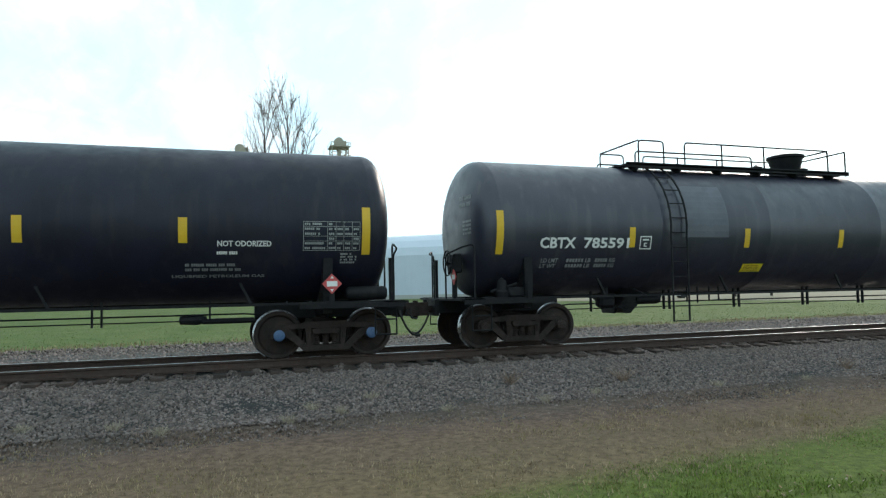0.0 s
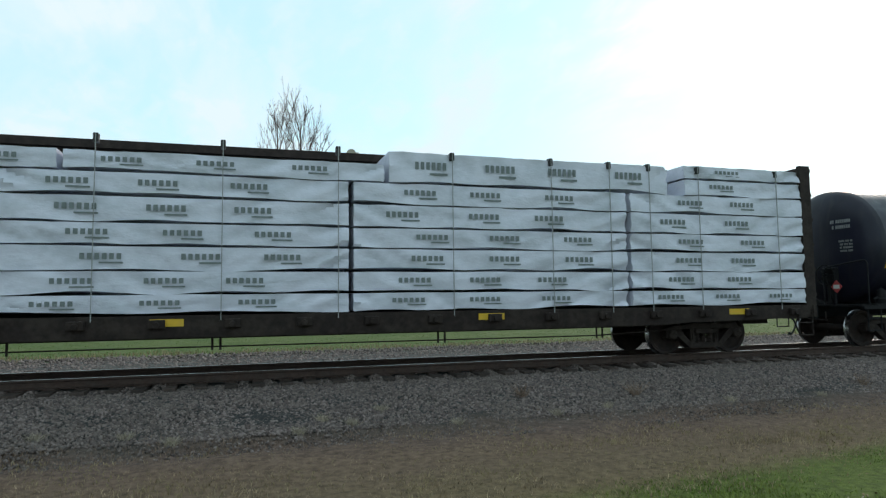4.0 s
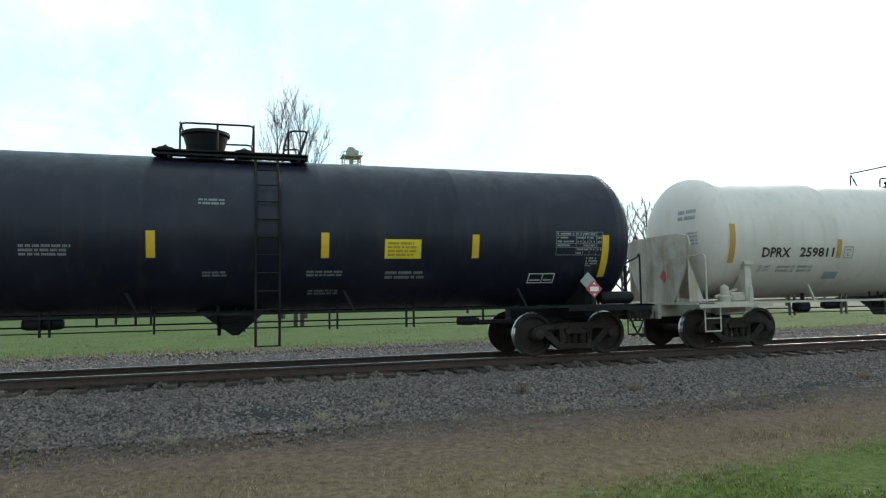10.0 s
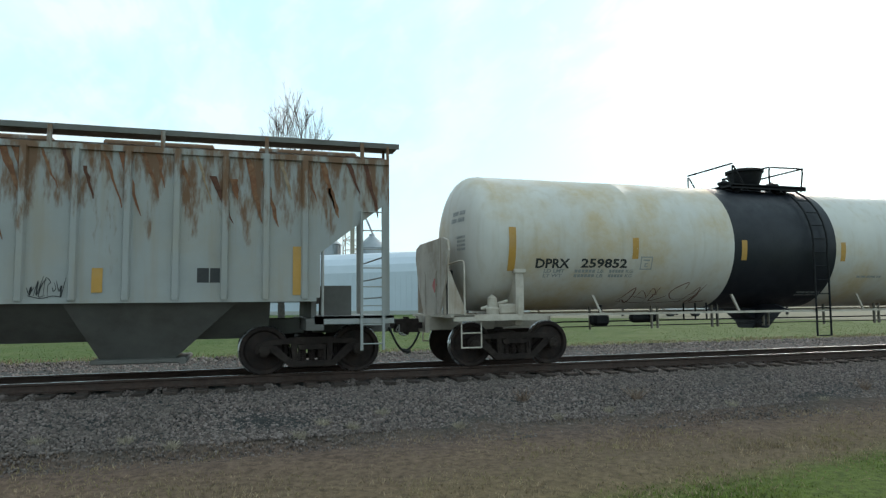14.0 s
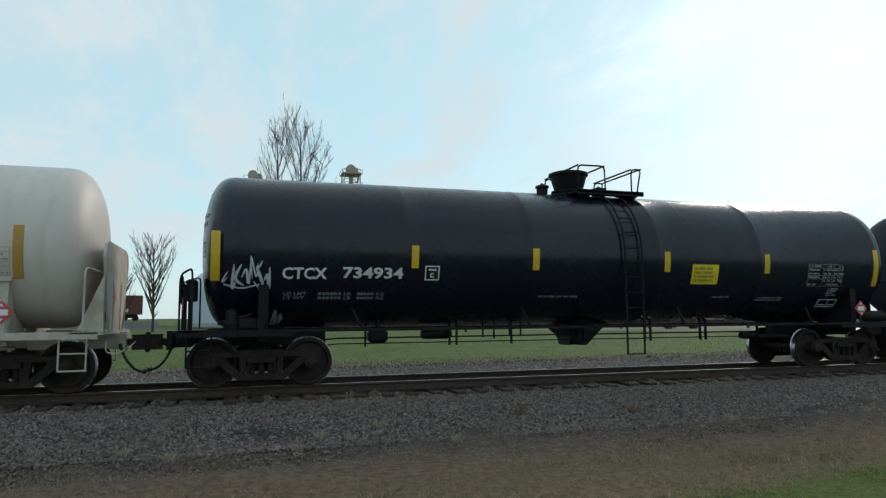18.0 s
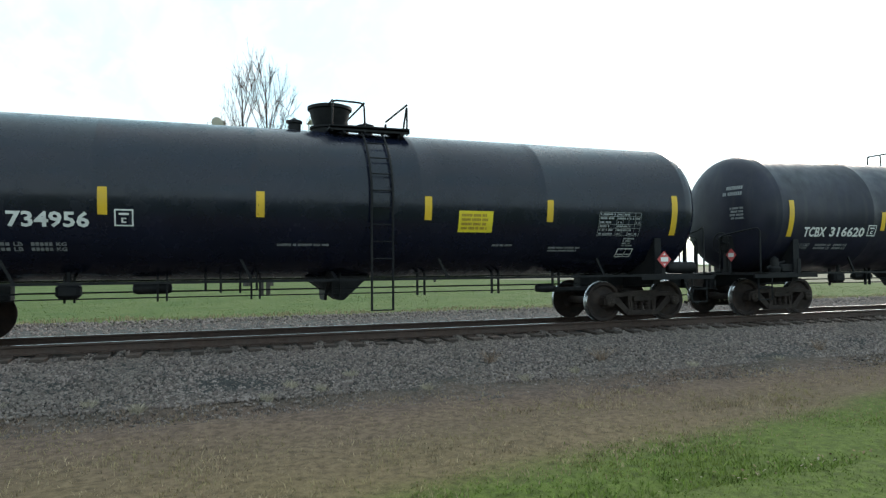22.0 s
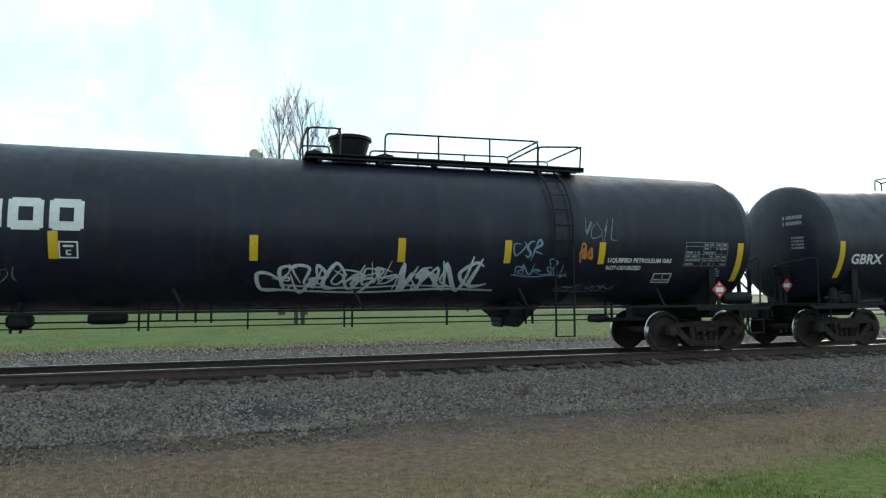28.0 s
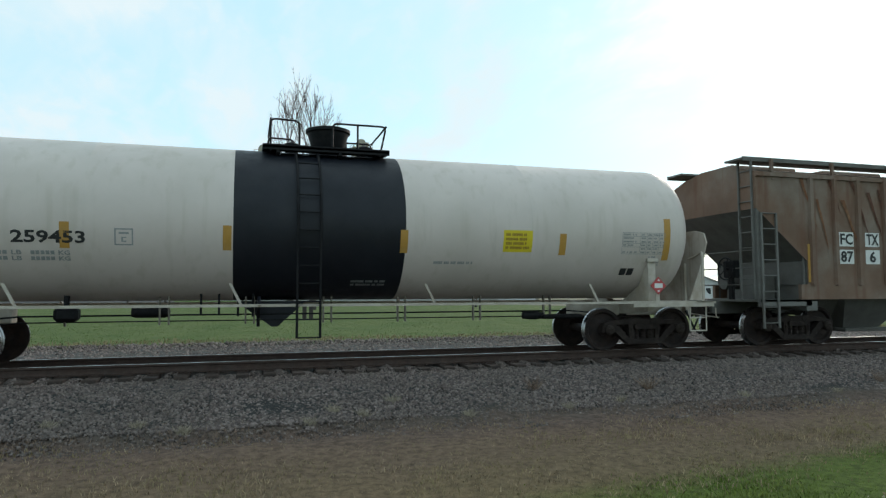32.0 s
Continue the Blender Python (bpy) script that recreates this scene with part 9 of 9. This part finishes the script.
def grain_bin(deg, dist, r, eave, peak):
    x, y = at_bearing(deg, dist)
    silo = thing("grain_bin", x, y, GROUND, "round corrugated steel grain bin with a conical roof", "grain bin", "grain bins")
    bm = bmesh.new()
    prof = [(0, r)]
    z = 0.0
    while z < eave:
        prof += [(z + 0.3, r + 0.06), (z + 0.6, r)]
        z += 0.6
    lathe(bm, prof, "z", 40)
    part("wall", bm, galvanised, silo, smooth=True)
    bm = bmesh.new()
    lathe(bm, [(eave, r + 0.3), (eave + 0.1, r + 0.3), (peak - 0.6, 0.9), (peak - 0.5, 0.8), (peak, 0.8), (peak + 0.3, 0.0)], "z", 40)
    part("roof", bm, galvanised, silo, smooth=True)
    for k in range(24):
        a = 2 * math.pi * k / 24
        bm = bmesh.new()
        rod(bm, (r * 1.01 * math.cos(a), r * 1.01 * math.sin(a), 0), (r * 1.01 * math.cos(a), r * 1.01 * math.sin(a), eave), 0.07, 4)
        part("stiffener", bm, galvanised, silo)


grain_bin(6.6, 184, 5.6, 18.5, 23.3)
grain_bin(11.0, 184, 4.2, 17.6, 21.6)
grain_bin(2.9, 200, 4.6, 17.5, 21.5)


def feed_mill():
    x, y = at_bearing(-0.35, 190)
    mill = thing("feed_mill", x, y, GROUND, "grey concrete feed mill with spouts and legs on its roof", "building")
    mill.rotation_euler = (0, 0, radians(4))
    bm = bmesh.new()
    box(bm, -6.8, -1.6, -5, 9, 0, 25.6)
    box(bm, -1.6, 6.6, -4, 9, 0, 21.5)
    part("wall", bm, concrete, mill)
    bm = bmesh.new()
    for k in range(9):
        box(bm, -1.4 + k * 0.85, -0.95 + k * 0.85, -4.15, -4.0, 14.5, 21.3)
    part("siding_rib", bm, concrete, mill)
    bm = bmesh.new()
    box(bm, -5.6, -1.9, -5.12, -5.0, 22.6, 24.8)
    sign = part("sign", bm, placard_white, mill, "white sign board with unreadable dark-green writing")
    bm = bmesh.new()
    for k in range(3):
        box(bm, -5.2 + k * 1.1, -4.4 + k * 1.1, -5.16, -5.12, 23.3, 24.2)
    part("sign_bar", bm, spray_blue, sign)
    rng = random.Random(9)
    for cx, top in ((2.2, 40.5), (3.8, 36.5)):
        bm = bmesh.new()
        lattice(bm, cx - 1.1, cx + 1.1, -1.1, 1.1, 21, top - 1.5, 2.4, 0.12)
        soft_box(bm, cx - 0.5, cx + 0.5, -0.4, 0.4, 20, top, 0.05)
        soft_box(bm, cx - 1.3, cx + 1.0, -0.8, 0.8, top - 1.4, top, 0.2)
        box(bm, cx - 2.0, cx + 2.0, -1.8, 1.8, top - 3.2, top - 3.0)
        box(bm, cx - 2.3, cx + 2.3, -1.9, 1.9, top - 8.2, top - 8.0)
        part("leg", bm, tower_steel, mill)
    for k in range(16):
        bm = bmesh.new()
        a = rng.uniform(-5.8, 6.3)
        rod(bm, (rng.uniform(1.2, 4.6), rng.uniform(-1.2, 0.5), rng.uniform(30, 37)), (a, rng.uniform(-3.8, 1), 25.6 if a < -1.6 else 21.5), 0.17, 6)
        part("spout", bm, galvanised, mill)
    for k in range(5):
        bm = bmesh.new()
        z = 23.5 + k * 2.6
        box(bm, -0.6 - 0.2 * k, 5.6, -2.4, -1.9, z, z + 0.12)
        rod(bm, (-0.6 - 0.2 * k, -2.4, z + 1.1), (5.6, -2.4, z + 1.1), 0.06, 4)
        part("catwalk", bm, tower_steel, mill)
    bm = bmesh.new()
    for cx in (-5.8, -4.8, -3.8):
        rod(bm, (cx, -4.6, 25.6), (cx, -4.6, 28.5), 0.07, 4)
    rod(bm, (-5.8, -4.6, 28.4), (-2.0, -4.6, 28.4), 0.07, 4)
    lathe(bm, [(25.6, 0.9), (28.0, 0.9), (29.0, 0.2)], "z", 10, (-2.8, -2.5, 0))
    part("roof_vent", bm, galvanised, mill)


feed_mill()


def far_boxcar(deg0, deg1, dist, label):
    ax, ay = at_bearing(deg0, dist)
    bx, by = at_bearing(deg1, dist * 1.01)
    n = math.hypot(bx - ax, by - ay)
    car = thing("boxcar", (ax + bx) / 2, (ay + by) / 2, 0.9, label, "railway boxcar", "parked boxcars")
    car.rotation_euler = (0, 0, math.atan2(by - ay, bx - ax))
    bm = bmesh.new()
    soft_box(bm, -n / 2, n / 2, -1.5, 1.5, 1.1, 4.5, 0.05)
    part("body", bm, boxcar_red, car)
    k = -n / 2 + 0.5
    while k < n / 2:
        bm = bmesh.new()
        box(bm, k - 0.05, k + 0.05, -1.58, -1.5, 1.15, 4.4)
        part("side_post", bm, boxcar_red, car)
        k += 1.0
    for e in (-1, 1):
        for d in (-0.9, 0.9):
            bm = bmesh.new()
            lathe(bm, [(-0.8, 0.45), (0.8, 0.45)], "y", 14, (e * (n / 2 - 1.8) + d, 0, 0.45))
            part("wheelset", bm, wheel_steel, car)
        bm = bmesh.new()
        box(bm, e * (n / 2 - 1.8) - 1.1, e * (n / 2 - 1.8) + 1.1, -1.0, 1.0, 0.5, 1.1)
        part("truck", bm, steel_dark, car)
    bm = bmesh.new()
    box(bm, n * 0.12, n * 0.12 + 0.7, -1.6, -1.585, 1.5, 2.1)
    part("painted_patch", bm, placard_white, car)


far_boxcar(-19.5, -14.6, 130, "rusty red parked boxcar on the far siding")
far_boxcar(-14.4, -11.15, 130, "rusty red parked boxcar on the far siding")
far_boxcar(-10.7, -7.2, 130, "rusty red parked boxcar on the far siding")


def siding_bank():
    bm = bmesh.new()
    ax, ay = at_bearing(-24, 130)
    bx, by = at_bearing(-6.2, 131)
    way = Vector((bx - ax, by - ay, 0))
    side = Vector((-way.y, way.x, 0)).normalized()
    rows = []
    for k in range(13):
        p = Vector((ax, ay, 0)) + way * k / 12
        rows.append([bm.verts.new(p + side * d + Vector((0, 0, z + 0.15 * noise.noise((k * 0.7, d, 0))))) for d, z in ((-9, -0.75), (-5, -0.1), (-3, 0.75), (3, 0.78), (6, -0.2), (9, -0.75))])
    for a, b in zip(rows, rows[1:]):
        for i in range(5):
            bm.faces.new((a[i], b[i], b[i + 1], a[i + 1]))
    ob = new("siding_bank", finish(bm, "siding_bank", True))
    ob.data.materials.append(gravel_base)
    tagged(ob, "low gravel bank that carries a far siding", "railway bank", kind="structure")


siding_bank()


def utility_pole(deg, dist, h):
    x, y = at_bearing(deg, dist)
    pole = thing("utility_pole", x, y, GROUND, "brown wooden utility pole with crossarms", "utility pole", "utility poles")
    bm = bmesh.new()
    rod(bm, (0, 0, 0), (0, 0, h), 0.17, 8, 0.11)
    part("pole", bm, bark, pole)
    for z in (h - 0.5, h - 1.7):
        bm = bmesh.new()
        box(bm, -1.3, 1.3, -0.08, 0.08, z, z + 0.14)
        arm = part("crossarm", bm, bark, pole)
        for u in (-1.15, -0.6, 0.6, 1.15):
            bm = bmesh.new()
            lathe(bm, [(z + 0.14, 0.05), (z + 0.3, 0.07), (z + 0.36, 0.0)], "z", 8, (u, 0, 0))
            part("insulator", bm, dark_glass, arm)


utility_pole(-11.3, 131, 10.6)
utility_pole(19.25, 80, 12.3)


def white_house(deg, dist, w, d, eave, ridge, label):
    x, y = at_bearing(deg, dist)
    house = thing("house", x, y, GROUND, label, "building", "far houses")
    house.rotation_euler = (0, 0, radians(-deg))
    bm = bmesh.new()
    prism(bm, [(-w / 2, 0), (w / 2, 0), (w / 2, eave), (0, ridge - 0.15), (-w / 2, eave)], 0, d)
    part("wall", bm, white_wall, house)
    bm = bmesh.new()
    prism(bm, [(-w / 2 - 0.4, eave - 0.3), (0, ridge - 0.1), (w / 2 + 0.4, eave - 0.3), (w / 2 + 0.4, eave - 0.1), (0, ridge + 0.12), (-w / 2 - 0.4, eave - 0.1)], -0.35, d + 0.35)
    part("roof", bm, roof_grey, house)
    for u in (-w * 0.28, w * 0.28):
        for z in (1.2, eave - 1.4) if eave > 4 else (1.2,):
            bm = bmesh.new()
            box(bm, u - 0.5, u + 0.5, -0.05, 0.0, z, z + 1.3)
            win = part("window", bm, placard_white, house)
            bm = bmesh.new()
            box(bm, u - 0.4, u + 0.4, -0.07, -0.05, z + 0.1, z + 1.2)
            part("pane", bm, dark_glass, win)


white_house(22.9, 118, 7.0, 9.0, 7.0, 10.5, "white gabled building beside the storage shed")
white_house(37.2, 128, 8.5, 9.0, 3.4, 5.2, "low white house at the far edge of the grass")


def parked_van(deg, dist, turn):
    x, y = at_bearing(deg, dist)
    van = thing("van", x, y, GROUND, "white parked van at the far edge of the grass", "van")
    van.rotation_euler = (0, 0, radians(turn))
    bm = bmesh.new()
    prism(bm, [(-2.6, 0.35), (2.5, 0.35), (2.6, 0.9), (2.2, 1.15), (1.5, 2.05), (1.2, 2.2), (-2.5, 2.2), (-2.6, 2.0)], -0.95, 0.95)
    body = part("body", bm, white_wall, van)
    for u0, u1 in ((0.55, 1.35), (-0.8, 0.35), (-2.3, -1.0)):
        bm = bmesh.new()
        box(bm, u0, u1, -0.965, -0.95, 1.3, 1.95)
        part("window", bm, dark_glass, body)
    for u in (-1.7, 1.6):
        bm = bmesh.new()
        lathe(bm, [(-0.98, 0.2), (-0.98, 0.34), (-0.75, 0.34), (0.75, 0.34), (0.98, 0.34), (0.98, 0.2)], "y", 18, (u, 0, 0.34))
        part("wheel", bm, rubber, van)


parked_van(37.0, 95, -20)


def stump_posts():
    for dx in (0, 0.55):
        x, y = at_bearing(4.6 + dx, 48)
        ob = thing("field_post", x, y, GROUND, "weathered wooden post standing in the grass", "post", "posts in the field")
        bm = bmesh.new()
        soft_box(bm, -0.14, 0.14, -0.14, 0.14, 0, 1.15, 0.03)
        part("post", bm, bark, ob)


stump_posts()


def far_field():
    bm = bmesh.new()
    pts = [at_bearing(24, 90), at_bearing(60, 75), at_bearing(75, 500), at_bearing(24, 700)]
    bm.faces.new([bm.verts.new((a, b, GROUND + 0.02)) for a, b in pts])
    ob = new("stubble_field", finish(bm, "stubble_field"))
    ob.data.materials.append(surface("tan_stubble", (0.15, 0.135, 0.08), 0.95, vary=0.2, scale=0.6, dirt=(0.10, 0.115, 0.045), dirt_amount=0.5, dirt_scale=0.05))
    tagged(ob, "tan harvested field beyond the grass", "field", kind="structure")


far_field()


# ---------------------------------------------------------------- what moves
def gone(t):
    """How far the train has rolled at t seconds."""
    return 19.29928 * t + 0.03638267 * t * t - 0.000874631 * t ** 3


def motions():
    times = [i * 2.0 for i in range(17)]
    for car in CARS:
        x0 = car.location.x
        walk(car, [(t, pose(x0 - gone(t), 0, 0)) for t in times])
    # each wheelset turns while its car goes by
    for wheels, x, dx in AXLES:
        rows, last = [(0.0, 0.0)], None
        step = 1 / 30
        t = math.ceil(max(0.0, (x - 30) / 19.4) / step) * step
        end = min(CLIP, (x + 12) / 19.3)
        base = gone(t)
        while t <= end + 1e-6:
            rows.append((t, -(gone(t) - base) / WHEEL_R))
            t += step
        seen = {}
        for t, a in rows + [(CLIP, rows[-1][1])]:
            seen[frame(t)] = (t, a)
        walk(wheels, [(t, pose(dx, 0, WHEEL_R, 0, math.degrees(a), 0)) for _, (t, a) in sorted(seen.items())])


motions()
